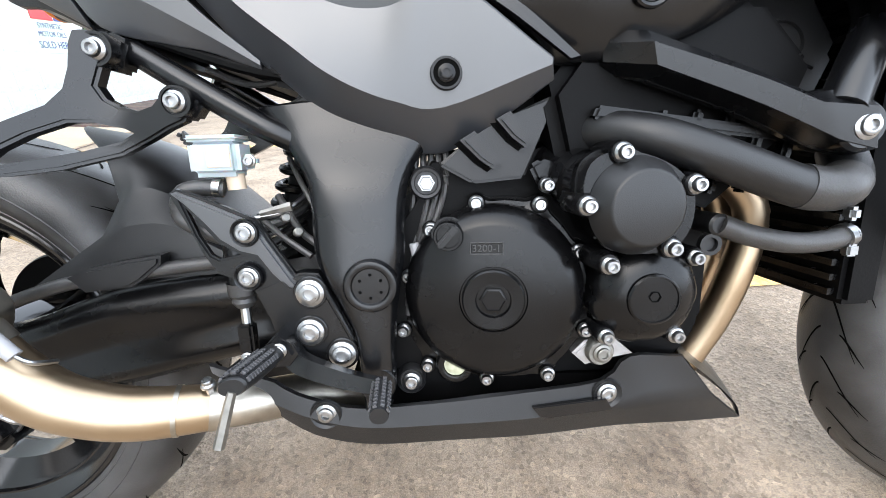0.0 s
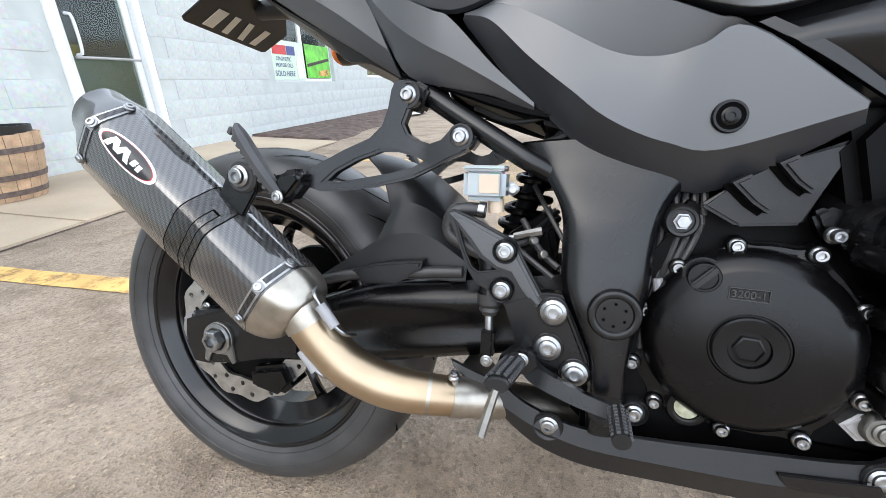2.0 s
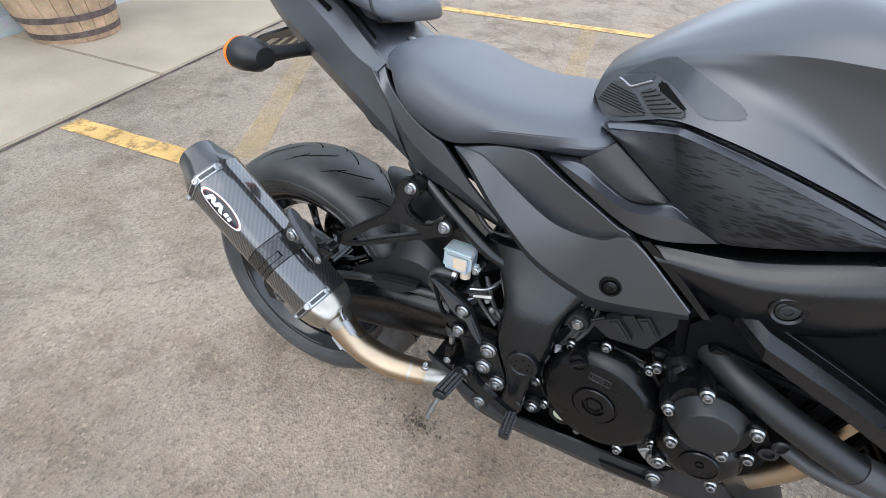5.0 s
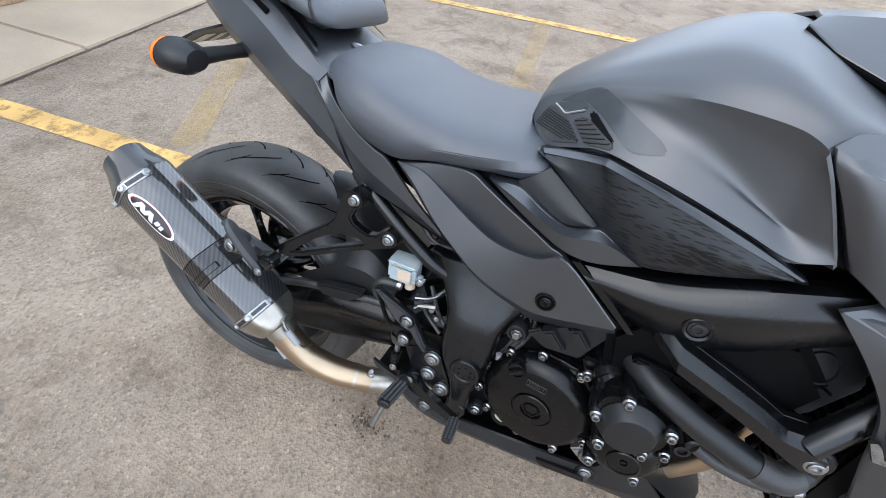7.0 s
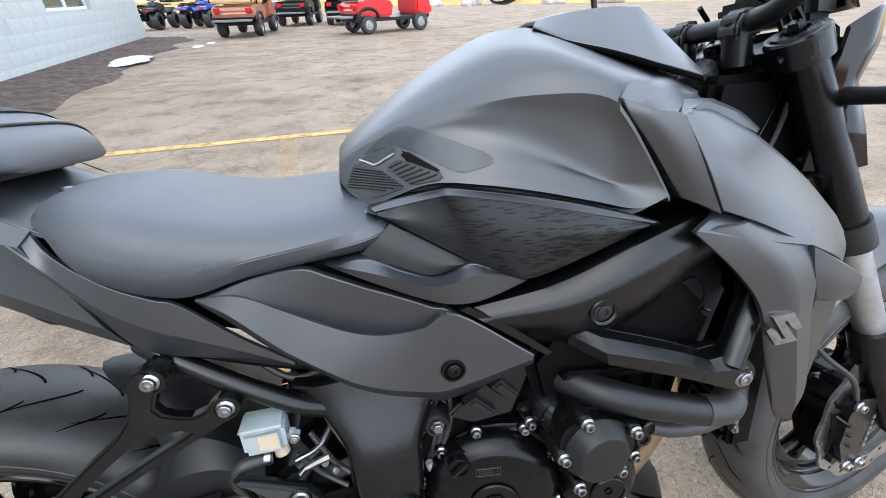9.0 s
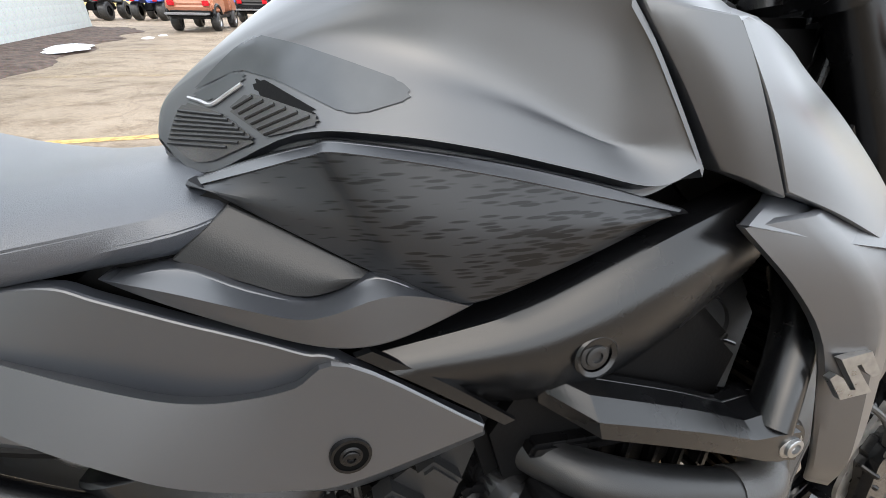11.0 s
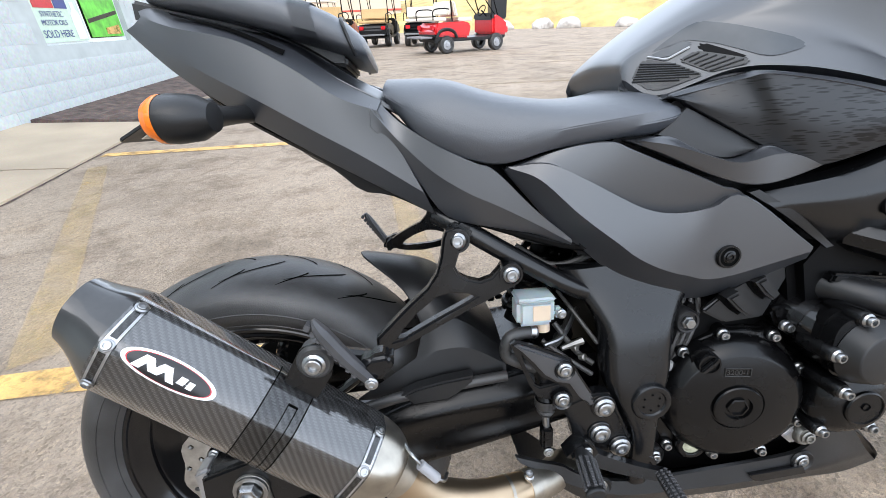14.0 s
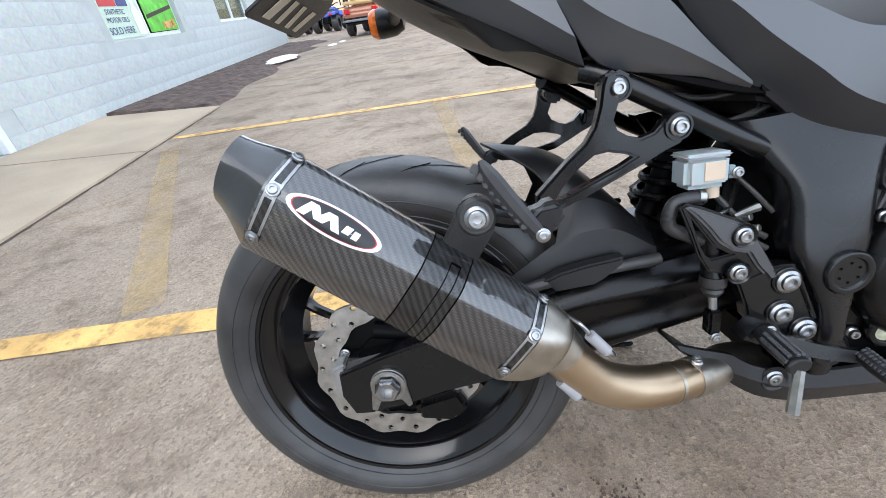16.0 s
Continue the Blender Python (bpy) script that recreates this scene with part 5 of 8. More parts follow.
part("instrument", prism([(1.15, 0.945), (1.2, 0.945), (1.19, 0.985), (1.14, 0.99)], -0.08, 0.08, 0.01), M_PLASTIC, moto)
part("wind_deflector", panel([[(1.20, -0.10, 0.955), (1.195, -0.09, 0.985), (1.18, -0.07, 1.0)], [(1.25, -0.05, 0.96), (1.235, -0.045, 1.0), (1.2, -0.04, 1.02)], [(1.25, 0.05, 0.96), (1.235, 0.045, 1.0), (1.2, 0.04, 1.02)], [(1.20, 0.10, 0.955), (1.195, 0.09, 0.985), (1.18, 0.07, 1.0)]], n=10, inward=(-1, 0, 0)), M_GLOSS, moto)
part("steering_head", prism([(0.98, 0.70), (1.10, 0.62), (1.17, 0.66), (1.09, 0.885), (1.0, 0.885)], -0.055, 0.055, 0.012), M_DARK, moto)
# added dark block that stops bright ground showing between the cables
part("cable_gap_fill", prism([(1.0, 0.70), (1.1, 0.64), (1.15, 0.70), (1.13, 0.885), (1.02, 0.885)], -0.078, 0.078, 0.012), M_DARK, moto)
part("lamp_bracket", prism([(1.10, 0.74), (1.18, 0.72), (1.2, 0.9), (1.13, 0.89)], -0.085, 0.085, 0.01), M_DARK, moto)
for s in (-1, 1):
    st = part("indicator_stalk", sweep([(1.175, s * 0.115, 0.848), (1.175, s * 0.16, 0.848), (1.17, s * 0.23, 0.85)], [0.012, 0.011, 0.012], 8, 14), M_PLASTIC, moto)
    part("indicator_body", skew(lathe([(0, -0.03), (0.02, -0.02), (0.024, 0.01), (0.018, 0.022), (0, 0.025)], 20, (0, 0, 0), (1, 0, 0)), lambda c, s=s: Vector((1.168 + c.x, s * 0.255 + c.y * 1.3, 0.85 + c.z))), M_ORANGE, st)
for k, (y, r) in enumerate(((-0.075, 0.004), (-0.062, 0.003), (-0.05, 0.0035), (0.05, 0.004))):
    part("cable", sweep([(1.06 + 0.01 * k, y, 0.985), (1.12, y * 1.15, 0.955), (1.135, y * 1.2, 0.88), (1.09 - 0.012 * k, y * 1.25, 0.76), (1.0, y * 1.3, 0.70)], r, 26, 8), M_ENGINE, moto)

# fuel tank with grip pads
T_BOT = [(0.517, -0.10, 0.803), (0.545, -0.13, 0.782), (0.605, -0.170, 0.804), (0.655, -0.195, 0.802), (0.71, -0.206, 0.791), (0.765, -0.212, 0.776), (0.812, -0.218, 0.764), (0.845, -0.2195, 0.773)]
T_LOW = [(0.518, -0.097, 0.811), (0.552, -0.126, 0.806), (0.612, -0.163, 0.822), (0.664, -0.184, 0.823), (0.718, -0.194, 0.812), (0.766, -0.200, 0.796), (0.804, -0.205, 0.783), (0.838, -0.2185, 0.786)]
T_VAL = [(0.520, -0.094, 0.819), (0.565, -0.121, 0.834), (0.622, -0.152, 0.851), (0.676, -0.175, 0.844), (0.725, -0.186, 0.826), (0.766, -0.194, 0.805), (0.796, -0.202, 0.796), (0.822, -0.2178, 0.812)]
T_UND = [(0.521, -0.092, 0.823), (0.571, -0.120, 0.845), (0.628, -0.1515, 0.862), (0.681, -0.177, 0.866), (0.726, -0.1905, 0.860), (0.762, -0.1985, 0.850), (0.785, -0.205, 0.844), (0.800, -0.2168, 0.846)]
T_CRE = [(0.522, -0.09, 0.826), (0.577, -0.12, 0.854), (0.632, -0.149, 0.870), (0.685, -0.181, 0.8795), (0.727, -0.197, 0.8805), (0.757, -0.206, 0.8785), (0.774, -0.2115, 0.8735), (0.784, -0.2145, 0.868)]
T_ROL = [(0.522, -0.078, 0.830), (0.578, -0.107, 0.865), (0.635, -0.132, 0.889), (0.687, -0.16, 0.905), (0.73, -0.178, 0.909), (0.765, -0.190, 0.902), (0.792, -0.197, 0.892), (0.825, -0.192, 0.880)]
T_SHO = [(0.523, -0.052, 0.834), (0.581, -0.075, 0.877), (0.638, -0.096, 0.908), (0.692, -0.118, 0.930), (0.738, -0.134, 0.931), (0.778, -0.145, 0.919), (0.83, -0.151, 0.901), (0.925, -0.150, 0.871)]
T_TOP = [(0.523, 0, 0.838), (0.588, 0, 0.886), (0.645, 0, 0.922), (0.70, 0, 0.949), (0.745, 0, 0.962), (0.79, 0, 0.960), (0.84, 0, 0.948), (0.93, 0, 0.91)]
T_EDGE = [(x, y * 0.93, z - 0.004) for x, y, z in T_BOT]
FLANK = loft_grid([T_BOT, T_LOW, T_VAL, T_UND, T_CRE, T_ROL, T_SHO, T_TOP], 6, 5, (4,), ())
def nosed(r):
    """A rail that also turns down under the tank's rear end."""
    return [(0.536, r[0][1] * 0.9, 0.778), (0.522, r[0][1] * 0.98, (0.778 + r[0][2]) / 2)] + r


tank = part("fuel_tank", shell(loft_grid([nosed(q) for q in [T_EDGE, T_BOT, T_LOW, T_VAL, T_UND, T_CRE, T_ROL, T_SHO, T_TOP, flip(T_SHO), flip(T_ROL), flip(T_CRE), flip(T_UND), flip(T_VAL), flip(T_LOW), flip(T_BOT), flip(T_EDGE)]], 6, 5, (1, 5, 11, 15), ()), 0.006, (0, 0, -1), 0.001), M_PAINT, moto, "satin black sculpted fuel tank", angle=32)
part("tank_frame", prism([(0.70, 0.80), (0.72, 0.90), (0.80, 0.925), (0.90, 0.915), (0.95, 0.875), (1.01, 0.80), (0.95, 0.72)], -0.095, 0.095, 0.01), M_DARK, moto)
part("tank_frame", prism([(0.82, 0.80), (0.84, 0.872), (0.90, 0.868), (1.0, 0.80), (1.06, 0.72), (0.9, 0.72)], -0.16, 0.16, 0.01), M_DARK, moto)
part("tank_core", prism([(0.55, 0.79), (0.80, 0.77), (0.92, 0.765), (0.95, 0.84), (0.90, 0.90), (0.80, 0.90), (0.70, 0.88), (0.58, 0.83)], -0.13, 0.13, 0.02), M_DARK, moto)
# added near-black fill that paints the seam beside the tank as deep shade
for s in (-1, 1):
    part("seam_backing", prism([(0.80, 0.86), (0.82, 0.87), (0.88, 0.765), (0.85, 0.765)], s * 0.207, s * 0.12, 0.003), M_DARK, moto)
TC_E = [(0.764, -0.066, 0.956), (0.790, -0.097, 0.938), (0.835, -0.124, 0.922), (0.885, -0.146, 0.902), (0.925, -0.153, 0.889)]
TC_R = [(0.778, -0.044, 0.966), (0.82, -0.053, 0.9715), (0.865, -0.060, 0.974), (0.905, -0.062, 0.972), (0.945, -0.130, 0.893)]
TC_C = [(0.785, 0, 0.971), (0.82, 0, 0.977), (0.865, 0, 0.981), (0.915, 0, 0.981), (0.985, 0, 0.90)]
cover = part("tank_cover", shell(loft_grid([TC_E, TC_R, TC_C, flip(TC_R), flip(TC_E)], 6, 5, (1, 2, 3), (1, 3)), 0.006, (0, 0, -1), 0.002), M_PAINT, moto, "black front tank cover", angle=18)
# a near-black rod under the cover's edge stands in for the gap's shade
for r in (TC_E, flip(TC_E)):
    part("cover_gap_shade", sweep([(x, y * 1.004, z - 0.0052) for x, y, z in r], 0.0034, 30, 8), M_RECESS_SHADE, cover, "near-black strip as the shade of the gap round the tank cover")
D_0 = [(0.857, -0.222, 0.771), (0.872, -0.232, 0.764), (0.891, -0.24, 0.754)]
D_1 = [(0.822, -0.221, 0.822), (0.839, -0.231, 0.82), (0.859, -0.237, 0.818)]
D_2 = [(0.795, -0.219, 0.857), (0.815, -0.227, 0.855), (0.842, -0.232, 0.852)]
D_3 = [(0.787, -0.216, 0.872), (0.811, -0.222, 0.864), (0.837, -0.228, 0.856)]
D_4 = [(0.803, -0.198, 0.885), (0.838, -0.192, 0.884), (0.869, -0.198, 0.866)]
D_5 = [(0.855, -0.15, 0.89), (0.898, -0.145, 0.886), (0.93, -0.15, 0.864)]
N_0 = [(0.843, -0.227, 0.853), (0.862, -0.218, 0.858), (0.941, -0.19, 0.837), (0.993, -0.172, 0.82)]
N_1 = [(0.865, -0.2, 0.866), (0.9, -0.192, 0.862), (0.958, -0.175, 0.845), (1.005, -0.162, 0.822)]
N_2 = [(0.91, -0.16, 0.865), (0.947, -0.15, 0.861), (1, -0.14, 0.842), (1.043, -0.13, 0.818)]
lofted("tank_side_cover", [D_0, D_1, D_2, D_3, D_4, D_5], M_PAINT, k=5, m=4, creases=(3, 4), thick=0.012)
lofted("shroud_band", [N_0, N_1, N_2], M_PAINT, k=6, m=3, corners=(1,), creases=(1,), thick=0.008)

# shrouds
U_S = [(0.843, -0.231, 0.853), (0.884, -0.221, 0.843), (0.952, -0.205, 0.811), (1.025, -0.195, 0.772), (1.085, -0.19, 0.731), (1.136, -0.188, 0.687)]
U_V = [(0.857, -0.222, 0.857), (0.899, -0.205, 0.852), (0.964, -0.185, 0.828), (1.022, -0.176, 0.797), (1.084, -0.17, 0.755), (1.139, -0.168, 0.708)]
U_B = [(0.8935, -0.24, 0.757), (0.94, -0.243, 0.738), (0.986, -0.244, 0.716), (1.03, -0.24, 0.696), (1.075, -0.23, 0.675), (1.115, -0.21, 0.655)]
U_M = [tuple((np.array(a) + np.array(b)) / 2 + np.array((0, -0.0035, 0))) for a, b in zip(U_B, U_S)]
U_I = [(x + 0.03, y + 0.05, z + 0.004) for x, y, z in U_V]
lofted("upper_shroud", [U_B, U_M, U_S, U_V, U_I], M_PAINT, k=5, m=4, creases=(2,), thick=0.012)
LS_R = [(0.863, -0.24, 0.737), (0.915, -0.243, 0.69), (0.955, -0.243, 0.645), (0.978, -0.242, 0.597), (1.03, -0.226, 0.485), (1.085, -0.2, 0.41)]
LS_F = [(0.968, -0.228, 0.742), (1.0, -0.243, 0.708), (1.02, -0.25, 0.67), (1.03, -0.249, 0.61), (1.075, -0.232, 0.49), (1.105, -0.203, 0.415)]
both("radiator_shroud", [LS_R, [tuple((np.array(a) + np.array(b)) / 2 + np.array((0, -0.010, 0))) for a, b in zip(LS_R, LS_F)], LS_F], M_PAINT, "black radiator shroud with a silver emblem", n=26, m=4, smooth=False)
both("shroud_cap", [[(0.863, -0.242, 0.739), (0.93, -0.246, 0.722), (1.005, -0.249, 0.706)], [(0.90, -0.225, 0.752), (0.955, -0.222, 0.748), (1.02, -0.23, 0.724)], [(0.92, -0.19, 0.757), (0.98, -0.18, 0.755), (1.04, -0.195, 0.73)]], M_PAINT, n=12, m=3)
both("shroud_winglet", [[(1.008, -0.25, 0.704), (1.045, -0.253, 0.682), (1.086, -0.252, 0.657)], [(1.018, -0.251, 0.668), (1.05, -0.255, 0.652), (1.085, -0.253, 0.642)], [(1.033, -0.248, 0.636), (1.055, -0.25, 0.63), (1.078, -0.248, 0.627)]], M_PAINT, n=10, m=3)
both("shroud_fin", [[(1.05, -0.235, 0.63), (1.06, -0.225, 0.55), (1.10, -0.2, 0.46)], [(1.085, -0.235, 0.63), (1.10, -0.22, 0.55), (1.13, -0.195, 0.47)]], M_PAINT, n=10, m=3)
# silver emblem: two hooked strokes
em = part("emblem", skew(prism([(0.970, 0.625), (0.991, 0.631), (1.003, 0.611), (0.998, 0.608), (0.991, 0.613), (0.986, 0.620), (0.983, 0.619), (1.001, 0.594), (0.979, 0.588), (0.966, 0.608), (0.970, 0.612), (0.976, 0.608), (0.984, 0.597), (0.988, 0.597)], -0.003, 0.002, 0), lambda c: Vector((c.x, c.y - 0.2505 - (c.x - 0.975) * 0.27, c.z))), M_STEEL, moto, "silver angular emblem on the shroud", angle=20)
rad = part("radiator", block(1.02, 1.06, -0.19, 0.19, 0.36, 0.69, 0.006), M_DARK, moto, "black radiator behind the shrouds")
for k in range(20):
    part("radiator_fin", block(1.012, 1.02, -0.18, 0.18, 0.37 + 0.016 * k, 0.377 + 0.016 * k, 0), M_ENGINE, rad, flat=True)

# frame spars and main panels under the tank
both("frame_spar", [[(0.628, -0.192, 0.668), (0.736, -0.208, 0.69), (0.827, -0.218, 0.728), (0.912, -0.212, 0.752)], [(0.648, -0.204, 0.655), (0.745, -0.222, 0.668), (0.832, -0.23, 0.70), (0.915, -0.222, 0.728)], [(0.69, -0.196, 0.625), (0.757, -0.213, 0.632), (0.835, -0.219, 0.655), (0.915, -0.21, 0.69)], [(0.70, -0.184, 0.605), (0.765, -0.198, 0.608), (0.832, -0.203, 0.628), (0.91, -0.195, 0.672)]], M_FRAME, "black cast frame spar", n=20, m=4, thick=0.03)
I_T = [(0.536, -0.14, 0.7775), (0.575, -0.155, 0.7885), (0.611, -0.172, 0.7965), (0.63, -0.188, 0.7985), (0.706, -0.204, 0.7845), (0.77, -0.212, 0.7675), (0.837, -0.217, 0.7455)]
I_S = [(0.541, -0.15, 0.7765), (0.577, -0.165, 0.7845), (0.61, -0.182, 0.7925), (0.629, -0.198, 0.7945), (0.703, -0.213, 0.7795), (0.767, -0.217, 0.7625), (0.835, -0.218, 0.7445)]
I_B = [(0.544, -0.158, 0.781), (0.591, -0.174, 0.752), (0.641, -0.188, 0.721), (0.665, -0.197, 0.711), (0.696, -0.206, 0.7), (0.76, -0.213, 0.719), (0.835, -0.218, 0.747)]
G_T = [(0.562, -0.164, 0.7655), (0.592, -0.172, 0.7475), (0.616, -0.18, 0.7325), (0.64, -0.186, 0.7185)]
G_B = [(0.529, -0.168, 0.739), (0.567, -0.177, 0.722), (0.6, -0.184, 0.711), (0.64, -0.187, 0.72)]
W_T = [(0.5, -0.176, 0.734), (0.534, -0.18, 0.736), (0.566, -0.184, 0.72), (0.597, -0.188, 0.709), (0.618, -0.192, 0.712), (0.639, -0.196, 0.721), (0.664, -0.202, 0.711), (0.693, -0.206, 0.698)]
W_C = [(0.497, -0.177, 0.735), (0.532, -0.192, 0.728), (0.564, -0.2, 0.717), (0.592, -0.206, 0.708), (0.611, -0.208, 0.708), (0.64, -0.209, 0.714), (0.664, -0.21, 0.711), (0.693, -0.208, 0.699)]
W_B = [(0.493, -0.172, 0.734), (0.526, -0.186, 0.72), (0.568, -0.194, 0.699), (0.596, -0.2, 0.688), (0.616, -0.203, 0.683), (0.637, -0.206, 0.683), (0.661, -0.207, 0.688), (0.695, -0.207, 0.699)]
I_M = [tuple((np.array(a) * 0.5 + np.array(b) * 0.5) + np.array((0, -0.005, 0))) for a, b in zip(I_S, I_B)]
lofted("infill_panel", [I_T, I_S, I_M, I_B], M_SCALE, "black side panel with glossy scale print", k=6, m=4, creases=(1,), thick=0.02)
lofted("infill_trim", [[(x, y - 0.0012, z + 0.0005) for x, y, z in I_T], [(x, y - 0.0012, z + 0.0005) for x, y, z in I_S]], M_PAINT, k=6, m=2, thick=0.004, lip=0.0008)
lofted("grey_panel", [G_T, [tuple((np.array(a) + np.array(b)) / 2 + np.array((0, -0.003, 0))) for a, b in zip(G_T, G_B)], G_B], M_PLASTIC, k=5, m=3, thick=0.02)
lofted("trim_wing", [W_T, W_C, W_B], M_PAINT, k=4, m=3, creases=(1,), thick=0.02, lip=0.0015)
part("inner_frame", prism([(0.44, 0.60), (0.58, 0.56), (0.70, 0.60), (0.90, 0.64), (0.94, 0.74), (0.85, 0.78), (0.55, 0.785), (0.50, 0.75), (0.42, 0.70)], -0.155, 0.155, 0.01), M_DARK, moto)
sp = bolt((0.776, -0.222, 0.654), 0.0095, 0.0035, moto, M_PLASTIC, "frame_plug", label="round black frame plug")
part("plug_ring", lathe([(0.012, 0), (0.0165, 0), (0.0165, 0.003), (0.015, 0.0045), (0.012, 0.003)], 32, (0.776, -0.221, 0.654)), M_FRAME, moto)

# side cover
SC_T = [(0.36, -0.157, 0.711), (0.423, -0.168, 0.73), (0.468, -0.176, 0.734), (0.493, -0.181, 0.724), (0.53, -0.187, 0.707), (0.552, -0.191, 0.698), (0.574, -0.194, 0.688), (0.593, -0.197, 0.679), (0.618, -0.2, 0.669), (0.702, -0.208, 0.605)]
SC_V = [(0.36, -0.157, 0.713), (0.403, -0.168, 0.715), (0.442, -0.172, 0.693), (0.473, -0.172, 0.675), (0.505, -0.173, 0.657), (0.532, -0.176, 0.65), (0.559, -0.181, 0.65), (0.584, -0.188, 0.657), (0.617, -0.199, 0.67), (0.702, -0.208, 0.606)]
SC_R = [(0.36, -0.158, 0.712), (0.402, -0.170, 0.714), (0.443, -0.179, 0.695), (0.473, -0.183, 0.678), (0.505, -0.185, 0.661), (0.531, -0.187, 0.653), (0.559, -0.190, 0.652), (0.584, -0.197, 0.658), (0.617, -0.201, 0.668), (0.701, -0.209, 0.605)]
SC_M = [(0.36, -0.158, 0.711), (0.391, -0.175, 0.698), (0.429, -0.185, 0.662), (0.45, -0.189, 0.644), (0.478, -0.192, 0.622), (0.502, -0.192, 0.603), (0.531, -0.191, 0.587), (0.565, -0.19, 0.575), (0.608, -0.192, 0.569), (0.701, -0.208, 0.6)]
SC_B = [(0.357, -0.153, 0.708), (0.38, -0.15, 0.681), (0.417, -0.15, 0.638), (0.437, -0.151, 0.62), (0.467, -0.152, 0.594), (0.493, -0.153, 0.571), (0.524, -0.155, 0.554), (0.564, -0.157, 0.539), (0.616, -0.163, 0.533), (0.705, -0.2, 0.589)]
lofted("side_cover", [SC_T, SC_V, SC_R, SC_M, SC_B], M_PAINT, "satin black plastic side cover", k=5, m=5, creases=(1, 2, 3), thick=0.012)
both("cover_edge", [[(0.622, -0.198, 0.672), (0.665, -0.206, 0.643), (0.716, -0.211, 0.604)], [(0.632, -0.2, 0.675), (0.675, -0.208, 0.647), (0.724, -0.211, 0.606)]], M_FRAME, n=14, m=3)
part("bolt_well", lathe([(0.0108, 0.000), (0.0116, 0.0035), (0.0136, 0.0035), (0.0146, 0.0)], 36, (0.611, -0.1945, 0.597)), M_ENGINE, moto)
# the well's depth is shade painted on a flat near-black disc
part("well_floor", lathe([(0.0114, 0.0), (0.0114, 0.0026), (0, 0.0026)], 28, (0.611, -0.1945, 0.597)), M_RECESS_SHADE, moto)
bolt((0.611, -0.1968, 0.597), 0.0068, 0.0035, moto, M_ENGINE, "cover_bolt")

# seat and tail
S_U = [(0.242, -0.10, 0.778), (0.275, -0.13, 0.742), (0.343, -0.14, 0.722), (0.413, -0.15, 0.735), (0.484, -0.152, 0.742), (0.55, -0.148, 0.747), (0.570, -0.11, 0.757)]
S_B = [(0.230, -0.108, 0.786), (0.268, -0.146, 0.747), (0.343, -0.157, 0.718), (0.413, -0.166, 0.732), (0.484, -0.167, 0.74), (0.552, -0.158, 0.746), (0.577, -0.112, 0.757)]
S_M = [(0.222, -0.116, 0.802), (0.270, -0.157, 0.775), (0.343, -0.171, 0.752), (0.413, -0.177, 0.757), (0.484, -0.176, 0.762), (0.55, -0.164, 0.766), (0.573, -0.118, 0.772)]
S_E = [(0.226, -0.085, 0.818), (0.29, -0.13, 0.808), (0.35, -0.14, 0.79), (0.42, -0.135, 0.782), (0.485, -0.125, 0.785), (0.535, -0.1, 0.79), (0.553, -0.07, 0.792)]
S_C = [(0.230, 0, 0.824), (0.30, 0, 0.82), (0.37, 0, 0.798), (0.43, 0, 0.788), (0.485, 0, 0.79), (0.52, 0, 0.796), (0.535, 0, 0.802)]
part("seat", panel([S_U, S_B, S_M, S_E, S_C, flip(S_E), flip(S_M), flip(S_B), flip(S_U)], n=34, m=6, inward=(0, 0, -1), thick=0.002, lip=0.001), M_SEAT, moto, "grained black vinyl rider seat")
TP_B = [(-0.071, -0.07, 0.887), (-0.014, -0.085, 0.833), (0.054, -0.1, 0.787), (0.126, -0.108, 0.742), (0.198, -0.118, 0.7), (0.273, -0.127, 0.657)]
TP_M = [(-0.058, -0.076, 0.891), (0.006, -0.1, 0.843), (0.075, -0.118, 0.803), (0.139, -0.126, 0.764), (0.196, -0.132, 0.73), (0.261, -0.137, 0.686)]
TP_R = [(-0.048, -0.076, 0.899), (-0.005, -0.098, 0.882), (0.064, -0.113, 0.864), (0.119, -0.121, 0.834), (0.17, -0.127, 0.799), (0.214, -0.134, 0.782)]
TP_T = [(-0.06, -0.06, 0.919), (-0.03, -0.072, 0.907), (0.04, -0.086, 0.887), (0.115, -0.095, 0.858), (0.162, -0.102, 0.826), (0.219, -0.116, 0.794)]
lofted("tail_panel", [TP_B, TP_M, TP_R, TP_T], M_PAINT, "satin black faceted tail fairing panel", k=5, m=4, creases=(1, 2), thick=0.006, lip=0.001)
ST_T = [(0.211, -0.113, 0.797), (0.238, -0.135, 0.768), (0.282, -0.153, 0.738), (0.322, -0.159, 0.718), (0.344, -0.159, 0.708), (0.392, -0.157, 0.659), (0.438, -0.154, 0.619)]
ST_M = [(0.206, -0.1345, 0.785), (0.232, -0.138, 0.752), (0.272, -0.150, 0.712), (0.312, -0.156, 0.685), (0.346, -0.157, 0.668), (0.393, -0.156, 0.642), (0.438, -0.154, 0.615)]
ST_B = [(0.206, -0.1335, 0.764), (0.228, -0.132, 0.738), (0.254, -0.134, 0.704), (0.288, -0.137, 0.656), (0.350, -0.145, 0.638), (0.395, -0.148, 0.628), (0.438, -0.149, 0.609)]
lofted("tail_strip", [ST_T, ST_M, ST_B], M_PAINT, k=4, m=4, creases=(1,), thick=0.006, lip=0.001)
both("tail_underside", [[(-0.06, -0.07, 0.893), (0.023, -0.083, 0.806), (0.134, -0.098, 0.738), (0.287, -0.124, 0.652)], [(0.03, -0.06, 0.79), (0.15, -0.085, 0.715), (0.183, -0.098, 0.688), (0.222, -0.108, 0.680), (0.287, -0.12, 0.647)]], M_PLASTIC, n=18, m=3)
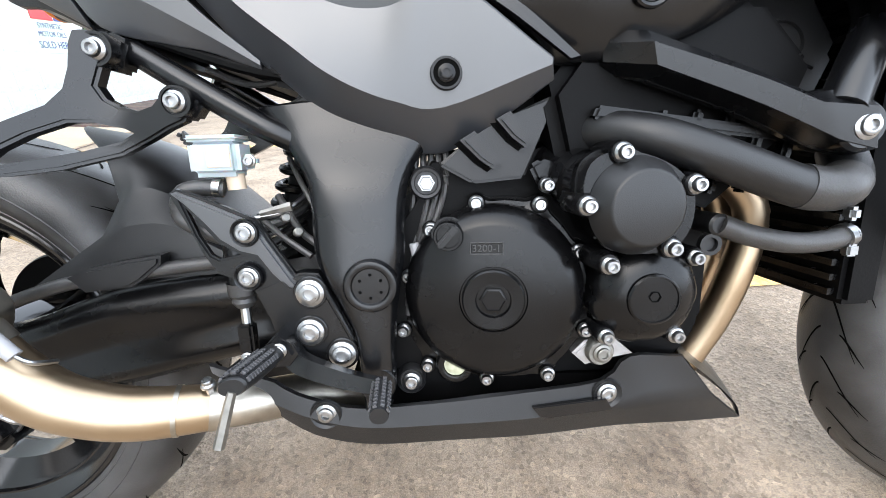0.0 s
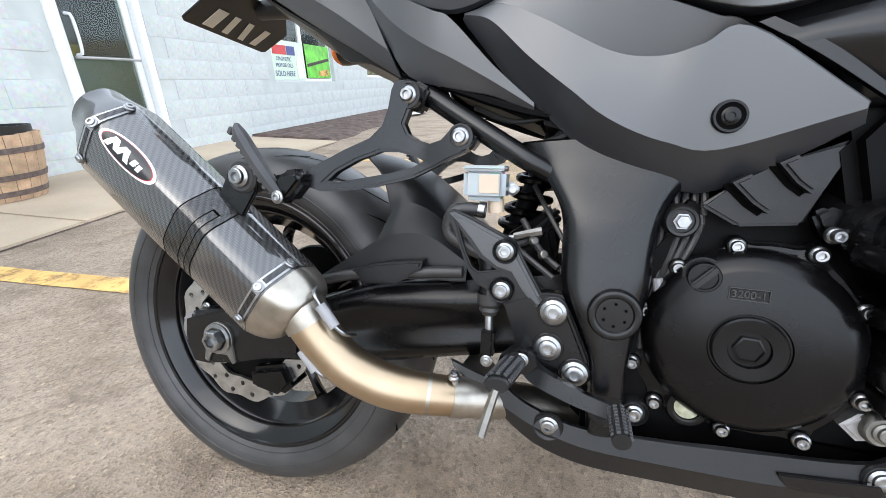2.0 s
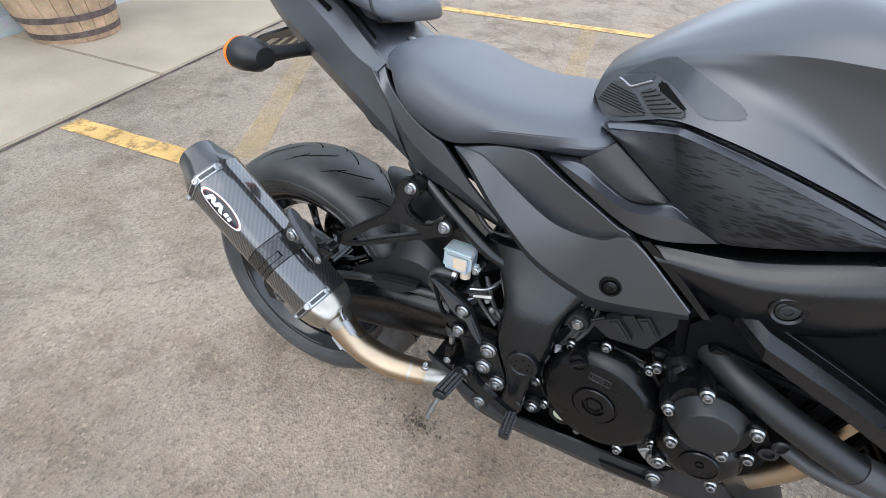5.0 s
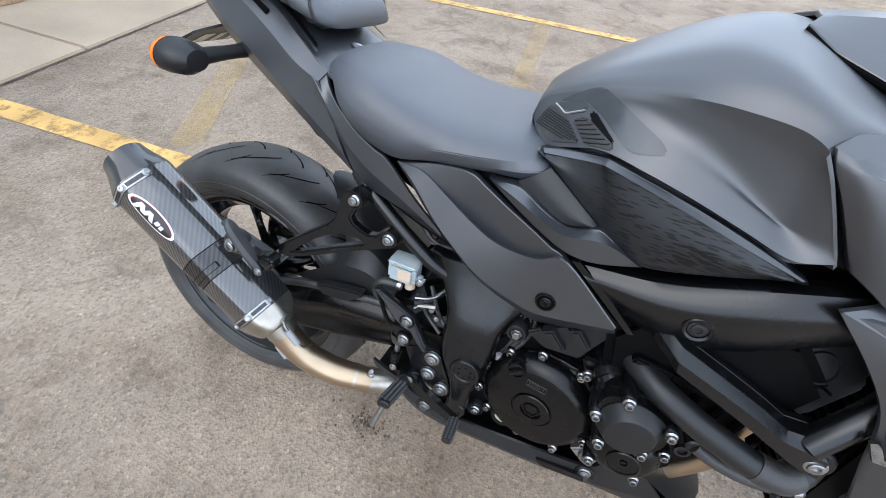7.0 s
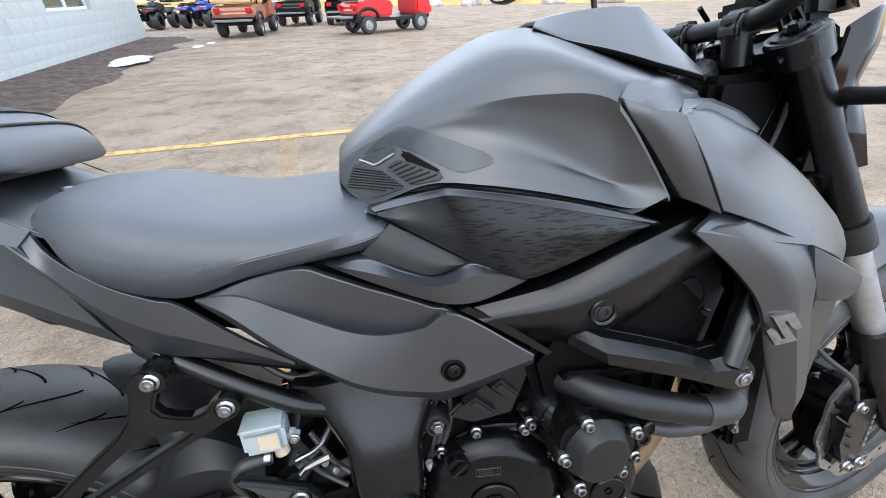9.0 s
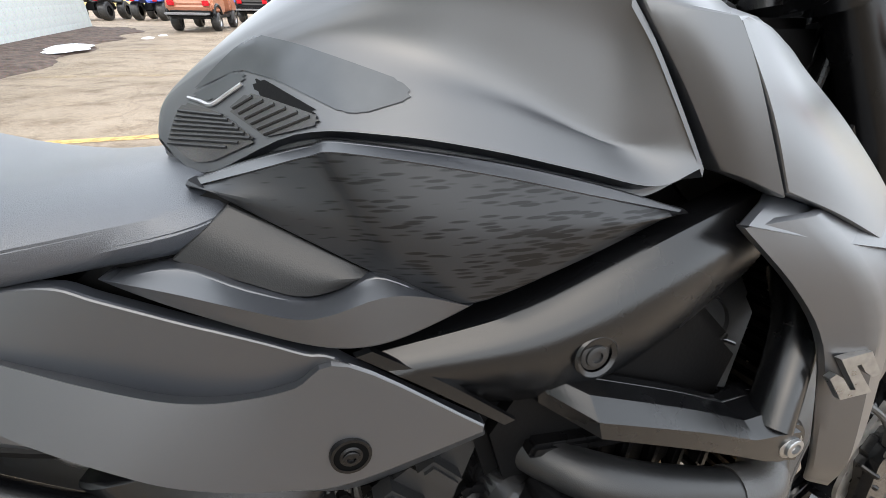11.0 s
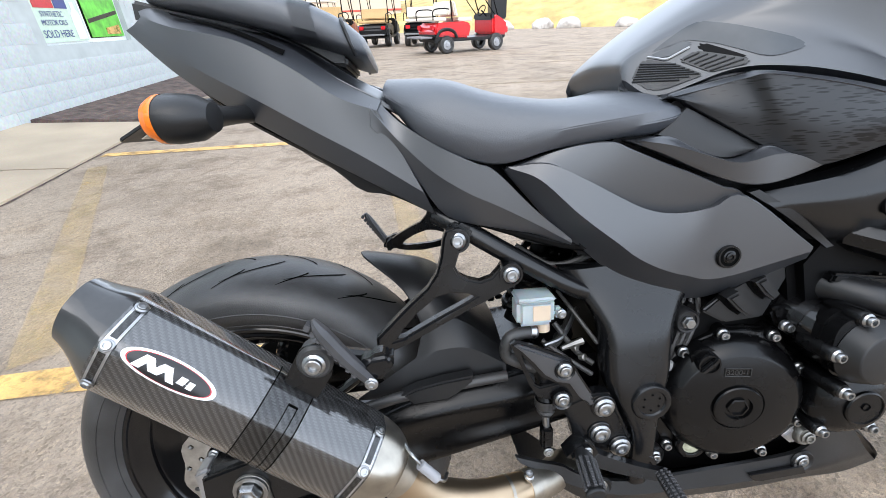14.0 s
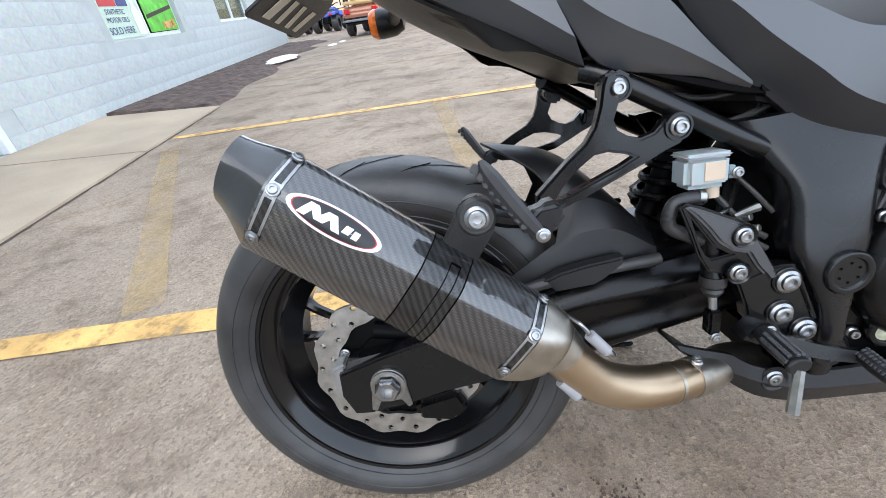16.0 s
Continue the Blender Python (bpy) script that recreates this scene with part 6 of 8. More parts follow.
TD_R = TP_T + [(0.25, -0.10, 0.775)]
TD_S = [(x, y * 0.72, z + (0.002 if x < 0.1 else 0.012)) for x, y, z in TD_R]
TD_C = [(x, 0, z + (0.004 if x < 0.1 else 0.014)) for x, y, z in TD_R]
part("tail_deck", shell(loft_grid([TD_R, TD_S, TD_C, flip(TD_S), flip(TD_R)], 5, 4, (1, 3)), 0.006, (0, 0, -1), 0.001), M_PAINT, moto, angle=20)
# tail grooves: thin near-black strips painted with the shade of a groove
both("tail_groove_shade", [[(-0.012, -0.0875, 0.9), (0.06, -0.0985, 0.878), (0.115, -0.1065, 0.853)], [(-0.008, -0.0905, 0.897), (0.062, -0.1025, 0.873), (0.113, -0.111, 0.8475)]], M_RECESS_SHADE, n=16, m=2, thick=0.002, lip=0.0005)
both("tail_groove_shade", [[(0.0, -0.070, 0.912), (0.07, -0.080, 0.888), (0.13, -0.087, 0.862), (0.19, -0.100, 0.823)], [(0.003, -0.074, 0.9095), (0.072, -0.0845, 0.8845), (0.132, -0.092, 0.858), (0.192, -0.105, 0.819)]], M_RECESS_SHADE, n=18, m=2, thick=0.002, lip=0.0005)
both("tail_ridge", [[(0.005, -0.078, 0.9085), (0.074, -0.089, 0.8835), (0.134, -0.0965, 0.856), (0.194, -0.109, 0.817)], [(0.008, -0.0815, 0.9065), (0.076, -0.0925, 0.8815), (0.136, -0.0995, 0.854), (0.196, -0.1115, 0.815)]], M_PAINT, n=18, m=2, thick=0.005, lip=0.001)
part("tail_tray", panel([[(-0.06, -0.07, 0.885), (0.023, -0.083, 0.80), (0.134, -0.095, 0.73), (0.30, -0.12, 0.645)], [(-0.06, 0, 0.88), (0.023, 0, 0.79), (0.134, 0, 0.715), (0.30, 0, 0.64)], [(-0.06, 0.07, 0.885), (0.023, 0.083, 0.80), (0.134, 0.095, 0.73), (0.30, 0.12, 0.645)]], n=16, m=4, inward=(0, 0, 1)), M_PLASTIC, moto)
def pad_ring(x, w, zb, zt, lean, n=28):
    """A section across the pillion pad: flat below, crowned above."""
    out = []
    for k in range(n):
        a = 2 * math.pi * k / n
        c, d = math.cos(a), math.sin(a)
        y = w * math.copysign(abs(c) ** 0.55, c)
        h = math.copysign(abs(d) ** (0.75 if d > 0 else 0.4), d)
        z = (zb + zt) / 2 + (zt - zb) / 2 * h
        out.append(np.array((x - lean * h, y, z)))
    return out


def pad_body(sections):
    bm = bmesh.new()
    rings = [[bm.verts.new(p) for p in pad_ring(*q)] for q in sections]
    for a, b in zip(rings, rings[1:]):
        for k in range(len(a)):
            bm.faces.new((a[k], a[(k + 1) % len(a)], b[(k + 1) % len(a)], b[k]))
    bm.faces.new(rings[0])
    bm.faces.new(rings[-1][::-1])
    return bm


pill = part("pillion_seat", pad_body([(-0.050, 0.055, 0.918, 0.938, 0.0), (-0.044, 0.072, 0.914, 0.945, 0.002), (-0.025, 0.086, 0.907, 0.946, 0.004), (0.03, 0.104, 0.893, 0.938, 0.004), (0.11, 0.115, 0.869, 0.918, 0.004), (0.15, 0.117, 0.857, 0.906, 0.004), (0.176, 0.112, 0.847, 0.896, 0.008), (0.190, 0.105, 0.842, 0.888, 0.008), (0.200, 0.095, 0.842, 0.879, 0.007), (0.205, 0.08, 0.846, 0.872, 0.004)]), M_SEAT, moto, "black vinyl pillion seat pad", angle=60)
ring = pad_ring(0.186, 0.1085, 0.8425, 0.8915, 0.008)
part("piping", sweep([ring[k % 28] for k in range(-3, 18)], 0.0022, 60, 8), M_PLASTIC, pill)
sb = bmesh.new()
edges = [[sb.verts.new(pad_ring(x, w + 0.002, zb, zt + 0.002, 0.004)[k % 28]) for k in range(-4, 19)] for x, w, zb, zt in ((0.128, 0.116, 0.8635, 0.9125), (0.152, 0.1168, 0.8565, 0.9055))]
for k in range(22):
    sb.faces.new((edges[0][k], edges[0][k + 1], edges[1][k + 1], edges[1][k]))
bmesh.ops.solidify(sb, geom=sb.faces[:], thickness=0.0015)
part("strap", sb, M_SEAT, pill)
part("pillion_base", prism([(-0.06, 0.895), (0.05, 0.87), (0.15, 0.843), (0.18, 0.836), (0.18, 0.85), (0.05, 0.89), (-0.06, 0.92)], -0.07, 0.07, 0.004), M_PLASTIC, moto)
part("seat_lock", lathe([(0.017, -0.004), (0.017, 0.004), (0.0155, 0.005), (0.013, 0.002), (0, 0.002)], 28, (0.208, -0.014, 0.810), (0.35, 0, 0.93)), M_PLASTIC, moto)
part("lock_face", lathe([(0.0125, 0.0), (0.012, 0.006), (0.009, 0.0066), (0.008, 0.005), (0, 0.005)], 24, (0.208, -0.014, 0.810), (0.35, 0, 0.93)), M_ALU, moto)
part("battery_box", prism([(0.30, 0.66), (0.45, 0.60), (0.50, 0.72), (0.30, 0.78)], -0.09, 0.09, 0.01), M_DARK, moto)

# rear indicators, tail lamp, plate holder
for s in (-1, 1):
    ind = part("rear_indicator", skew(lathe([(0, -0.032), (0.014, -0.030), (0.022, -0.015), (0.024, 0.008), (0.0225, 0.018)], 32, (0, 0, 0), (-1, 0, 0)), lambda c, s=s: Vector((0.03 + c.x, s * 0.19 + c.y * 1.35, 0.782 + c.z))), M_PLASTIC, moto, "black rear indicator with an amber lens")
    part("amber_lens", skew(lathe([(0.0235, 0.014), (0.0235, 0.019), (0.019, 0.027), (0, 0.030)], 32, (0, 0, 0), (-1, 0, 0)), lambda c, s=s: Vector((0.03 + c.x, s * 0.19 + c.y * 1.35, 0.782 + c.z))), M_ORANGE, ind)
    part("stalk", sweep([(0.045, s * 0.17, 0.783), (0.055, s * 0.12, 0.786), (0.07, s * 0.07, 0.79)], [0.012, 0.010, 0.013], 10, 14), M_PLASTIC, ind)
ph = part("plate_holder", prism([(-0.125, -0.085), (-0.12, -0.092), (-0.065, -0.092), (-0.055, -0.08), (-0.03, -0.05), (-0.03, 0.05), (-0.055, 0.08), (-0.065, 0.092), (-0.12, 0.092), (-0.125, 0.085)], -0.002, 0.002, 0.001, axis="z"), M_PLASTIC, moto, "black plate holder showing a bare dealer insert")
ph.matrix_basis = pose(0.01, 0, 0.822, 0, -28, 0)
for a, b, w in (((-0.115, -0.05), (-0.075, -0.05), 0.02), ((-0.115, -0.015), (-0.075, -0.02), 0.012), ((-0.115, 0.02), (-0.075, 0.01), 0.012), ((-0.115, 0.05), (-0.075, 0.05), 0.014)):
    part("plain_bar", prism([(a[0], a[1] - w / 2), (b[0], b[1] - w / 2), (b[0], b[1] + w / 2), (a[0], a[1] + w / 2)], 0.0025, 0.0035, 0, axis="z"), M_CREAM, ph)
    part("plain_bar", prism([(a[0], a[1] - w / 2), (b[0], b[1] - w / 2), (b[0], b[1] + w / 2), (a[0], a[1] + w / 2)], -0.0035, -0.0025, 0, axis="z"), M_CREAM, ph)
part("plate_bracket", sweep([(-0.03, 0, 0.80), (0.03, 0, 0.80), (0.10, 0, 0.79)], [0.014, 0.018, 0.025], 10, 12), M_PLASTIC, moto)
part("tail_lamp", prism([(-0.075, 0.905), (-0.055, 0.88), (-0.02, 0.86), (0.0, 0.87), (-0.05, 0.91)], -0.05, 0.05, 0.006), M_TAIL, moto)


# ---- chassis: pivot plates, subframe, brackets ----
FP_L = [(0.428, -0.143, 0.577), (0.446, -0.149, 0.554), (0.462, -0.160, 0.531), (0.474, -0.170, 0.509), (0.479, -0.176, 0.488), (0.480, -0.180, 0.459), (0.482, -0.184, 0.434), (0.489, -0.187, 0.412), (0.502, -0.187, 0.384), (0.513, -0.187, 0.356), (0.516, -0.187, 0.319), (0.517, -0.182, 0.270)]
FP_R = [(0.640, -0.140, 0.592), (0.618, -0.149, 0.560), (0.592, -0.156, 0.535), (0.578, -0.164, 0.517), (0.570, -0.172, 0.495), (0.566, -0.178, 0.460), (0.564, -0.181, 0.434), (0.559, -0.182, 0.405), (0.555, -0.182, 0.373), (0.552, -0.182, 0.340), (0.551, -0.182, 0.305), (0.545, -0.178, 0.268)]
FP = lambda k, o: [tuple(np.array(a) * (1 - k) + np.array(b) * k + np.array((0, o, 0))) for a, b in zip(FP_L, FP_R)]
both("frame_pivot_plate", [FP_L, FP(0.07, -0.008), FP(0.25, -0.012), FP(0.55, -0.013), FP(0.86, -0.011), FP(0.95, -0.006), FP_R], M_FRAME, "broad satin black swingarm pivot plate of the frame", n=34, m=3, thick=0.03)
pc = part("pivot_cap", lathe([(0.0262, -0.004), (0.0262, 0.005), (0.0245, 0.0075), (0.0225, 0.0082), (0.0185, 0.0072), (0.0172, 0.0052), (0, 0.0052)], 48, (0.533, -0.1945, 0.407)), M_FRAME, moto, "round black pivot cap with six small holes")
for k in range(6):
    # pin holes are small discs coloured as black as their shade
    a = k * math.pi / 3 + 0.5
    part("pin_hole", lathe([(0.0016, 0), (0.0016, 0.0004), (0, 0.0004)], 8, (0.533 + 0.0115 * math.cos(a), -0.1998, 0.407 + 0.0115 * math.sin(a))), M_RECESS_SHADE, pc)
# outline of the forked bracket and of the gap between its arms, in x and z; it bends outwards towards the peg
BRACKET = [(0.2784, 0.6352), (0.2824, 0.6449), (0.2916, 0.6462), (0.3018, 0.6409), (0.304, 0.6288), (0.2973, 0.6128), (0.2922, 0.5983), (0.2969, 0.5871), (0.3086, 0.5797), (0.3223, 0.5757), (0.336, 0.58), (0.3465, 0.5911), (0.3585, 0.595), (0.3687, 0.5888), (0.3706, 0.5769), (0.3644, 0.5654), (0.3485, 0.5589), (0.3301, 0.5492), (0.3019, 0.5359), (0.259, 0.5241), (0.2277, 0.5195), (0.2102, 0.5191), (0.1965, 0.5245), (0.1963, 0.5404), (0.2094, 0.5502), (0.2332, 0.5666), (0.2565, 0.5803), (0.2686, 0.595), (0.2747, 0.6135)]
BRACKET_GAP = [(0.2676, 0.5657), (0.2845, 0.5661), (0.3069, 0.5604), (0.3152, 0.556), (0.3021, 0.5486), (0.2758, 0.5408), (0.2499, 0.535), (0.2268, 0.5301), (0.2172, 0.5314), (0.226, 0.5414), (0.2446, 0.5546)]
BEND_X, BEND_Y = (0.17, 0.19, 0.215, 0.24, 0.27, 0.30, 0.36), (-0.232, -0.22, -0.207, -0.189, -0.170, -0.157, -0.158)
for s in (-1, 1):
    part("subframe_rail", sweep([(0.275, s * 0.112, 0.652), (0.298, s * 0.126, 0.642), (0.36, s * 0.142, 0.604), (0.43, s * 0.151, 0.562), (0.462, s * 0.147, 0.545)], 0.0122, 24, 16), M_FRAME, moto, "black tubular rear subframe")
    part("cross_stay", sweep([(0.33, s * 0.136, 0.645), (0.43, s * 0.145, 0.612), (0.52, s * 0.15, 0.60)], 0.006, 10, 8), M_DARK, moto)
    f = (lambda p: p) if s < 0 else flip
    br = part("pillion_bracket", skew(plate(BRACKET, [BRACKET_GAP], -0.004, 0.010, 0.0028), lambda c, s=s: Vector((c.x, -s * (c.y + np.interp(c.x, BEND_X, BEND_Y)), c.z))), M_FRAME, moto, "cast black forked pillion footrest bracket", angle=30)
    part("rail_lug", prism([(0.284, 0.618), (0.306, 0.612), (0.318, 0.640), (0.300, 0.650), (0.284, 0.642)], s * 0.150, s * 0.122, 0.004), M_FRAME, br)
    part("rail_lug", prism([(0.348, 0.573), (0.368, 0.566), (0.388, 0.592), (0.374, 0.604), (0.352, 0.594)], s * 0.154, s * 0.130, 0.004), M_FRAME, br)
    part("upper_boss", lathe([(0.013, -0.018), (0.0155, 0.006), (0.0150, 0.0125), (0.0125, 0.0125), (0.012, 0.011), (0, 0.011)], 32, f([(0.296, -0.150, 0.630)])[0], (0, s, 0)), M_FRAME, br)
    part("lower_boss", lathe([(0.013, -0.018), (0.015, 0.002), (0.0145, 0.0085), (0.0122, 0.0085), (0.0118, 0.007), (0, 0.007)], 32, f([(0.360, -0.156, 0.583)])[0], (0, s, 0)), M_FRAME, br)
    bolt(f([(0.296, -0.160, 0.63)])[0], 0.0088, 0.009, br, axis=(0, s, 0))
    bolt(f([(0.360, -0.163, 0.583)])[0], 0.0088, 0.009, br, axis=(0, s, 0))
    part("clevis", prism([(0.176, 0.508), (0.197, 0.506), (0.220, 0.531), (0.212, 0.544), (0.19, 0.541), (0.176, 0.529)], s * 0.258, s * 0.229, 0.007, seg=3), M_FRAME, br)
    peg = part("pillion_peg", sweep(f([(0.19, -0.252, 0.512), (0.17, -0.256, 0.54), (0.148, -0.258, 0.575), (0.142, -0.257, 0.588)]), [0.011, 0.0135, 0.0125, 0.004], 16, 8, flat=0.6), M_GRIP, br, "folded rubber pillion peg with a toothed edge")
    for k in range(9):
        u = k / 8
        part("tooth", block(-0.003, 0.003, -0.006, 0.006, -0.004, 0.004, 0.001), M_GRIP, peg).matrix_basis = Matrix.Translation((0.186 - 0.04 * u - 0.01, s * 0.256, 0.525 + 0.056 * u)) @ pose(0, 0, 0, 0, 35, 0)
    bolt(f([(0.192, -0.262, 0.514)])[0], 0.006, 0.004, br, axis=(0, s, 0))

# heel guard and footrest plate
for s in (-1,):
    rest = part("footrest_plate", plate([(0.420, 0.405), (0.442, 0.414), (0.466, 0.4205), (0.482, 0.4195), (0.490, 0.405), (0.513, 0.354), (0.5155, 0.336), (0.508, 0.3205), (0.493, 0.3185), (0.478, 0.325), (0.462, 0.338), (0.448, 0.343), (0.436, 0.357), (0.432, 0.375)], [], -0.190, -0.172, 0.0025), M_FRAME, moto, "black cast footrest plate")
    part("stiffening_rib", sweep([(0.488, -0.1905, 0.402), (0.500, -0.1905, 0.375), (0.511, -0.1905, 0.350)], 0.0028, 8, 8), M_FRAME, rest)
    guard = part("heel_guard", plate([(0.353, 0.500), (0.360, 0.504), (0.380, 0.497), (0.430, 0.473), (0.440, 0.453), (0.459, 0.421), (0.470, 0.405), (0.456, 0.398), (0.441, 0.402), (0.417, 0.411), (0.388, 0.422), (0.377, 0.441), (0.364, 0.475)], [[(0.366, 0.487), (0.380, 0.468), (0.392, 0.452), (0.411, 0.440), (0.391, 0.4365), (0.384, 0.441), (0.375, 0.459)]], -0.188, -0.181, 0.002), M_FRAME, moto, "angular black heel guard with an open slot")
    part("raised_face", plate([(0.357, 0.500), (0.362, 0.5015), (0.380, 0.494), (0.428, 0.471), (0.438, 0.452), (0.456, 0.421), (0.4645, 0.4075), (0.455, 0.404), (0.440, 0.421), (0.428, 0.440), (0.412, 0.4445), (0.396, 0.456), (0.383, 0.473), (0.368, 0.490)], [], -0.193, -0.187, 0.003), M_PAINT, guard)
    for x, z in ((0.420, 0.462), (0.418, 0.419)):
        part("well", lathe([(0.0095, 0.0), (0.0125, 0.0025), (0.0135, 0.0)], 28, (x, -0.1935, z)), M_FRAME, guard)
        bolt((x, -0.192, z), 0.0085, 0.007, guard)
    for x, z in ((0.474, 0.401), (0.471, 0.361), (0.500, 0.336)):
        part("bolt_seat", lathe([(0.0165, 0.0), (0.0165, 0.002), (0.0155, 0.003), (0, 0.003)], 32, (x, -0.1895, z)), M_FRAME, rest)
        bolt((x, -0.192, z), 0.0118, 0.0075, rest, label="large zinc-plated flange bolt")
    # rider peg with its rubber and feeler rod
    pm = part("peg_mount", plate([(0.420, 0.343), (0.432, 0.356), (0.444, 0.366), (0.456, 0.357), (0.462, 0.346), (0.452, 0.334), (0.438, 0.334)], [], -0.213, -0.186, 0.004), M_FRAME, moto)
    bolt((0.4455, -0.2125, 0.352), 0.0065, 0.004, pm)
    PEG = [(0.4415, -0.205, 0.350), (0.438, -0.225, 0.3505), (0.434, -0.250, 0.3515), (0.430, -0.272, 0.353)]
    pg = part("rider_peg", sweep(PEG, [0.010, 0.0118, 0.0116, 0.011], 14, 16, flat=0.8), M_PLASTIC, moto, "black rubber rider footpeg with a chequered tread")
    for k in range(12):
        u = (k + 0.5) / 12
        c = np.array(PEG[1]) * (1 - u) + np.array(PEG[3]) * u
        for q in range(5):
            a = radians(22 + 34 * q)
            part("stud", block(-0.0021, 0.0021, -0.0017, 0.0017, -0.0014, 0.0014, 0.0004, 1), M_GRIP, pg).matrix_basis = Matrix.Translation((c[0] + 0.0119 * math.cos(a), c[1] + (0.0012 if q % 2 else -0.0012), c[2] + 0.0098 * math.sin(a))) @ pose(0, 0, 0, 0, 90 - math.degrees(a), 0)
    part("peg_end", skew(lathe([(0.011, -0.002), (0.0135, 0.001), (0.0135, 0.003), (0.0115, 0.005), (0, 0.005)], 24, (0, 0, 0), (0, -1, 0)), lambda c: Vector((0.4295 + c.x * 0.9, -0.273 + c.y, 0.3525 + c.z * 0.62 + c.x * 0.1))), M_PLASTIC, pg)
    part("feeler_rod", sweep([(0.4295, -0.277, 0.349), (0.425, -0.282, 0.332), (0.419, -0.289, 0.308)], [0.0048, 0.0055, 0.0058], 6, 6, flat=0.75), M_WASHER, pg, "bare grey metal feeler rod")
    # brake pedal
    pedal = part("brake_pedal", sweep([(0.452, -0.196, 0.352), (0.456, -0.200, 0.338), (0.470, -0.206, 0.331), (0.500, -0.213, 0.322), (0.526, -0.219, 0.317), (0.543, -0.224, 0.3155)], [0.0085, 0.0105, 0.0105, 0.0095, 0.0085, 0.0085], 28, 4, flat=1.2, off=0.785), M_FRAME, moto, "black cast rear brake pedal")
    part("pivot_disc", lathe([(0.019, -0.02), (0.019, 0.0), (0.0175, 0.002), (0.012, 0.002), (0.011, 0.0), (0, 0.0)], 32, (0.533, -0.195, 0.302)), M_FRAME, pedal)
    TOE = [(0.541, -0.224, 0.317), (0.541, -0.244, 0.314), (0.5414, -0.264, 0.311)]
    toe = part("toe_peg", sweep(TOE, [0.0085, 0.0092, 0.0085], 8, 12), M_PLASTIC, pedal)
    for k in range(9):
        u = (k + 0.5) / 9
        c = np.array(TOE[0]) * (1 - u) + np.array(TOE[2]) * u
        for q in range(4):
            a = radians(30 + 40 * q)
            part("stud", block(-0.0019, 0.0019, -0.0013, 0.0013, -0.0012, 0.0012, 0.0003, 1), M_GRIP, toe).matrix_basis = Matrix.Translation((c[0] + 0.0094 * math.cos(a), c[1] + (0.001 if q % 2 else -0.001), c[2] + 0.0094 * math.sin(a))) @ pose(0, 0, 0, 0, 90 - math.degrees(a), 0)
    # rear master cylinder, link and brake light switch
    mc = part("master_cylinder", sweep([(0.398, -0.168, 0.455), (0.402, -0.17, 0.42), (0.403, -0.172, 0.405)], [0.012, 0.012, 0.014], 8, 20), M_ENGINE, moto)
    part("rubber_boot", lathe([(0.0145, 0.0), (0.0145, 0.012), (0.011, 0.016), (0.012, 0.02), (0.008, 0.026)], 20, (0.403, -0.173, 0.41), (0, 0, -1)), M_RUBBER, mc)
    part("push_rod", sweep([(0.403, -0.174, 0.385), (0.404, -0.176, 0.365)], 0.005, 4, 10), M_STEEL, mc)
    part("clevis", block(0.396, 0.411, -0.185, -0.168, 0.335, 0.368, 0.003), M_ENGINE, mc)
    bolt((0.404, -0.186, 0.333), 0.006, 0.004, mc)
# reservoir with hose
res = part("brake_reservoir", block(0.366, 0.414, -0.172, -0.135, 0.513, 0.549, 0.006, 3), M_MILKY, moto, "milky plastic rear brake fluid reservoir")
part("reservoir_cap", block(0.3652, 0.4148, -0.1728, -0.1342, 0.546, 0.552, 0.0028, 3), M_MILKY, res)
part("label", block(0.385, 0.407, -0.1732, -0.1718, 0.522, 0.542, 0.0004), M_FLUID, res, "plain label on the reservoir")
part("lug", block(0.412, 0.428, -0.168, -0.152, 0.520, 0.534, 0.005), M_MILKY, res)
bolt((0.4225, -0.168, 0.527), 0.0055, 0.005, res)
part("spout", sweep([(0.402, -0.155, 0.515), (0.403, -0.155, 0.500)], 0.009, 4, 14), M_FLUID, res)
part("reservoir_hose", sweep([(0.392, -0.16, 0.501), (0.372, -0.165, 0.503), (0.355, -0.168, 0.498), (0.352, -0.168, 0.475), (0.375, -0.168, 0.46), (0.395, -0.168, 0.452)], 0.008, 26, 12), M_RUBBER, moto)
part("hose_clip", sweep([(0.384, -0.161, 0.503), (0.391, -0.161, 0.502)], 0.0095, 4, 14), M_STEEL, moto)
# rear shock and inner hoses
shock = part("rear_shock", sweep([(0.46, 0.0, 0.60), (0.40, 0.0, 0.44)], 0.016, 6, 16), M_DARK, moto)
part("shock_spring", sweep([(0.458 - 0.05 * u + 0.028 * math.cos(u * 40), 0.028 * math.sin(u * 40), 0.595 - 0.14 * u) for u in [k / 90 for k in range(91)]], 0.006, 260, 8), M_ENGINE, shock, "black coil spring")
for k in range(4):
    part("hose", sweep([(0.47, -0.10 + 0.02 * k, 0.50 - 0.01 * k), (0.44, -0.13 + 0.01 * k, 0.475 - 0.008 * k), (0.41, -0.14, 0.468 - 0.012 * k)], (0.0055 if k % 2 else 0.0032) - 0.0003 * k, 18, 8), M_RUBBER if k % 2 else M_STEEL, moto)
part("light_switch", sweep([(0.455, -0.16, 0.482), (0.440, -0.162, 0.479), (0.425, -0.165, 0.476)], [0.005, 0.004, 0.003], 8, 6), M_WASHER, moto)
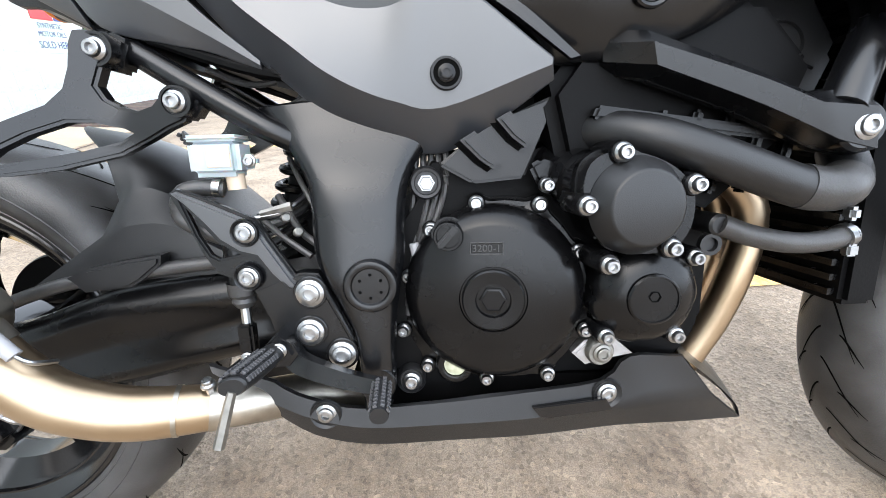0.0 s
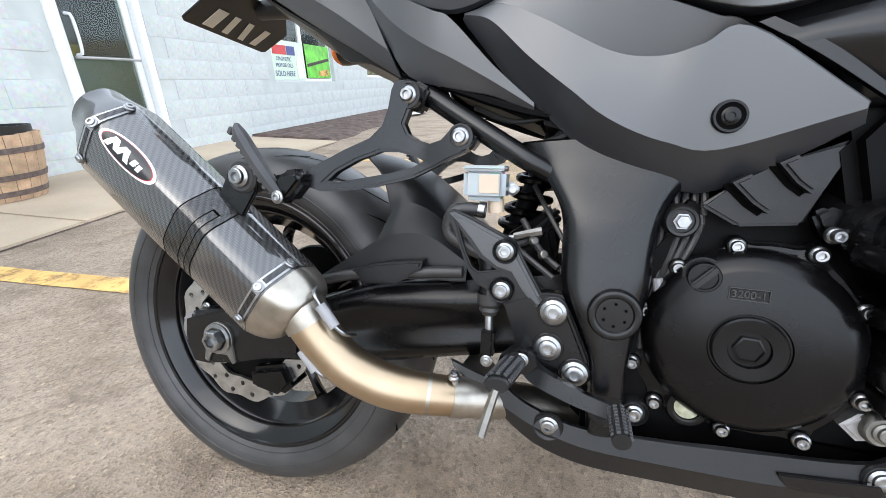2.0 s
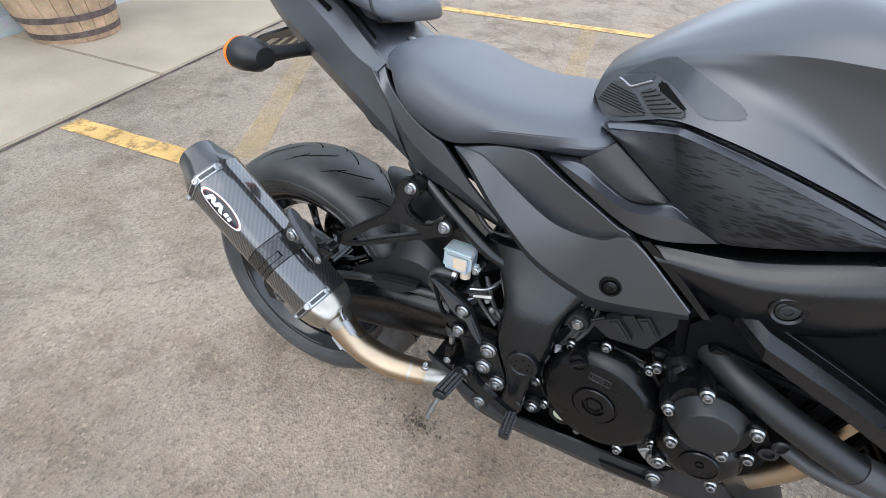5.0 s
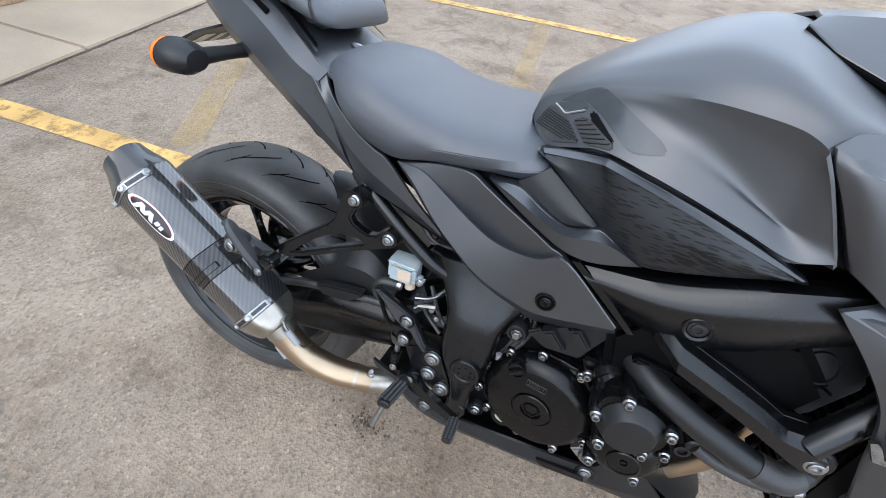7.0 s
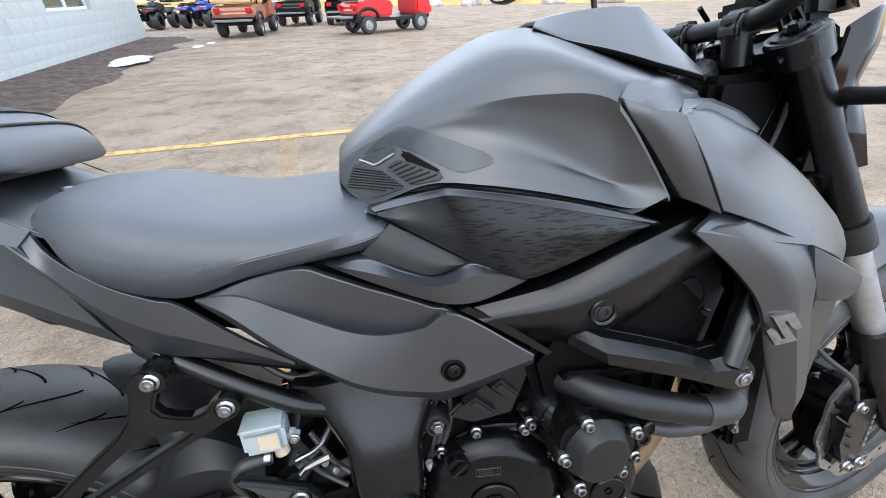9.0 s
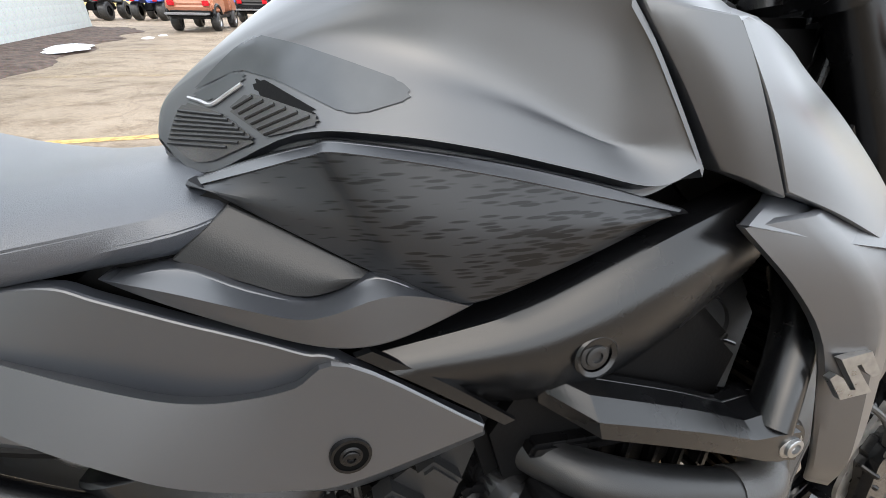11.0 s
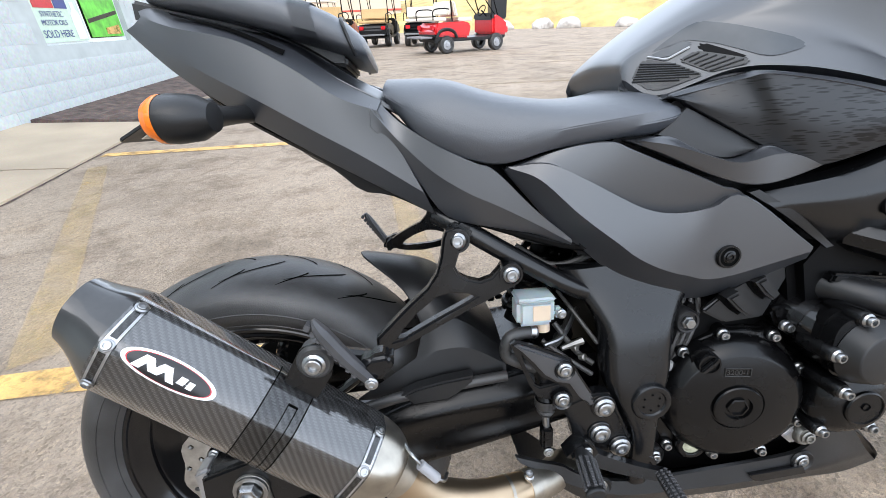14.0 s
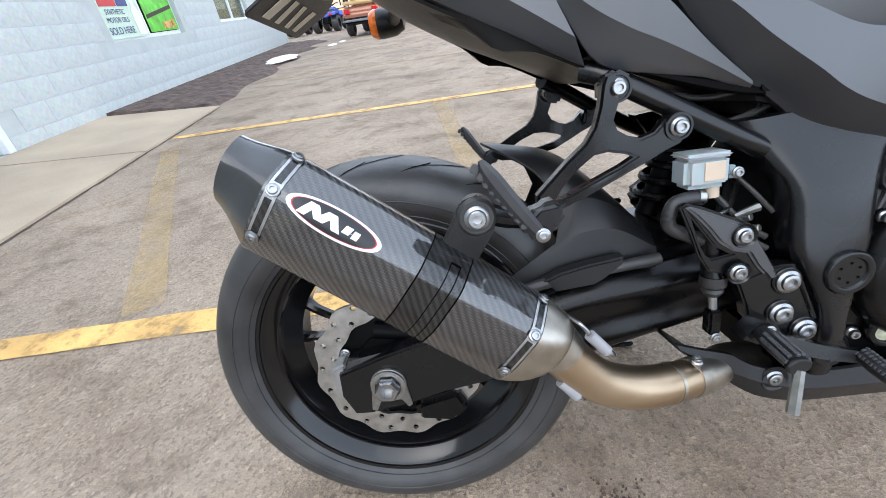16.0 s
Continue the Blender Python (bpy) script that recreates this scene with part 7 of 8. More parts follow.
for k, (a, b, c) in enumerate((((0.38, -0.10, 0.60), (0.43, -0.12, 0.575), (0.50, -0.13, 0.60)), ((0.36, -0.09, 0.625), (0.42, -0.11, 0.605), (0.52, -0.13, 0.625)), ((0.43, -0.12, 0.49), (0.455, -0.14, 0.455), (0.475, -0.15, 0.44)), ((0.44, -0.10, 0.53), (0.46, -0.13, 0.50), (0.48, -0.15, 0.47)), ((0.41, -0.13, 0.47), (0.44, -0.15, 0.45), (0.47, -0.16, 0.43)))):
    part("cable", sweep([a, b, c], (0.0045, 0.0035, 0.004, 0.003, 0.0035)[k], 14, 8), M_RUBBER, moto)
for x, z in ((0.447, 0.470), (0.458, 0.455)):
    part("banjo_fitting", lathe([(0.0048, -0.004), (0.0048, 0.003), (0.0036, 0.004), (0, 0.004)], 12, (x, -0.156, z), (0.5, -0.8, 0.3)), M_WASHER, moto)
part("connector", turned(block(-0.014, 0.014, -0.008, 0.008, -0.009, 0.009, 0.003), pose(0.475, -0.12, 0.585, 0, 30, 10)), M_PLASTIC, moto)
part("linkage", prism([(0.40, 0.46), (0.46, 0.50), (0.475, 0.44), (0.46, 0.40), (0.42, 0.42)], -0.09, 0.09, 0.008), M_DARK, moto)

# ---- swingarm, hugger, axle ----
for s in (-1, 1):
    sw = part("swingarm_beam", panel([
        [(0.50, s * 0.10, 0.425), (0.37, s * 0.118, 0.408), (0.25, s * 0.125, 0.392), (0.12, s * 0.135, 0.352), (0.0, s * 0.14, 0.335), (-0.058, s * 0.14, 0.325)],
        [(0.50, s * 0.115, 0.40), (0.37, s * 0.135, 0.385), (0.25, s * 0.14, 0.37), (0.12, s * 0.148, 0.338), (0.0, s * 0.152, 0.32), (-0.064, s * 0.15, 0.308)],
        [(0.50, s * 0.118, 0.365), (0.37, s * 0.128, 0.35), (0.25, s * 0.13, 0.335), (0.12, s * 0.148, 0.31), (0.0, s * 0.153, 0.296), (-0.066, s * 0.15, 0.29)],
        [(0.50, s * 0.115, 0.34), (0.37, s * 0.132, 0.322), (0.25, s * 0.138, 0.298), (0.12, s * 0.148, 0.282), (0.0, s * 0.152, 0.27), (-0.062, s * 0.15, 0.268)],
        [(0.50, s * 0.10, 0.325), (0.37, s * 0.115, 0.305), (0.25, s * 0.122, 0.282), (0.12, s * 0.135, 0.268), (0.0, s * 0.14, 0.258), (-0.055, s * 0.14, 0.258)]], n=30, m=5, thick=0.05, inward=(0, -s, 0)), M_ENGINE, moto, "satin black cast swingarm")
    part("arm_end", plate([(-0.070, 0.313), (-0.011, 0.333), (0.035, 0.346), (0.075, 0.350), (0.130, 0.335), (0.130, 0.279), (0.068, 0.269), (0.020, 0.256), (-0.037, 0.246), (-0.059, 0.247), (-0.072, 0.277)], [], s * 0.1535, s * 0.12, 0.003), M_FRAME, sw)
    part("chain_adjuster", prism([(-0.085, 0.315), (-0.062, 0.325), (-0.06, 0.27), (-0.082, 0.265)], s * 0.145, s * 0.11, 0.004), M_ALU, sw)
    part("axle_plate", lathe([(0.0245, 0), (0.0245, 0.004), (0.0225, 0.005), (0, 0.005)], 32, (-0.005, s * 0.153, 0.293), (0, s, 0)), M_WASHER, sw)
    part("axle_plate_foot", prism([(-0.028, 0.296), (0.018, 0.296), (0.023, 0.258), (0.017, 0.254), (0.010, 0.269), (-0.020, 0.269), (-0.027, 0.252), (-0.034, 0.255)], s * 0.1572, s * 0.153, 0.001), M_WASHER, sw)
    part("axle_nut", lathe([(0.0165, 0), (0.0165, 0.013), (0.0145, 0.0155), (0.010, 0.0155), (0.009, 0.006), (0, 0.006)], 6, (-0.005, s * 0.158, 0.293), (0, s, 0)), M_STEEL, sw, "large zinc-plated axle nut")
    part("washer", lathe([(0.0235, 0), (0.0235, 0.003), (0.018, 0.0035)], 32, (-0.005, s * 0.158, 0.293), (0, s, 0)), M_STEEL, sw)
part("swingarm_bridge", prism([(0.34, 0.41), (0.45, 0.43), (0.47, 0.34), (0.36, 0.31)], -0.11, 0.11, 0.015), M_ENGINE, moto)
part("rear_caliper", prism([(0.02, 0.235), (0.085, 0.25), (0.10, 0.22), (0.075, 0.195), (0.02, 0.205)], -0.13, -0.075, 0.008), M_ENGINE, moto, "small black rear brake caliper")
part("sensor", sweep([(-0.02, -0.115, 0.355), (0.03, -0.115, 0.345), (0.06, -0.12, 0.34)], [0.012, 0.009, 0.006], 10, 12), M_DARK, moto)
part("axle_spindle", sweep([(-0.005, -0.15, 0.298), (-0.005, 0.15, 0.298)], 0.011, 4, 16), M_STEEL, moto)
HG = [[(0.150, -0.118, 0.396), (0.21, -0.123, 0.400), (0.29, -0.124, 0.408), (0.36, -0.122, 0.410)], [(0.236, -0.116, 0.452), (0.265, -0.119, 0.462), (0.310, -0.120, 0.462), (0.36, -0.118, 0.432)],
      [(0.249, -0.098, 0.490), (0.270, -0.098, 0.503), (0.310, -0.098, 0.490), (0.36, -0.098, 0.446)], [(0.222, -0.068, 0.540), (0.262, -0.066, 0.536), (0.308, -0.066, 0.506), (0.36, -0.07, 0.452)], [(0.160, 0, 0.578), (0.25, 0, 0.556), (0.304, 0, 0.516), (0.362, 0, 0.455)]]
HG = HG + [flip(r) for r in HG[-2::-1]]
hug = part("rear_hugger", shell(loft_grid(HG, 6, 5, (1, 2, 6, 7)), 0.004, (0.3, 0, -0.9), 0.002), M_PLASTIC, moto, "black plastic rear hugger over the tyre", angle=18)
part("hugger_clip", plate([(0.212, 0.413), (0.234, 0.422), (0.270, 0.429), (0.311, 0.434), (0.309, 0.424), (0.288, 0.408), (0.275, 0.401), (0.228, 0.397)], [], -0.147, -0.128, 0.003), M_PLASTIC, hug)
part("brake_line", sweep([(0.36, -0.132, 0.421), (0.281, -0.136, 0.415), (0.215, -0.138, 0.407), (0.171, -0.138, 0.396), (0.134, -0.137, 0.383), (0.08, -0.132, 0.362), (0.05, -0.125, 0.345)], 0.0075, 36, 12), M_RUBBER, moto)
chain = part("chain_guard", prism([(0.06, 0.385), (0.34, 0.44), (0.35, 0.425), (0.07, 0.365)], 0.105, 0.13, 0.004), M_PLASTIC, moto)
part("drive_chain", joined(*[block(0.028 + 0.0158 * k, 0.0425 + 0.0158 * k, 0.108 + 0.002 * (k % 2), 0.122 - 0.002 * (k % 2), 0.364 + 0.0028 * k, 0.374 + 0.0028 * k, 0.003, 1) for k in range(24)]), M_DARK, moto, "dark drive chain")
part("sprocket", lathe([(0.03, 0), (0.092, 0), (0.095, 0.006), (0.03, 0.006)], 44, (-0.005, 0.108, 0.298), (0, 1, 0)), M_DARK, moto)
stand = part("side_stand", sweep([(0.50, 0.12, 0.27), (0.47, 0.19, 0.14), (0.45, 0.245, 0.06)], [0.013, 0.012, 0.012], 12, 12), M_FRAME, moto, "black side stand carrying the leaning motorcycle")
part("stand_foot", prism([(0.42, 0.05), (0.48, 0.05), (0.48, 0.062), (0.42, 0.062)], 0.225, 0.285, 0.003), M_FRAME, stand)

# ---- silencer and pipes ----
AX0 = Vector((0.156, -0.234, 0.3956))
AXD = Vector((-0.782, 0, 0.623)).normalized()
AXU = Vector((0.623, 0, 0.782)).normalized()
AXS = Vector((0, -1, 0))
SEC = [(-0.044, 0.046), (0.006, 0.060), (0.045, 0.033), (0.040, -0.016), (0.022, -0.045), (-0.02, -0.052), (-0.05, -0.03), (-0.057, 0.012)]
NS = 128
GIRTH = 0.336


def sec_loop():
    """The section's outline with small corner radii, evenly spaced."""
    pts, m = [], len(SEC)
    for i in range(m):
        a, b, c = (np.array(SEC[k % m], float) for k in (i - 1, i, i + 1))
        r = 0.27
        p, q = b + (a - b) * r, b + (c - b) * r
        for u in (0, 0.25, 0.5, 0.75, 1):
            pts.append((1 - u) ** 2 * p + 2 * u * (1 - u) * b + u * u * q)
    pts.append(pts[0])
    cum = np.cumsum([0] + [np.linalg.norm(b - a) for a, b in zip(pts, pts[1:])])
    pts = np.array(pts)
    s = np.linspace(0, cum[-1], NS + 1)[:-1]
    return np.c_[np.interp(s, cum, pts[:, 0]), np.interp(s, cum, pts[:, 1])]


LOOP = sec_loop()


def near_index(v, u):
    return float(np.argmin(np.hypot(LOOP[:, 0] - v, LOOP[:, 1] - u)))


def can_section(t, k=1.0, shift=(0, 0)):
    """The rounded six-sided section across the silencer, t metres along it."""
    base = AX0 + AXD * t
    return [base + AXS * (p[0] * k + shift[0]) + AXU * (p[1] * k + shift[1]) for p in LOOP]


def ring_loft(secs, cap0=False, cap1=False):
    bm = bmesh.new()
    uv = bm.loops.layers.uv.new("weave")
    rr = [[bm.verts.new(p) for p in q] for q in secs]
    for a, b in zip(rr, rr[1:]):
        for k in range(len(a)):
            j = (k + 1) % len(a)
            f = bm.faces.new((a[k], a[j], b[j], b[k]))
            for lp, i in zip(f.loops, (k, k + 1, k + 1, k)):
                lp[uv].uv = ((lp.vert.co - AX0).dot(AXD) + 1.0, i * GIRTH / NS)
    if cap0:
        bm.faces.new(rr[0][::-1])
    if cap1:
        bm.faces.new(rr[-1])
    return bm


can = part("silencer", ring_loft([can_section(t, k) for t, k in ((-0.008, 0.99), (-0.004, 1.0), (0.13, 1.01), (0.26, 1.0), (0.28, 0.995))]), M_CARBON, moto, "lacquered carbon-fibre silencer sleeve", angle=20)
cap_secs = []
for u in np.linspace(0, 1, 7):
    t = 0.28 + 0.043 * u
    q = can_section(t, 0.995 - 0.30 * u ** 1.8, (-0.003 * u, 0.008 * u))
    mid = sum(q, Vector()) / NS
    q = [mid + (p - mid).lerp((p - mid).normalized() * 0.0335, 0.75 * u) for p in q]
    cap_secs.append([p + AXD * (p - (AX0 + AXD * t)).dot(AXU) * 0.12 * u for p in q])
mid = sum(cap_secs[-1], Vector()) / NS
part("end_cap", ring_loft(cap_secs + [[p * 0.94 + mid * 0.06 for p in cap_secs[-1]], [p * 0.9 + mid * 0.1 - AXD * 0.05 for p in cap_secs[-1]]], False, True), M_CAP, can, "carbon end cap of the silencer", angle=24)
# steel inlet cone
cone = []
P0 = Vector((0.203, -0.2378, 0.381))
for u in np.linspace(0, 1, 7):
    s = can_section(-0.008 - 0.04 * u, 0.98)
    c = (AX0 + AXD * (-0.008 - 0.04 * u)).lerp(P0, u)
    e = u ** 1.3
    d = Vector((0.55, 0.1, -0.83)).normalized()
    a1 = AXU
    out = []
    for p in s:
        q = p - (AX0 + AXD * (-0.008 - 0.04 * u))
        r = q.normalized() * 0.0272
        out.append(c + q.lerp(r, min(1, e)))
    cone.append(out)
part("inlet_cone", ring_loft(cone), M_BRUSH, can, "brushed steel inlet cone", angle=40)
# riveted straps over the outer facets
I_TOP, I_RIDGE, I_LOW = near_index(0.012, 0.056), near_index(0.044, 0.032), near_index(0.036, -0.018)


def band(t, w, i0, i1, k):
    bm = bmesh.new()
    step = 1 if i1 > i0 else -1
    lo, hi = can_section(t - w / 2, k), can_section(t + w / 2, k)
    uv = bm.loops.layers.uv.new("weave")
    span_ = list(range(int(i0), int(i1) + step, step))
    rows = [(bm.verts.new(lo[i % NS]), bm.verts.new(hi[i % NS])) for i in span_]
    for a, b, i in zip(rows, rows[1:], span_):
        f = bm.faces.new((a[0], b[0], b[1], a[1]))
        for lp, (dt, di) in zip(f.loops, ((-0.5, 0), (-0.5, step), (0.5, step), (0.5, 0))):
            lp[uv].uv = (t + dt * w + 1.0, (i + di) * GIRTH / NS)
    bmesh.ops.solidify(bm, geom=bm.faces[:], thickness=0.0008)
    return bm


for t in (0.0, 0.271):
    bd_ = part("band", band(t, 0.0115, I_TOP - 2, I_LOW + 2, 1.026), M_BAND, can, "bright steel band with rivets")
    part("band_inset", band(t, 0.0066, I_TOP + 2, I_RIDGE - 3, 1.034), M_CARBON, bd_)
    part("band_inset", band(t, 0.0066, I_RIDGE + 3, I_LOW - 2, 1.034), M_CARBON, bd_)
    for i in (I_TOP, I_RIDGE, I_LOW):
        p = can_section(t, 1.035)[int(i)]
        bolt(p, 0.0055, 0.004, bd_, name="rivet", axis=(p - (AX0 + AXD * t)).normalized())
strap = part("clamp_strap", band(0.105, 0.042, I_TOP - 10, I_LOW + 20, 1.013), M_CARBON, can, "carbon hanger strap round the silencer")
# near-black lines paint the shade along the strap's edges and slot
for t in (0.0832, 0.1268):
    part("strap_edge_shade", band(t, 0.0014, I_TOP - 10, I_LOW + 20, 1.016), M_RECESS_SHADE, strap)
for t in (0.0925, 0.1025):
    part("slot_edge_shade", band(t, 0.0011, I_RIDGE - 9, I_LOW + 18, 1.019), M_RECESS_SHADE, strap)
part("slot_edge_shade", band(0.0975, 0.0112, I_RIDGE - 10, I_RIDGE - 9, 1.019), M_RECESS_SHADE, strap)
tab = part("hanger_tab", prism([(0.094, 0.505), (0.124, 0.480), (0.150, 0.518), (0.152, 0.54), (0.138, 0.555), (0.12, 0.550)], -0.244, -0.238, 0.002), M_FRAME, can)
part("rubber_bush", lathe([(0.019, -0.02), (0.019, 0.0), (0.016, 0.003), (0, 0.003)], 28, (0.134, -0.245, 0.534)), M_RUBBER, can)
bolt((0.134, -0.248, 0.534), 0.0106, 0.009, can, name="hanger_bolt", label="large zinc hanger bolt")
part("hanger_stay", sweep([(0.137, -0.225, 0.536), (0.16, -0.222, 0.525), (0.19, -0.228, 0.522)], 0.011, 8, 10), M_FRAME, moto)
# maker's badge: an oval with plain slanted strokes


def on_can(t, a, k=1.035):
    """A point on the sleeve: t along it, a in steps round it."""
    q = can_section(t, k)
    i = int(math.floor(a))
    f = a - i
    return q[i % NS] * (1 - f) + q[(i + 1) % NS] * f


def badge(r_t, r_a, ct, ca, k, n=40):
    bm = bmesh.new()
    c = bm.verts.new(on_can(ct, ca, k))
    rr = []
    for q in (0.2, 0.4, 0.6, 0.8, 1.0):
        rr.append([bm.verts.new(on_can(ct + q * r_t * math.cos(2 * math.pi * i / n), ca + q * r_a * math.sin(2 * math.pi * i / n), k)) for i in range(n)])
    for i in range(n):
        bm.faces.new((c, rr[0][i], rr[0][(i + 1) % n]))
        for a, b in zip(rr, rr[1:]):
            bm.faces.new((a[i], b[i], b[(i + 1) % n], a[(i + 1) % n]))
    return bm


BT, BA = 0.213, I_RIDGE - 0.5
bd = part("badge", badge(0.046, 5.6, BT, BA, 1.02), M_WHITE, can, "oval white, red and black maker's badge without lettering")
part("badge_red", badge(0.0415, 4.7, BT, BA, 1.026), M_RED, bd)
part("badge_black", badge(0.0402, 4.5, BT, BA, 1.032), M_BLACKPRINT, bd)
for t0, t1, a0, a1, w in ((0.030, 0.022, 2.6, -2.6, 0.008), (0.022, 0.013, -2.4, 2.2, 0.009), (0.013, 0.004, 2.0, -2.4, 0.009), (0.004, -0.004, -2.4, 2.8, 0.008), (-0.010, -0.024, 0.9, 0.5, 0.004), (-0.014, -0.012, -1.2, 1.6, 0.007), (-0.022, -0.021, -0.8, 2.0, 0.006)):
    bm = bmesh.new()
    rows = []
    for i in range(9):
        u = i / 8
        rows.append([bm.verts.new(on_can(BT + t0 + (t1 - t0) * u + d, BA + a0 + (a1 - a0) * u, 1.038)) for d in (-w / 2, w / 2)])
    for a, b in zip(rows, rows[1:]):
        bm.faces.new((a[0], b[0], b[1], a[1]))
    part("badge_stroke", bm, M_WHITE, bd)
PIPE = [(0.196, -0.239, 0.392), (0.207, -0.237, 0.374), (0.226, -0.234, 0.348), (0.252, -0.229, 0.322), (0.284, -0.222, 0.305), (0.313, -0.216, 0.297), (0.342, -0.208, 0.293), (0.375, -0.195, 0.288), (0.41, -0.175, 0.280)]
pipe = part("link_pipe", sweep(PIPE, [0.0262, 0.0258, 0.0252, 0.025, 0.025, 0.0245, 0.0235, 0.022, 0.0215], 48, 32), M_TI, moto, "straw-tinted bent steel link pipe")
part("collector_pipe", sweep([(0.372, -0.1965, 0.2885), (0.41, -0.175, 0.280), (0.45, -0.14, 0.265), (0.55, -0.10, 0.235)], [0.0225, 0.0222, 0.0225, 0.024], 14, 28), M_BRUSH, pipe)
part("weld_seam", sweep([(0.340, -0.2086, 0.2933), (0.344, -0.2074, 0.2927)], 0.0243, 3, 32), M_BRUSH, pipe)
part("pipe_collar", sweep([(0.366, -0.199, 0.2895), (0.380, -0.1925, 0.2868)], 0.0236, 4, 32), M_BRUSH, pipe)
part("cone_collar", sweep([(0.198, -0.2388, 0.389), (0.209, -0.2367, 0.371)], [0.028, 0.0274], 4, 32), M_BRUSH, pipe)
part("clamp_screw", sweep([(0.374, -0.205, 0.306), (0.372, -0.205, 0.318)], 0.004, 4, 10), M_STEEL, pipe)
bolt((0.372, -0.205, 0.316), 0.006, 0.008, pipe, axis=(0, -0.3, 1))
for off in (0, 1):
    y0, z0 = (-0.243, 0.408) if off == 0 else (-0.236, 0.350)
    x0 = 0.222 if off == 0 else 0.192
    sp = part("pipe_spring", sweep([(x0 + 0.012, y0 - 0.012, z0 - 0.008), (x0 + 0.03, y0 - 0.012, z0 - 0.03)], 0.006, 6, 12), M_LIGHTGREY, pipe, "retaining spring in a grey sleeve")
    part("hook", sweep([(x0 - 0.005, y0 + 0.008, z0 + 0.005), (x0 + 0.004, y0 - 0.01, z0 + 0.004), (x0 + 0.013, y0 - 0.012, z0 - 0.009)], 0.0022, 10, 8), M_STEEL, sp)
    part("hook", sweep([(x0 + 0.029, y0 - 0.012, z0 - 0.029), (x0 + 0.038, y0 - 0.008, z0 - 0.038), (x0 + 0.042, y0 + 0.01, z0 - 0.046)], 0.0022, 10, 8), M_STEEL, sp)
for k in range(4):
    y = -0.12 + 0.055 * k
    part("header_pipe", sweep([(0.93, y, 0.50), (0.965, y, 0.455), (0.955, y, 0.38), (0.93, y + 0.01, 0.30), (0.885, y + 0.02, 0.235), (0.80, y * 0.6, 0.215), (0.6, y * 0.4, 0.22)], 0.0185, 40, 18), M_TI, moto, "straw-tinted exhaust header pipe")


# ---- engine ----
case = part("crankcase", prism([(0.53, 0.30), (0.56, 0.275), (0.86, 0.27), (0.90, 0.33), (0.90, 0.45), (0.84, 0.50), (0.72, 0.545), (0.60, 0.53), (0.55, 0.46)], -0.155, 0.16, 0.012), M_DARK, moto, "black engine crankcase")
cyl = part("cylinder_block", prism([(0.72, 0.50), (0.86, 0.46), (0.93, 0.52), (0.96, 0.60), (0.90, 0.66), (0.76, 0.66), (0.70, 0.58)], -0.19, 0.19, 0.012), M_DARK, moto, "dark finned cylinder block")
for k in range(5):
    part("rib", prism([(0.79 + 0.032 * k, 0.485), (0.80 + 0.032 * k, 0.483), (0.815 + 0.032 * k, 0.56), (0.805 + 0.032 * k, 0.562)], -0.2, -0.185, 0.003), M_ENGINE, cyl)
part("cylinder_ledge", prism([(0.74, 0.555), (0.93, 0.53), (0.935, 0.54), (0.745, 0.567)], -0.203, -0.185, 0.003), M_ENGINE, cyl)
leaned = lambda c: Vector((c.x, c.y * (1 - (c.z - 0.56) * 1.6), c.z))
head = part("cam_cover", skew(prism([(0.82, 0.585), (0.95, 0.545), (1.0, 0.62), (0.97, 0.70), (0.88, 0.70), (0.83, 0.655)], -0.19, 0.19, 0.014), leaned), M_PLASTIC, moto, "black cam cover behind the frame guard")
for x, z in ((0.862, 0.652), (0.935, 0.625)):
    part("cover_boss", skew(lathe([(0.017, -0.003), (0.018, 0.004), (0.020, 0.004), (0.021, -0.003)], 32, (x, -0.19, z)), leaned), M_PLASTIC, head)
part("cover_seam", skew(sweep([(0.83, -0.190, 0.64), (0.89, -0.190, 0.63), (0.96, -0.190, 0.598)], 0.002, 10, 8), leaned), M_GLOSS, head)
part("cover_seam", skew(sweep([(0.905, -0.190, 0.65), (0.895, -0.190, 0.62), (0.885, -0.190, 0.57)], 0.002, 8, 8), leaned), M_GLOSS, head)

# clutch cover, its face turned slightly forwards
CT = pose(0.657, -0.160, 0.388, 0, 0, -9)


def at_cover(x, z, h):
    return CT @ Vector((x, -h, z))


def cover_outline(r, n=72):
    out = []
    for k in range(n):
        a = 2 * math.pi * k / n
        q = r * (1 + 0.012 * math.cos(a * 9))
        flat = 1.0 + (0.06 if math.pi * 1.05 < a < math.pi * 1.45 else 0)
        out.append((q * math.cos(a) * flat, q * math.sin(a) * flat))
    return out


def rings(levels, n=72, outline=cover_outline):
    """A turned cover whose outline may be uneven: (radius, height) pairs towards the viewer."""
    bm = bmesh.new()
    rr = []
    for r, h, wavy in levels:
        o = outline(r) if wavy else [(r * math.cos(2 * math.pi * k / n), r * math.sin(2 * math.pi * k / n)) for k in range(n)]
        rr.append([bm.verts.new((x, -h, z)) for x, z in o])
    for a, b in zip(rr, rr[1:]):
        for k in range(n):
            bm.faces.new((a[k], a[(k + 1) % n], b[(k + 1) % n], b[k]))
    bm.faces.new(rr[-1])
    return bm


CLUTCH_BOLTS = [(0.641, 0.480), (0.7025, 0.4775), (0.7415, 0.430), (0.750, 0.3475), (0.7135, 0.297), (0.650, 0.2905), (0.5875, 0.304), (0.5625, 0.344), (0.5705, 0.4045), (0.595, 0.4535)]
SPOTS = [((x - 0.657) / math.cos(radians(9)), z - 0.388) for x, z in CLUTCH_BOLTS]


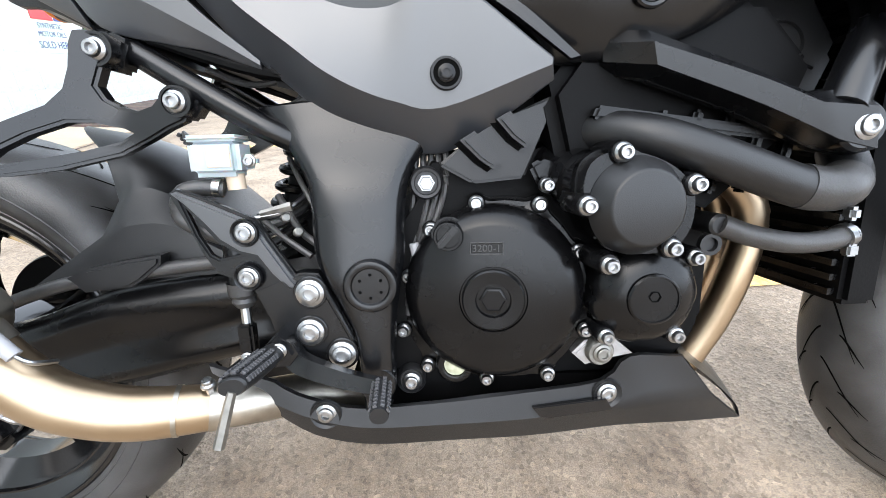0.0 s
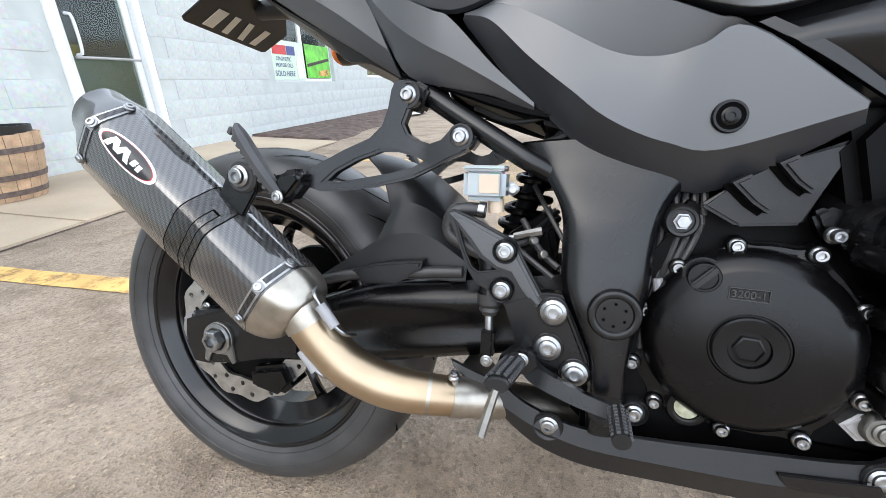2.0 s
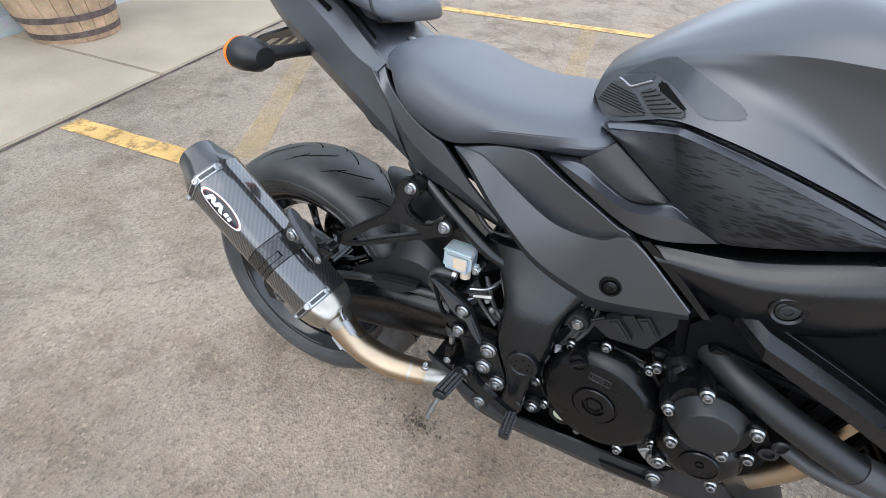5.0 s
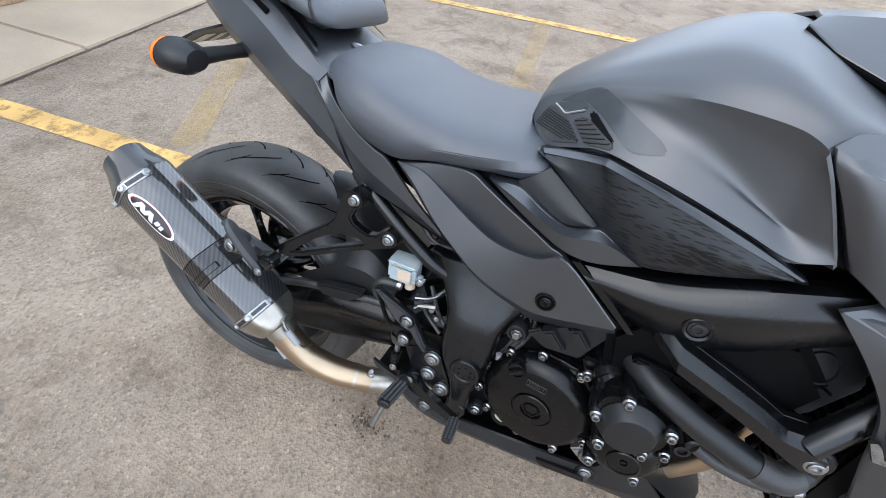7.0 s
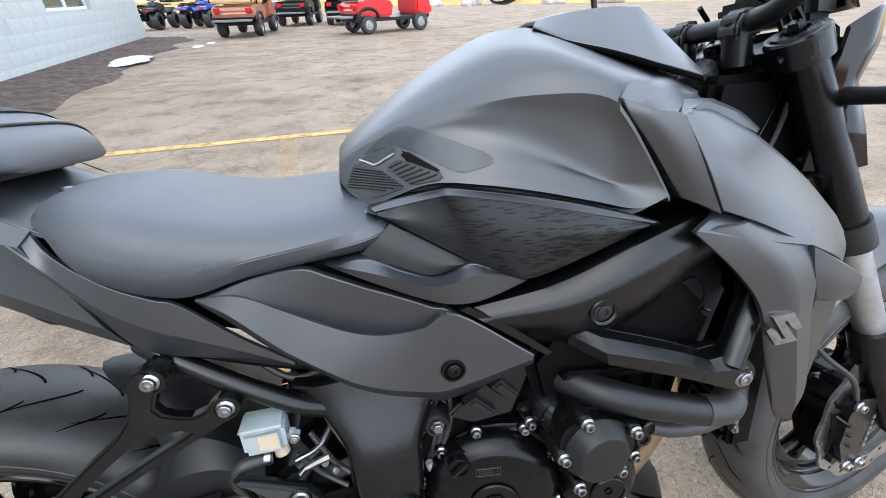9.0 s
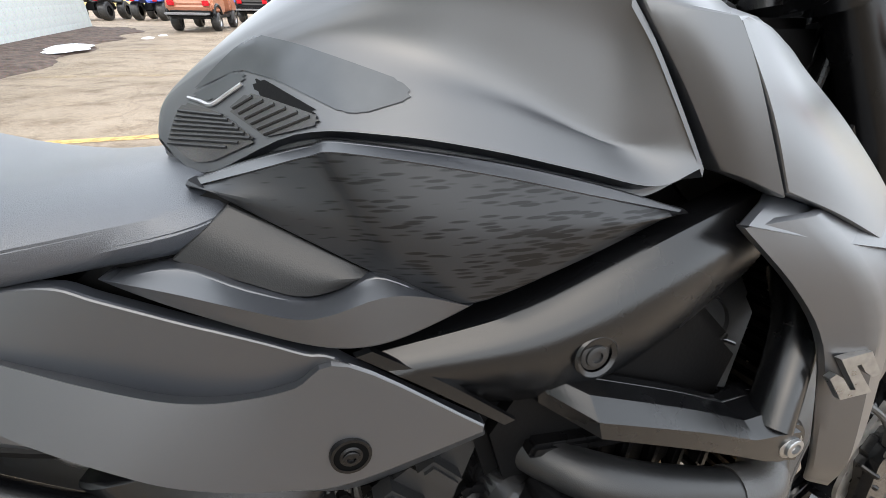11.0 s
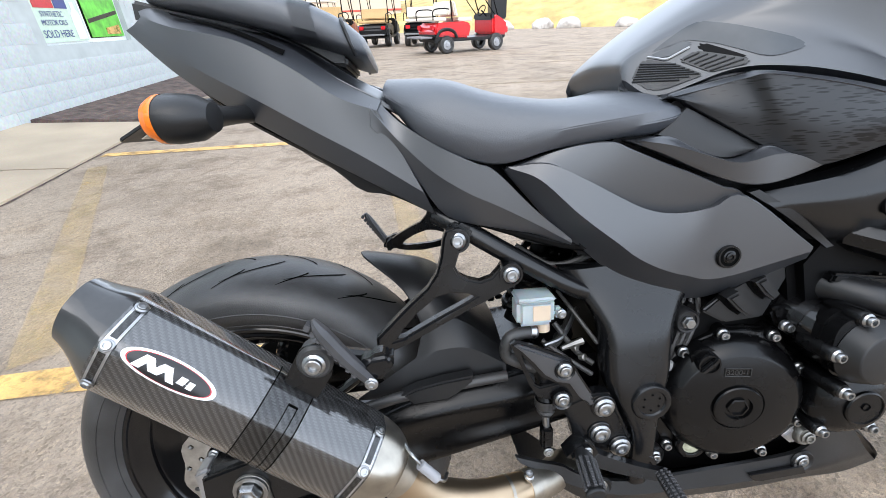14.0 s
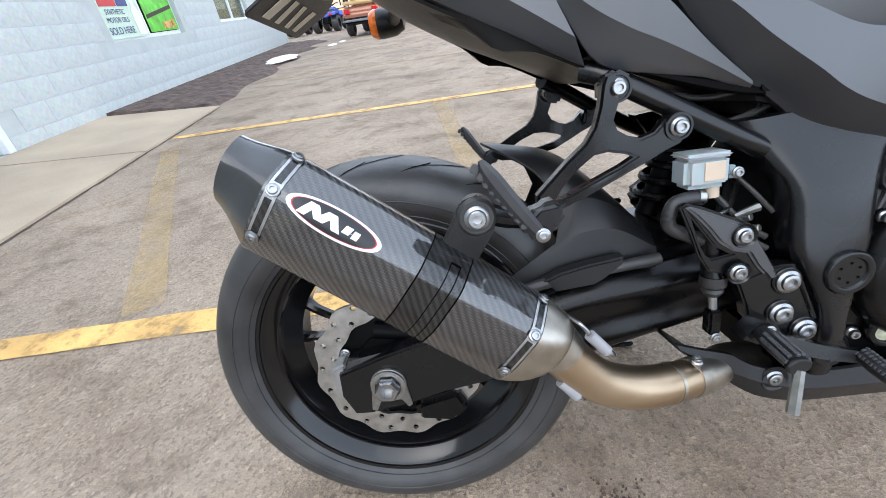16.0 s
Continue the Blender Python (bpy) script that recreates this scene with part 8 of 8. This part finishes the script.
def flange_outline(grow, n=144):
    """The cover's joint face: it runs from bolt to bolt, with a lobe round each."""
    ang = sorted((math.atan2(z, x) % (2 * math.pi), math.hypot(x, z)) for x, z in SPOTS)
    out = []
    for k in range(n):
        a = 2 * math.pi * k / n
        r = float(np.interp(a, [q[0] for q in ang], [q[1] for q in ang], period=2 * math.pi))
        near = min(abs((a - q[0] + math.pi) % (2 * math.pi) - math.pi) for q in ang)
        r += grow - 0.001 + 0.0085 * math.exp(-(near / 0.085) ** 2)
        out.append((r * math.cos(a), r * math.sin(a)))
    return out


cl = part("clutch_cover", turned(rings([(0.0, -0.02, True), (0.0, 0.007, True), (-0.0015, 0.009, True), (-0.006, 0.0095, True), (0.0915, 0.011, False), (0.0905, 0.020, False), (0.087, 0.028, False), (0.0815, 0.0335, False), (0.0755, 0.0375, False), (0.0725, 0.0385, False), (0.0335, 0.0405, False), (0.0325, 0.0385, False), (0.031, 0.0385, False), (0.0305, 0.0425, False), (0.029, 0.0440, False), (0.0175, 0.0435, False), (0.0165, 0.0395, False), (0.0155, 0.0395, False)], 144, flange_outline), CT), M_ENGINE, moto, "round satin black clutch cover", angle=24)
part("gasket", turned(rings([(0.0015, -0.004, True), (0.0015, -0.001, True)], 144, flange_outline), CT), M_DARK, cl)
part("hex_plug", turned(lathe([(0.0135, 0.039), (0.0135, 0.043), (0.0115, 0.0435), (0.0112, 0.041), (0, 0.041)], 6), CT), M_ENGINE, cl)
for x, z in SPOTS:
    part("bolt_boss", turned(lathe([(0.0092, -0.012), (0.0092, 0.011), (0.008, 0.013), (0, 0.013)], 20, (x, 0, z)), CT), M_ENGINE, cl)
    bolt(at_cover(x, z, 0.0128), 0.0068, 0.009, cl, axis=(CT.to_3x3() @ Vector((0, -1, 0))))
cap = part("oil_filler_cap", turned(lathe([(0.0175, 0), (0.0175, 0.003), (0.0145, 0.003), (0.0145, 0.013), (0.0135, 0.015), (0.0115, 0.015), (0.011, 0.0125), (0, 0.0125)], 40, (-0.0425, -0.028, 0.0635)), CT), M_ENGINE, cl, "black oil filler cap with a finger bar")
part("cap_seat", turned(lathe([(0.0172, -0.02), (0.0172, 0.001), (0.0155, 0.002)], 40, (-0.0425, -0.028, 0.0635)), CT), M_DARK, cap)
part("finger_bar", turned(turned(block(-0.0135, 0.0135, -0.0075, 0.0, -0.0034, 0.0034, 0.0018), Matrix.Translation((-0.0425, -0.0395, 0.0635)) @ pose(0, 0, 0, 0, -48, 0)), CT), M_FRAME, cap)
sg = part("oil_sight_glass", turned(lathe([(0.0205, 0), (0.0205, 0.012), (0.018, 0.0145), (0.0135, 0.0150), (0.0125, 0.0145), (0.0118, 0.0105), (0, 0.0105)], 36, (-0.0405, -0.010, -0.0795)), CT), M_ENGINE, cl)
part("sight_lens", turned(lathe([(0.0116, 0.0), (0.0116, 0.002), (0.006, 0.0028), (0, 0.003)], 28, (-0.0405, -0.0205, -0.0795)), CT), M_LENS, sg, "clear round oil level glass")
part("gauge_lug", turned(block(-0.061, -0.052, -0.022, -0.008, -0.072, -0.058, 0.002), CT), M_ENGINE, sg)
fr = part("volume_mark", turned(block(-0.0205, 0.0085, -0.0398, -0.038, 0.0468, 0.0562, 0.0002, 1), CT), M_ENGINE, cl, "raised oil volume figures in a frame")
for q in ((-0.021, 0.009, 0.0565, 0.0575), (-0.021, 0.009, 0.0455, 0.0465), (-0.022, -0.021, 0.0455, 0.0575), (0.009, 0.010, 0.0455, 0.0575)):
    part("frame_edge", turned(block(q[0], q[1], -0.0412, -0.0385, q[2], q[3], 0.0002, 1), CT), M_RAISED, fr)
letters("volume_letters", "3200-1", 0.0098, CT @ Matrix.Translation((-0.0062, -0.0402, 0.0482)) @ pose(0, 0, 0, 90, 0, 0), M_RAISED, fr)

# generator cover above, starter gear cover below
GEN = rounded([(0.721, 0.498), (0.726, 0.516), (0.741, 0.525), (0.764, 0.525), (0.789, 0.517), (0.808, 0.504), (0.818, 0.488), (0.818, 0.463), (0.809, 0.446), (0.796, 0.439), (0.770, 0.438), (0.748, 0.445), (0.737, 0.465), (0.724, 0.480)], 70)
gen = part("generator_cover", plate(GEN, [], -0.238, -0.15, 0.004), M_ENGINE, moto, "satin black generator cover with a flat round face", angle=30)
part("round_face", lathe([(0.0425, 0.0), (0.0415, 0.002), (0.0325, 0.0185), (0.031, 0.020), (0.0295, 0.0205), (0, 0.0205)], 56, (0.7675, -0.2375, 0.480), (0.03, -1, 0)), M_PLASTIC, gen)
part("cover_rib", plate(rounded([(0.719, 0.500), (0.724, 0.518), (0.741, 0.528), (0.766, 0.528), (0.791, 0.520), (0.811, 0.506), (0.821, 0.489), (0.821, 0.462), (0.811, 0.444), (0.796, 0.436), (0.769, 0.435), (0.746, 0.443), (0.735, 0.464), (0.722, 0.480)], 70), [], -0.222, -0.212, 0.002), M_ENGINE, gen)
for x, z in ((0.751, 0.525), (0.815, 0.497), (0.7235, 0.482), (0.799, 0.443), (0.745, 0.430)):
    part("bolt_boss", lathe([(0.0105, -0.04), (0.0105, 0.0), (0.009, 0.003), (0, 0.003)], 18, (x, -0.238, z)), M_ENGINE, gen)
    bolt((x, -0.241, z), 0.0072, 0.010, gen)
motor = part("starter_motor", sweep([(0.745, -0.205, 0.495), (0.728, -0.16, 0.508), (0.712, -0.10, 0.525), (0.70, -0.02, 0.535)], 0.0265, 14, 28), M_GLOSS, moto, "gloss black cylindrical motor behind the cover")
part("motor_flange", sweep([(0.738, -0.188, 0.50), (0.734, -0.178, 0.503)], 0.0295, 3, 28), M_ENGINE, motor)
part("motor_ear", prism([(0.688, 0.515), (0.70, 0.522), (0.735, 0.51), (0.73, 0.48), (0.70, 0.49)], -0.185, -0.175, 0.004), M_ENGINE, motor)
bolt((0.703, -0.19, 0.497), 0.0065, 0.012, motor)
ST = pose(0.797, -0.19, 0.392, 0, 0, -4)
stc = part("starter_cover", turned(rings([(0.050, -0.05, True), (0.050, 0.018, True), (0.047, 0.024, True), (0.044, 0.028, False), (0.034, 0.036, False), (0.0245, 0.038, False), (0.0242, 0.041, False), (0.0225, 0.0425, False), (0.0215, 0.0425, False), (0.021, 0.041, False)]), ST), M_ENGINE, moto, "black starter gear cover with a round plug", angle=30)
part("plug_hex", turned(lathe([(0.0055, 0.0425), (0.0048, 0.0422), (0.0045, 0.0405), (0, 0.0405)], 6, (0, 0, 0.003)), ST), M_RECESS_SHADE, stc)
for x, z in ((0.838, 0.427), (0.826, 0.350), (0.757, 0.352), (0.745, 0.428)):
    part("bolt_boss", lathe([(0.0095, -0.03), (0.0095, 0.0), (0.008, 0.003), (0, 0.003)], 18, (x, -0.212, z)), M_ENGINE, stc)
    bolt((x, -0.215, z), 0.007, 0.010, stc)
part("pulse_plug", lathe([(0.0105, -0.03), (0.0105, 0.006), (0.008, 0.008), (0, 0.008)], 24, (0.866, -0.2, 0.455)), M_PLASTIC, moto)
part("adjuster", lathe([(0.011, 0), (0.011, 0.006), (0.007, 0.006), (0.0065, 0.002), (0, 0.002)], 12, (0.86, -0.2, 0.436)), M_PLASTIC, moto)
oc = part("oil_pipe_fitting", lathe([(0.0145, -0.03), (0.0145, 0.0), (0.0125, 0.003), (0, 0.003)], 28, (0.762, -0.195, 0.325)), M_WASHER, moto, "bare aluminium oil gallery fitting")
bolt((0.763, -0.198, 0.325), 0.0085, 0.006, oc, M_WASHER)
part("fitting_arm", plate([(0.735, 0.322), (0.748, 0.335), (0.775, 0.340), (0.800, 0.318), (0.775, 0.314), (0.750, 0.308)], [], -0.190, -0.17, 0.003), M_ALU, oc)
part("sump", prism([(0.50, 0.235), (0.85, 0.232), (0.87, 0.285), (0.50, 0.30)], -0.150, 0.150, 0.012), M_DARK, moto, "black engine sump")
hs = part("coolant_hose", sweep([(0.868, -0.203, 0.455), (0.90, -0.205, 0.443), (0.945, -0.203, 0.434), (0.985, -0.198, 0.434), (1.015, -0.19, 0.438)], 0.0105, 20, 14), M_RUBBER, moto, "black rubber coolant hose with a steel clip")
part("hose_clip", sweep([(1.0, -0.195, 0.436), (1.01, -0.192, 0.4375)], 0.0125, 4, 16), M_STEEL, hs)
part("clip_tail", block(1.0, 1.012, -0.206, -0.196, 0.418, 0.43, 0.002), M_STEEL, hs)
# large coolant pipe sweeping to the radiator
big = part("radiator_pipe", sweep([(0.715, -0.10, 0.545), (0.732, -0.14, 0.545), (0.752, -0.182, 0.545), (0.775, -0.208, 0.541), (0.800, -0.220, 0.534), (0.835, -0.227, 0.521), (0.870, -0.229, 0.508), (0.905, -0.23, 0.495), (0.928, -0.23, 0.489), (0.950, -0.231, 0.489), (0.972, -0.218, 0.498), (0.985, -0.195, 0.52)], 0.0186, 54, 24), M_PLASTIC, moto, "thick matte black coolant pipe")
part("pipe_sleeve", sweep([(0.918, -0.2295, 0.4915), (0.935, -0.231, 0.4885), (0.952, -0.231, 0.489), (0.966, -0.223, 0.4945)], 0.0198, 16, 24), M_RUBBER, big)
part("pipe_clip", block(0.948, 0.958, -0.252, -0.240, 0.462, 0.474, 0.003), M_STEEL, big)
# frame guard arm below the spar
EH_T = [(0.748, -0.192, 0.63), (0.775, -0.222, 0.622), (0.863, -0.228, 0.59), (0.915, -0.232, 0.568), (0.94, -0.235, 0.572)]
EH_R = [(0.748, -0.2, 0.618), (0.774, -0.236, 0.61), (0.858, -0.242, 0.582), (0.914, -0.245, 0.56), (0.96, -0.247, 0.556)]
EH_L = [(0.75, -0.198, 0.603), (0.779, -0.234, 0.593), (0.867, -0.24, 0.56), (0.935, -0.243, 0.53), (0.968, -0.244, 0.522)]
EH_U = [(x, y + 0.025, z - 0.006) for x, y, z in EH_L]
arm = part("engine_hanger", shell(loft_grid([[(x, y + 0.02, z + 0.002) for x, y, z in EH_T], EH_T, EH_R, EH_L, EH_U], 5, 3, (1, 2, 3), (1, 3)), 0.01, (0, 1, 0), 0.001), M_FRAME, moto, "black cast engine hanger bracket", angle=18)
part("hanger_lug", lathe([(0.0215, -0.05), (0.0215, 0.0), (0.0185, 0.004), (0, 0.004)], 32, (0.956, -0.238, 0.541)), M_FRAME, arm)
bolt((0.956, -0.243, 0.541), 0.0105, 0.006, arm, label="large zinc engine mounting bolt")
part("hanger_horn", sweep([(0.942, -0.232, 0.556), (0.962, -0.222, 0.592), (0.99, -0.205, 0.63), (1.01, -0.18, 0.665)], [0.0175, 0.017, 0.018, 0.02], 14, 16), M_FRAME, arm)
# frame mounting bolt behind the pivot plate
fbm = part("mount_bush", lathe([(0.0165, -0.03), (0.0165, 0.0), (0.0145, 0.003), (0.0118, 0.0025), (0.0112, 0.0), (0, 0.0)], 32, (0.59, -0.168, 0.501)), M_PLASTIC, moto)
bolt((0.59, -0.169, 0.501), 0.0068, 0.008, fbm, kind="hex")
bm_ = part("mount_bush", lathe([(0.016, -0.03), (0.016, 0.0), (0.014, 0.003), (0.012, 0.0), (0, 0.0)], 28, (0.566, -0.165, 0.288)), M_PLASTIC, moto)
bolt((0.566, -0.166, 0.288), 0.0085, 0.008, bm_)
# louvred guard under the side cover
vent = part("louvred_guard", prism([(0.602, 0.518), (0.632, 0.541), (0.665, 0.560), (0.714, 0.580), (0.713, 0.565), (0.699, 0.54), (0.686, 0.503), (0.635, 0.499)], -0.177, -0.168, 0.003), M_PLASTIC, moto, "angular black plastic guard with louvres")
# each louvre's shadow is painted: its outline again, shifted, in near-black
for q in ([(0.622, 0.540), (0.636, 0.548), (0.662, 0.521), (0.653, 0.513), (0.640, 0.522)], [(0.656, 0.558), (0.669, 0.565), (0.691, 0.540), (0.683, 0.532), (0.671, 0.541)]):
    part("louvre", plate(q, [], -0.192, -0.174, 0.003), M_PLASTIC, vent)
    part("louvre_shade", plate([(a - 0.004, b - 0.003) for a, b in q], [], -0.1785, -0.175, 0), M_RECESS_SHADE, vent)
# wiring and breather between frame and engine
for k in range(5):
    part("wire", sweep([(0.585 + 0.006 * k, -0.13 - 0.004 * k, 0.56), (0.578 + 0.008 * k, -0.145 - 0.003 * k, 0.50), (0.572 + 0.004 * k, -0.15 - 0.002 * k, 0.44), (0.566, -0.155, 0.36 + 0.01 * k)], 0.0035, 20, 8), M_RUBBER, moto)
part("wire_sleeve", sweep([(0.575, -0.163, 0.44), (0.58, -0.165, 0.415)], 0.005, 4, 10), M_LIGHTGREY, moto)
for k in range(7):
    part("cylinder_stud", lathe([(0.008, -0.02), (0.008, 0.0), (0.006, 0.006), (0, 0.006)], 6, (0.60 + 0.018 * k, -0.150, 0.515 + 0.004 * math.sin(k * 2))), M_DARK, moto)
part("throttle_body", prism([(0.62, 0.54), (0.72, 0.56), (0.74, 0.64), (0.64, 0.64)], -0.12, 0.12, 0.015), M_DARK, moto)

# ---- belly pan ----
BP_T = [(0.362, -0.180, 0.324), (0.390, -0.184, 0.316), (0.425, -0.186, 0.306), (0.448, -0.187, 0.290), (0.505, -0.188, 0.272), (0.585, -0.188, 0.272), (0.68, -0.186, 0.277), (0.771, -0.184, 0.286), (0.800, -0.182, 0.311), (0.868, -0.168, 0.301)]
BP_M = [(0.366, -0.184, 0.318), (0.397, -0.188, 0.300), (0.432, -0.190, 0.280), (0.462, -0.192, 0.266), (0.515, -0.193, 0.252), (0.595, -0.193, 0.250), (0.69, -0.191, 0.250), (0.78, -0.188, 0.256), (0.835, -0.182, 0.258), (0.915, -0.158, 0.245)]
BP_B = [(0.371, -0.180, 0.311), (0.406, -0.181, 0.283), (0.440, -0.182, 0.254), (0.470, -0.182, 0.236), (0.522, -0.178, 0.221), (0.610, -0.175, 0.218), (0.70, -0.172, 0.216), (0.80, -0.166, 0.218), (0.88, -0.158, 0.212), (0.985, -0.12, 0.186)]
BP_U = [(x, y * 0.45, z - 0.012) for x, y, z in BP_B]
both("belly_pan", [BP_T, BP_M, BP_B, BP_U], M_PLASTIC, "matte black belly pan under the engine", n=40, m=4, smooth=False)
both("belly_nose", [[(0.868, -0.168, 0.301), (0.915, -0.158, 0.262), (0.965, -0.135, 0.215), (0.985, -0.12, 0.186)], [(0.91, -0.08, 0.285), (0.96, -0.07, 0.25), (1.01, -0.05, 0.195), (1.03, -0.045, 0.165)], [(0.915, 0, 0.28), (0.965, 0, 0.248), (1.015, 0, 0.192), (1.035, 0, 0.162)]], M_PLASTIC, n=14, m=3)
lo = part("belly_slot", prism([(0.693, 0.264), (0.772, 0.270), (0.780, 0.256), (0.712, 0.251), (0.702, 0.252)], -0.1935, -0.187, 0.001), M_GLOSS, moto, "recessed slot in the belly pan")
for x, z, y in ((0.477, 0.268, -0.189), (0.776, 0.272, -0.186)):
    part("bolt_well", lathe([(0.011, 0.0), (0.0155, 0.003), (0.017, 0.0)], 28, (x, y, z)), M_PLASTIC, moto)
    bolt((x, y + 0.001, z), 0.0095, 0.006, moto, name="pan_bolt")

# rubber knee pads and vinyl on the tank flank
def on_tank(x, z, lift=0.003):
    """A place on the tank's flank at x and z."""
    best = None
    for c0, c1 in zip(FLANK, FLANK[1:]):
        for a, b, c, d in zip(c0, c1, c1[1:], c0[1:]):
            for p, q, r in ((a, b, c), (a, c, d)):
                e = (q[0] - p[0]) * (r[2] - p[2]) - (r[0] - p[0]) * (q[2] - p[2])
                if abs(e) < 1e-12:
                    continue
                u = ((x - p[0]) * (r[2] - p[2]) - (r[0] - p[0]) * (z - p[2])) / e
                v = ((q[0] - p[0]) * (z - p[2]) - (x - p[0]) * (q[2] - p[2])) / e
                if u > -0.01 and v > -0.01 and u + v < 1.01:
                    y = p[1] + u * (q[1] - p[1]) + v * (r[1] - p[1])
                    best = y if best is None else min(best, y)
    return (x, (best if best is not None else -0.12) - lift, z)


def tank_patch(outline, lift, thick=0.002):
    """A thin pad laid on the tank's flank: an outline in x and z."""
    bm = bmesh.new()
    bm.faces.new([bm.verts.new((x, 0, z)) for x, z in outline])
    bmesh.ops.bevel(bm, geom=bm.verts[:], offset=0.0025, segments=2, affect="VERTICES", clamp_overlap=True)
    bmesh.ops.triangulate(bm, faces=bm.faces[:])
    for k in range(2):
        bmesh.ops.subdivide_edges(bm, edges=bm.edges[:], cuts=1, use_grid_fill=True)
    for v in bm.verts:
        v.co = on_tank(v.co.x, v.co.z, lift)
    got = bmesh.ops.extrude_face_region(bm, geom=bm.faces[:])
    for v in got["geom"]:
        if isinstance(v, bmesh.types.BMVert):
            v.co.y += thick + lift
    return bm


PAD_A = [(0.538, 0.825), (0.531, 0.818), (0.5235, 0.802), (0.538, 0.7885), (0.551, 0.7885), (0.583, 0.801), (0.562, 0.817), (0.553, 0.82)]
PAD_B = [(0.566, 0.819), (0.58, 0.828), (0.59, 0.825), (0.62, 0.813), (0.618, 0.809), (0.588, 0.803)]
pad = part("knee_pad", tank_patch(PAD_A, 0.0018), M_RUBBER, moto, "ribbed black rubber knee pad")
pad2 = part("knee_pad", tank_patch(PAD_B, 0.0018), M_RUBBER, moto)
for k in range(8):
    x0, z0 = 0.5335 - 0.0014 * k, 0.8195 - 0.0028 * k
    x1, z1 = 0.563 + 0.0032 * k - 0.011 * max(0, k - 5), 0.8155 - 0.0026 * k
    part("rib", sweep([on_tank(x0 + (x1 - x0) * v, z0 + (z1 - z0) * v, 0.0022) for v in np.linspace(0, 1, 6)], 0.0011, 10, 6), M_PLASTIC, pad)
for k in range(6):
    x0, z0, x1, z1 = 0.570 + 0.0035 * k, 0.8195 - 0.003 * k, 0.583 + 0.0062 * k, 0.8255 - 0.0024 * k
    part("rib", sweep([on_tank(x0 + (x1 - x0) * v, z0 + (z1 - z0) * v, 0.0022) for v in np.linspace(0, 1, 6)], 0.0011, 10, 6), M_PLASTIC, pad2)
part("pad_slot", tank_patch([(0.583, 0.835), (0.589, 0.836), (0.62, 0.8155), (0.614, 0.8135), (0.585, 0.827)], 0.0006), M_DARK, moto)
part("tank_film", tank_patch([(0.544, 0.831), (0.56, 0.844), (0.577, 0.856), (0.59, 0.861), (0.613, 0.853), (0.664, 0.831), (0.671, 0.823), (0.667, 0.82), (0.642, 0.814), (0.631, 0.815), (0.598, 0.834), (0.576, 0.842)], 0.0009), M_PADFILM, moto, "glossy clear tank protector film")
part("tank_film", tank_patch([(0.542, 0.828), (0.574, 0.8415), (0.582, 0.837), (0.575, 0.834), (0.557, 0.824)], 0.0009), M_PADFILM, moto)
part("pad_chevron", sweep([on_tank(0.541, 0.827, 0.0015), on_tank(0.549, 0.8245, 0.0015), on_tank(0.556, 0.822, 0.0015), on_tank(0.566, 0.827, 0.0015), on_tank(0.577, 0.833, 0.0015)], 0.0013, 14, 6), M_ALU, moto)

# dark crumbs of dirt scattered on the asphalt below the footpeg
rnd = random.Random(12)
crumbs = bmesh.new()
for k in range(80):
    r, a = abs(rnd.gauss(0, 0.032)), rnd.uniform(0, 6.283)
    x, y, q = -0.277 + r * math.cos(a) * 1.4, 0.347 + r * math.sin(a), rnd.uniform(0.0012, 0.0042)
    top = crumbs.verts.new((x, y, 0.004 + q * 0.6))
    ring = [crumbs.verts.new((x + q * math.cos(b + a) * rnd.uniform(0.6, 1.2), y + q * math.sin(b + a), 0.0005)) for b in (0, 1.3, 2.5, 3.8, 5.0)]
    for i in range(5):
        crumbs.faces.new((top, ring[i], ring[(i + 1) % 5]))
tagged(part("dirt_crumbs", crumbs, M_MULCH, flat=True), "scattered dark dirt crumbs lying on the asphalt", "dirt", kind="stuff")
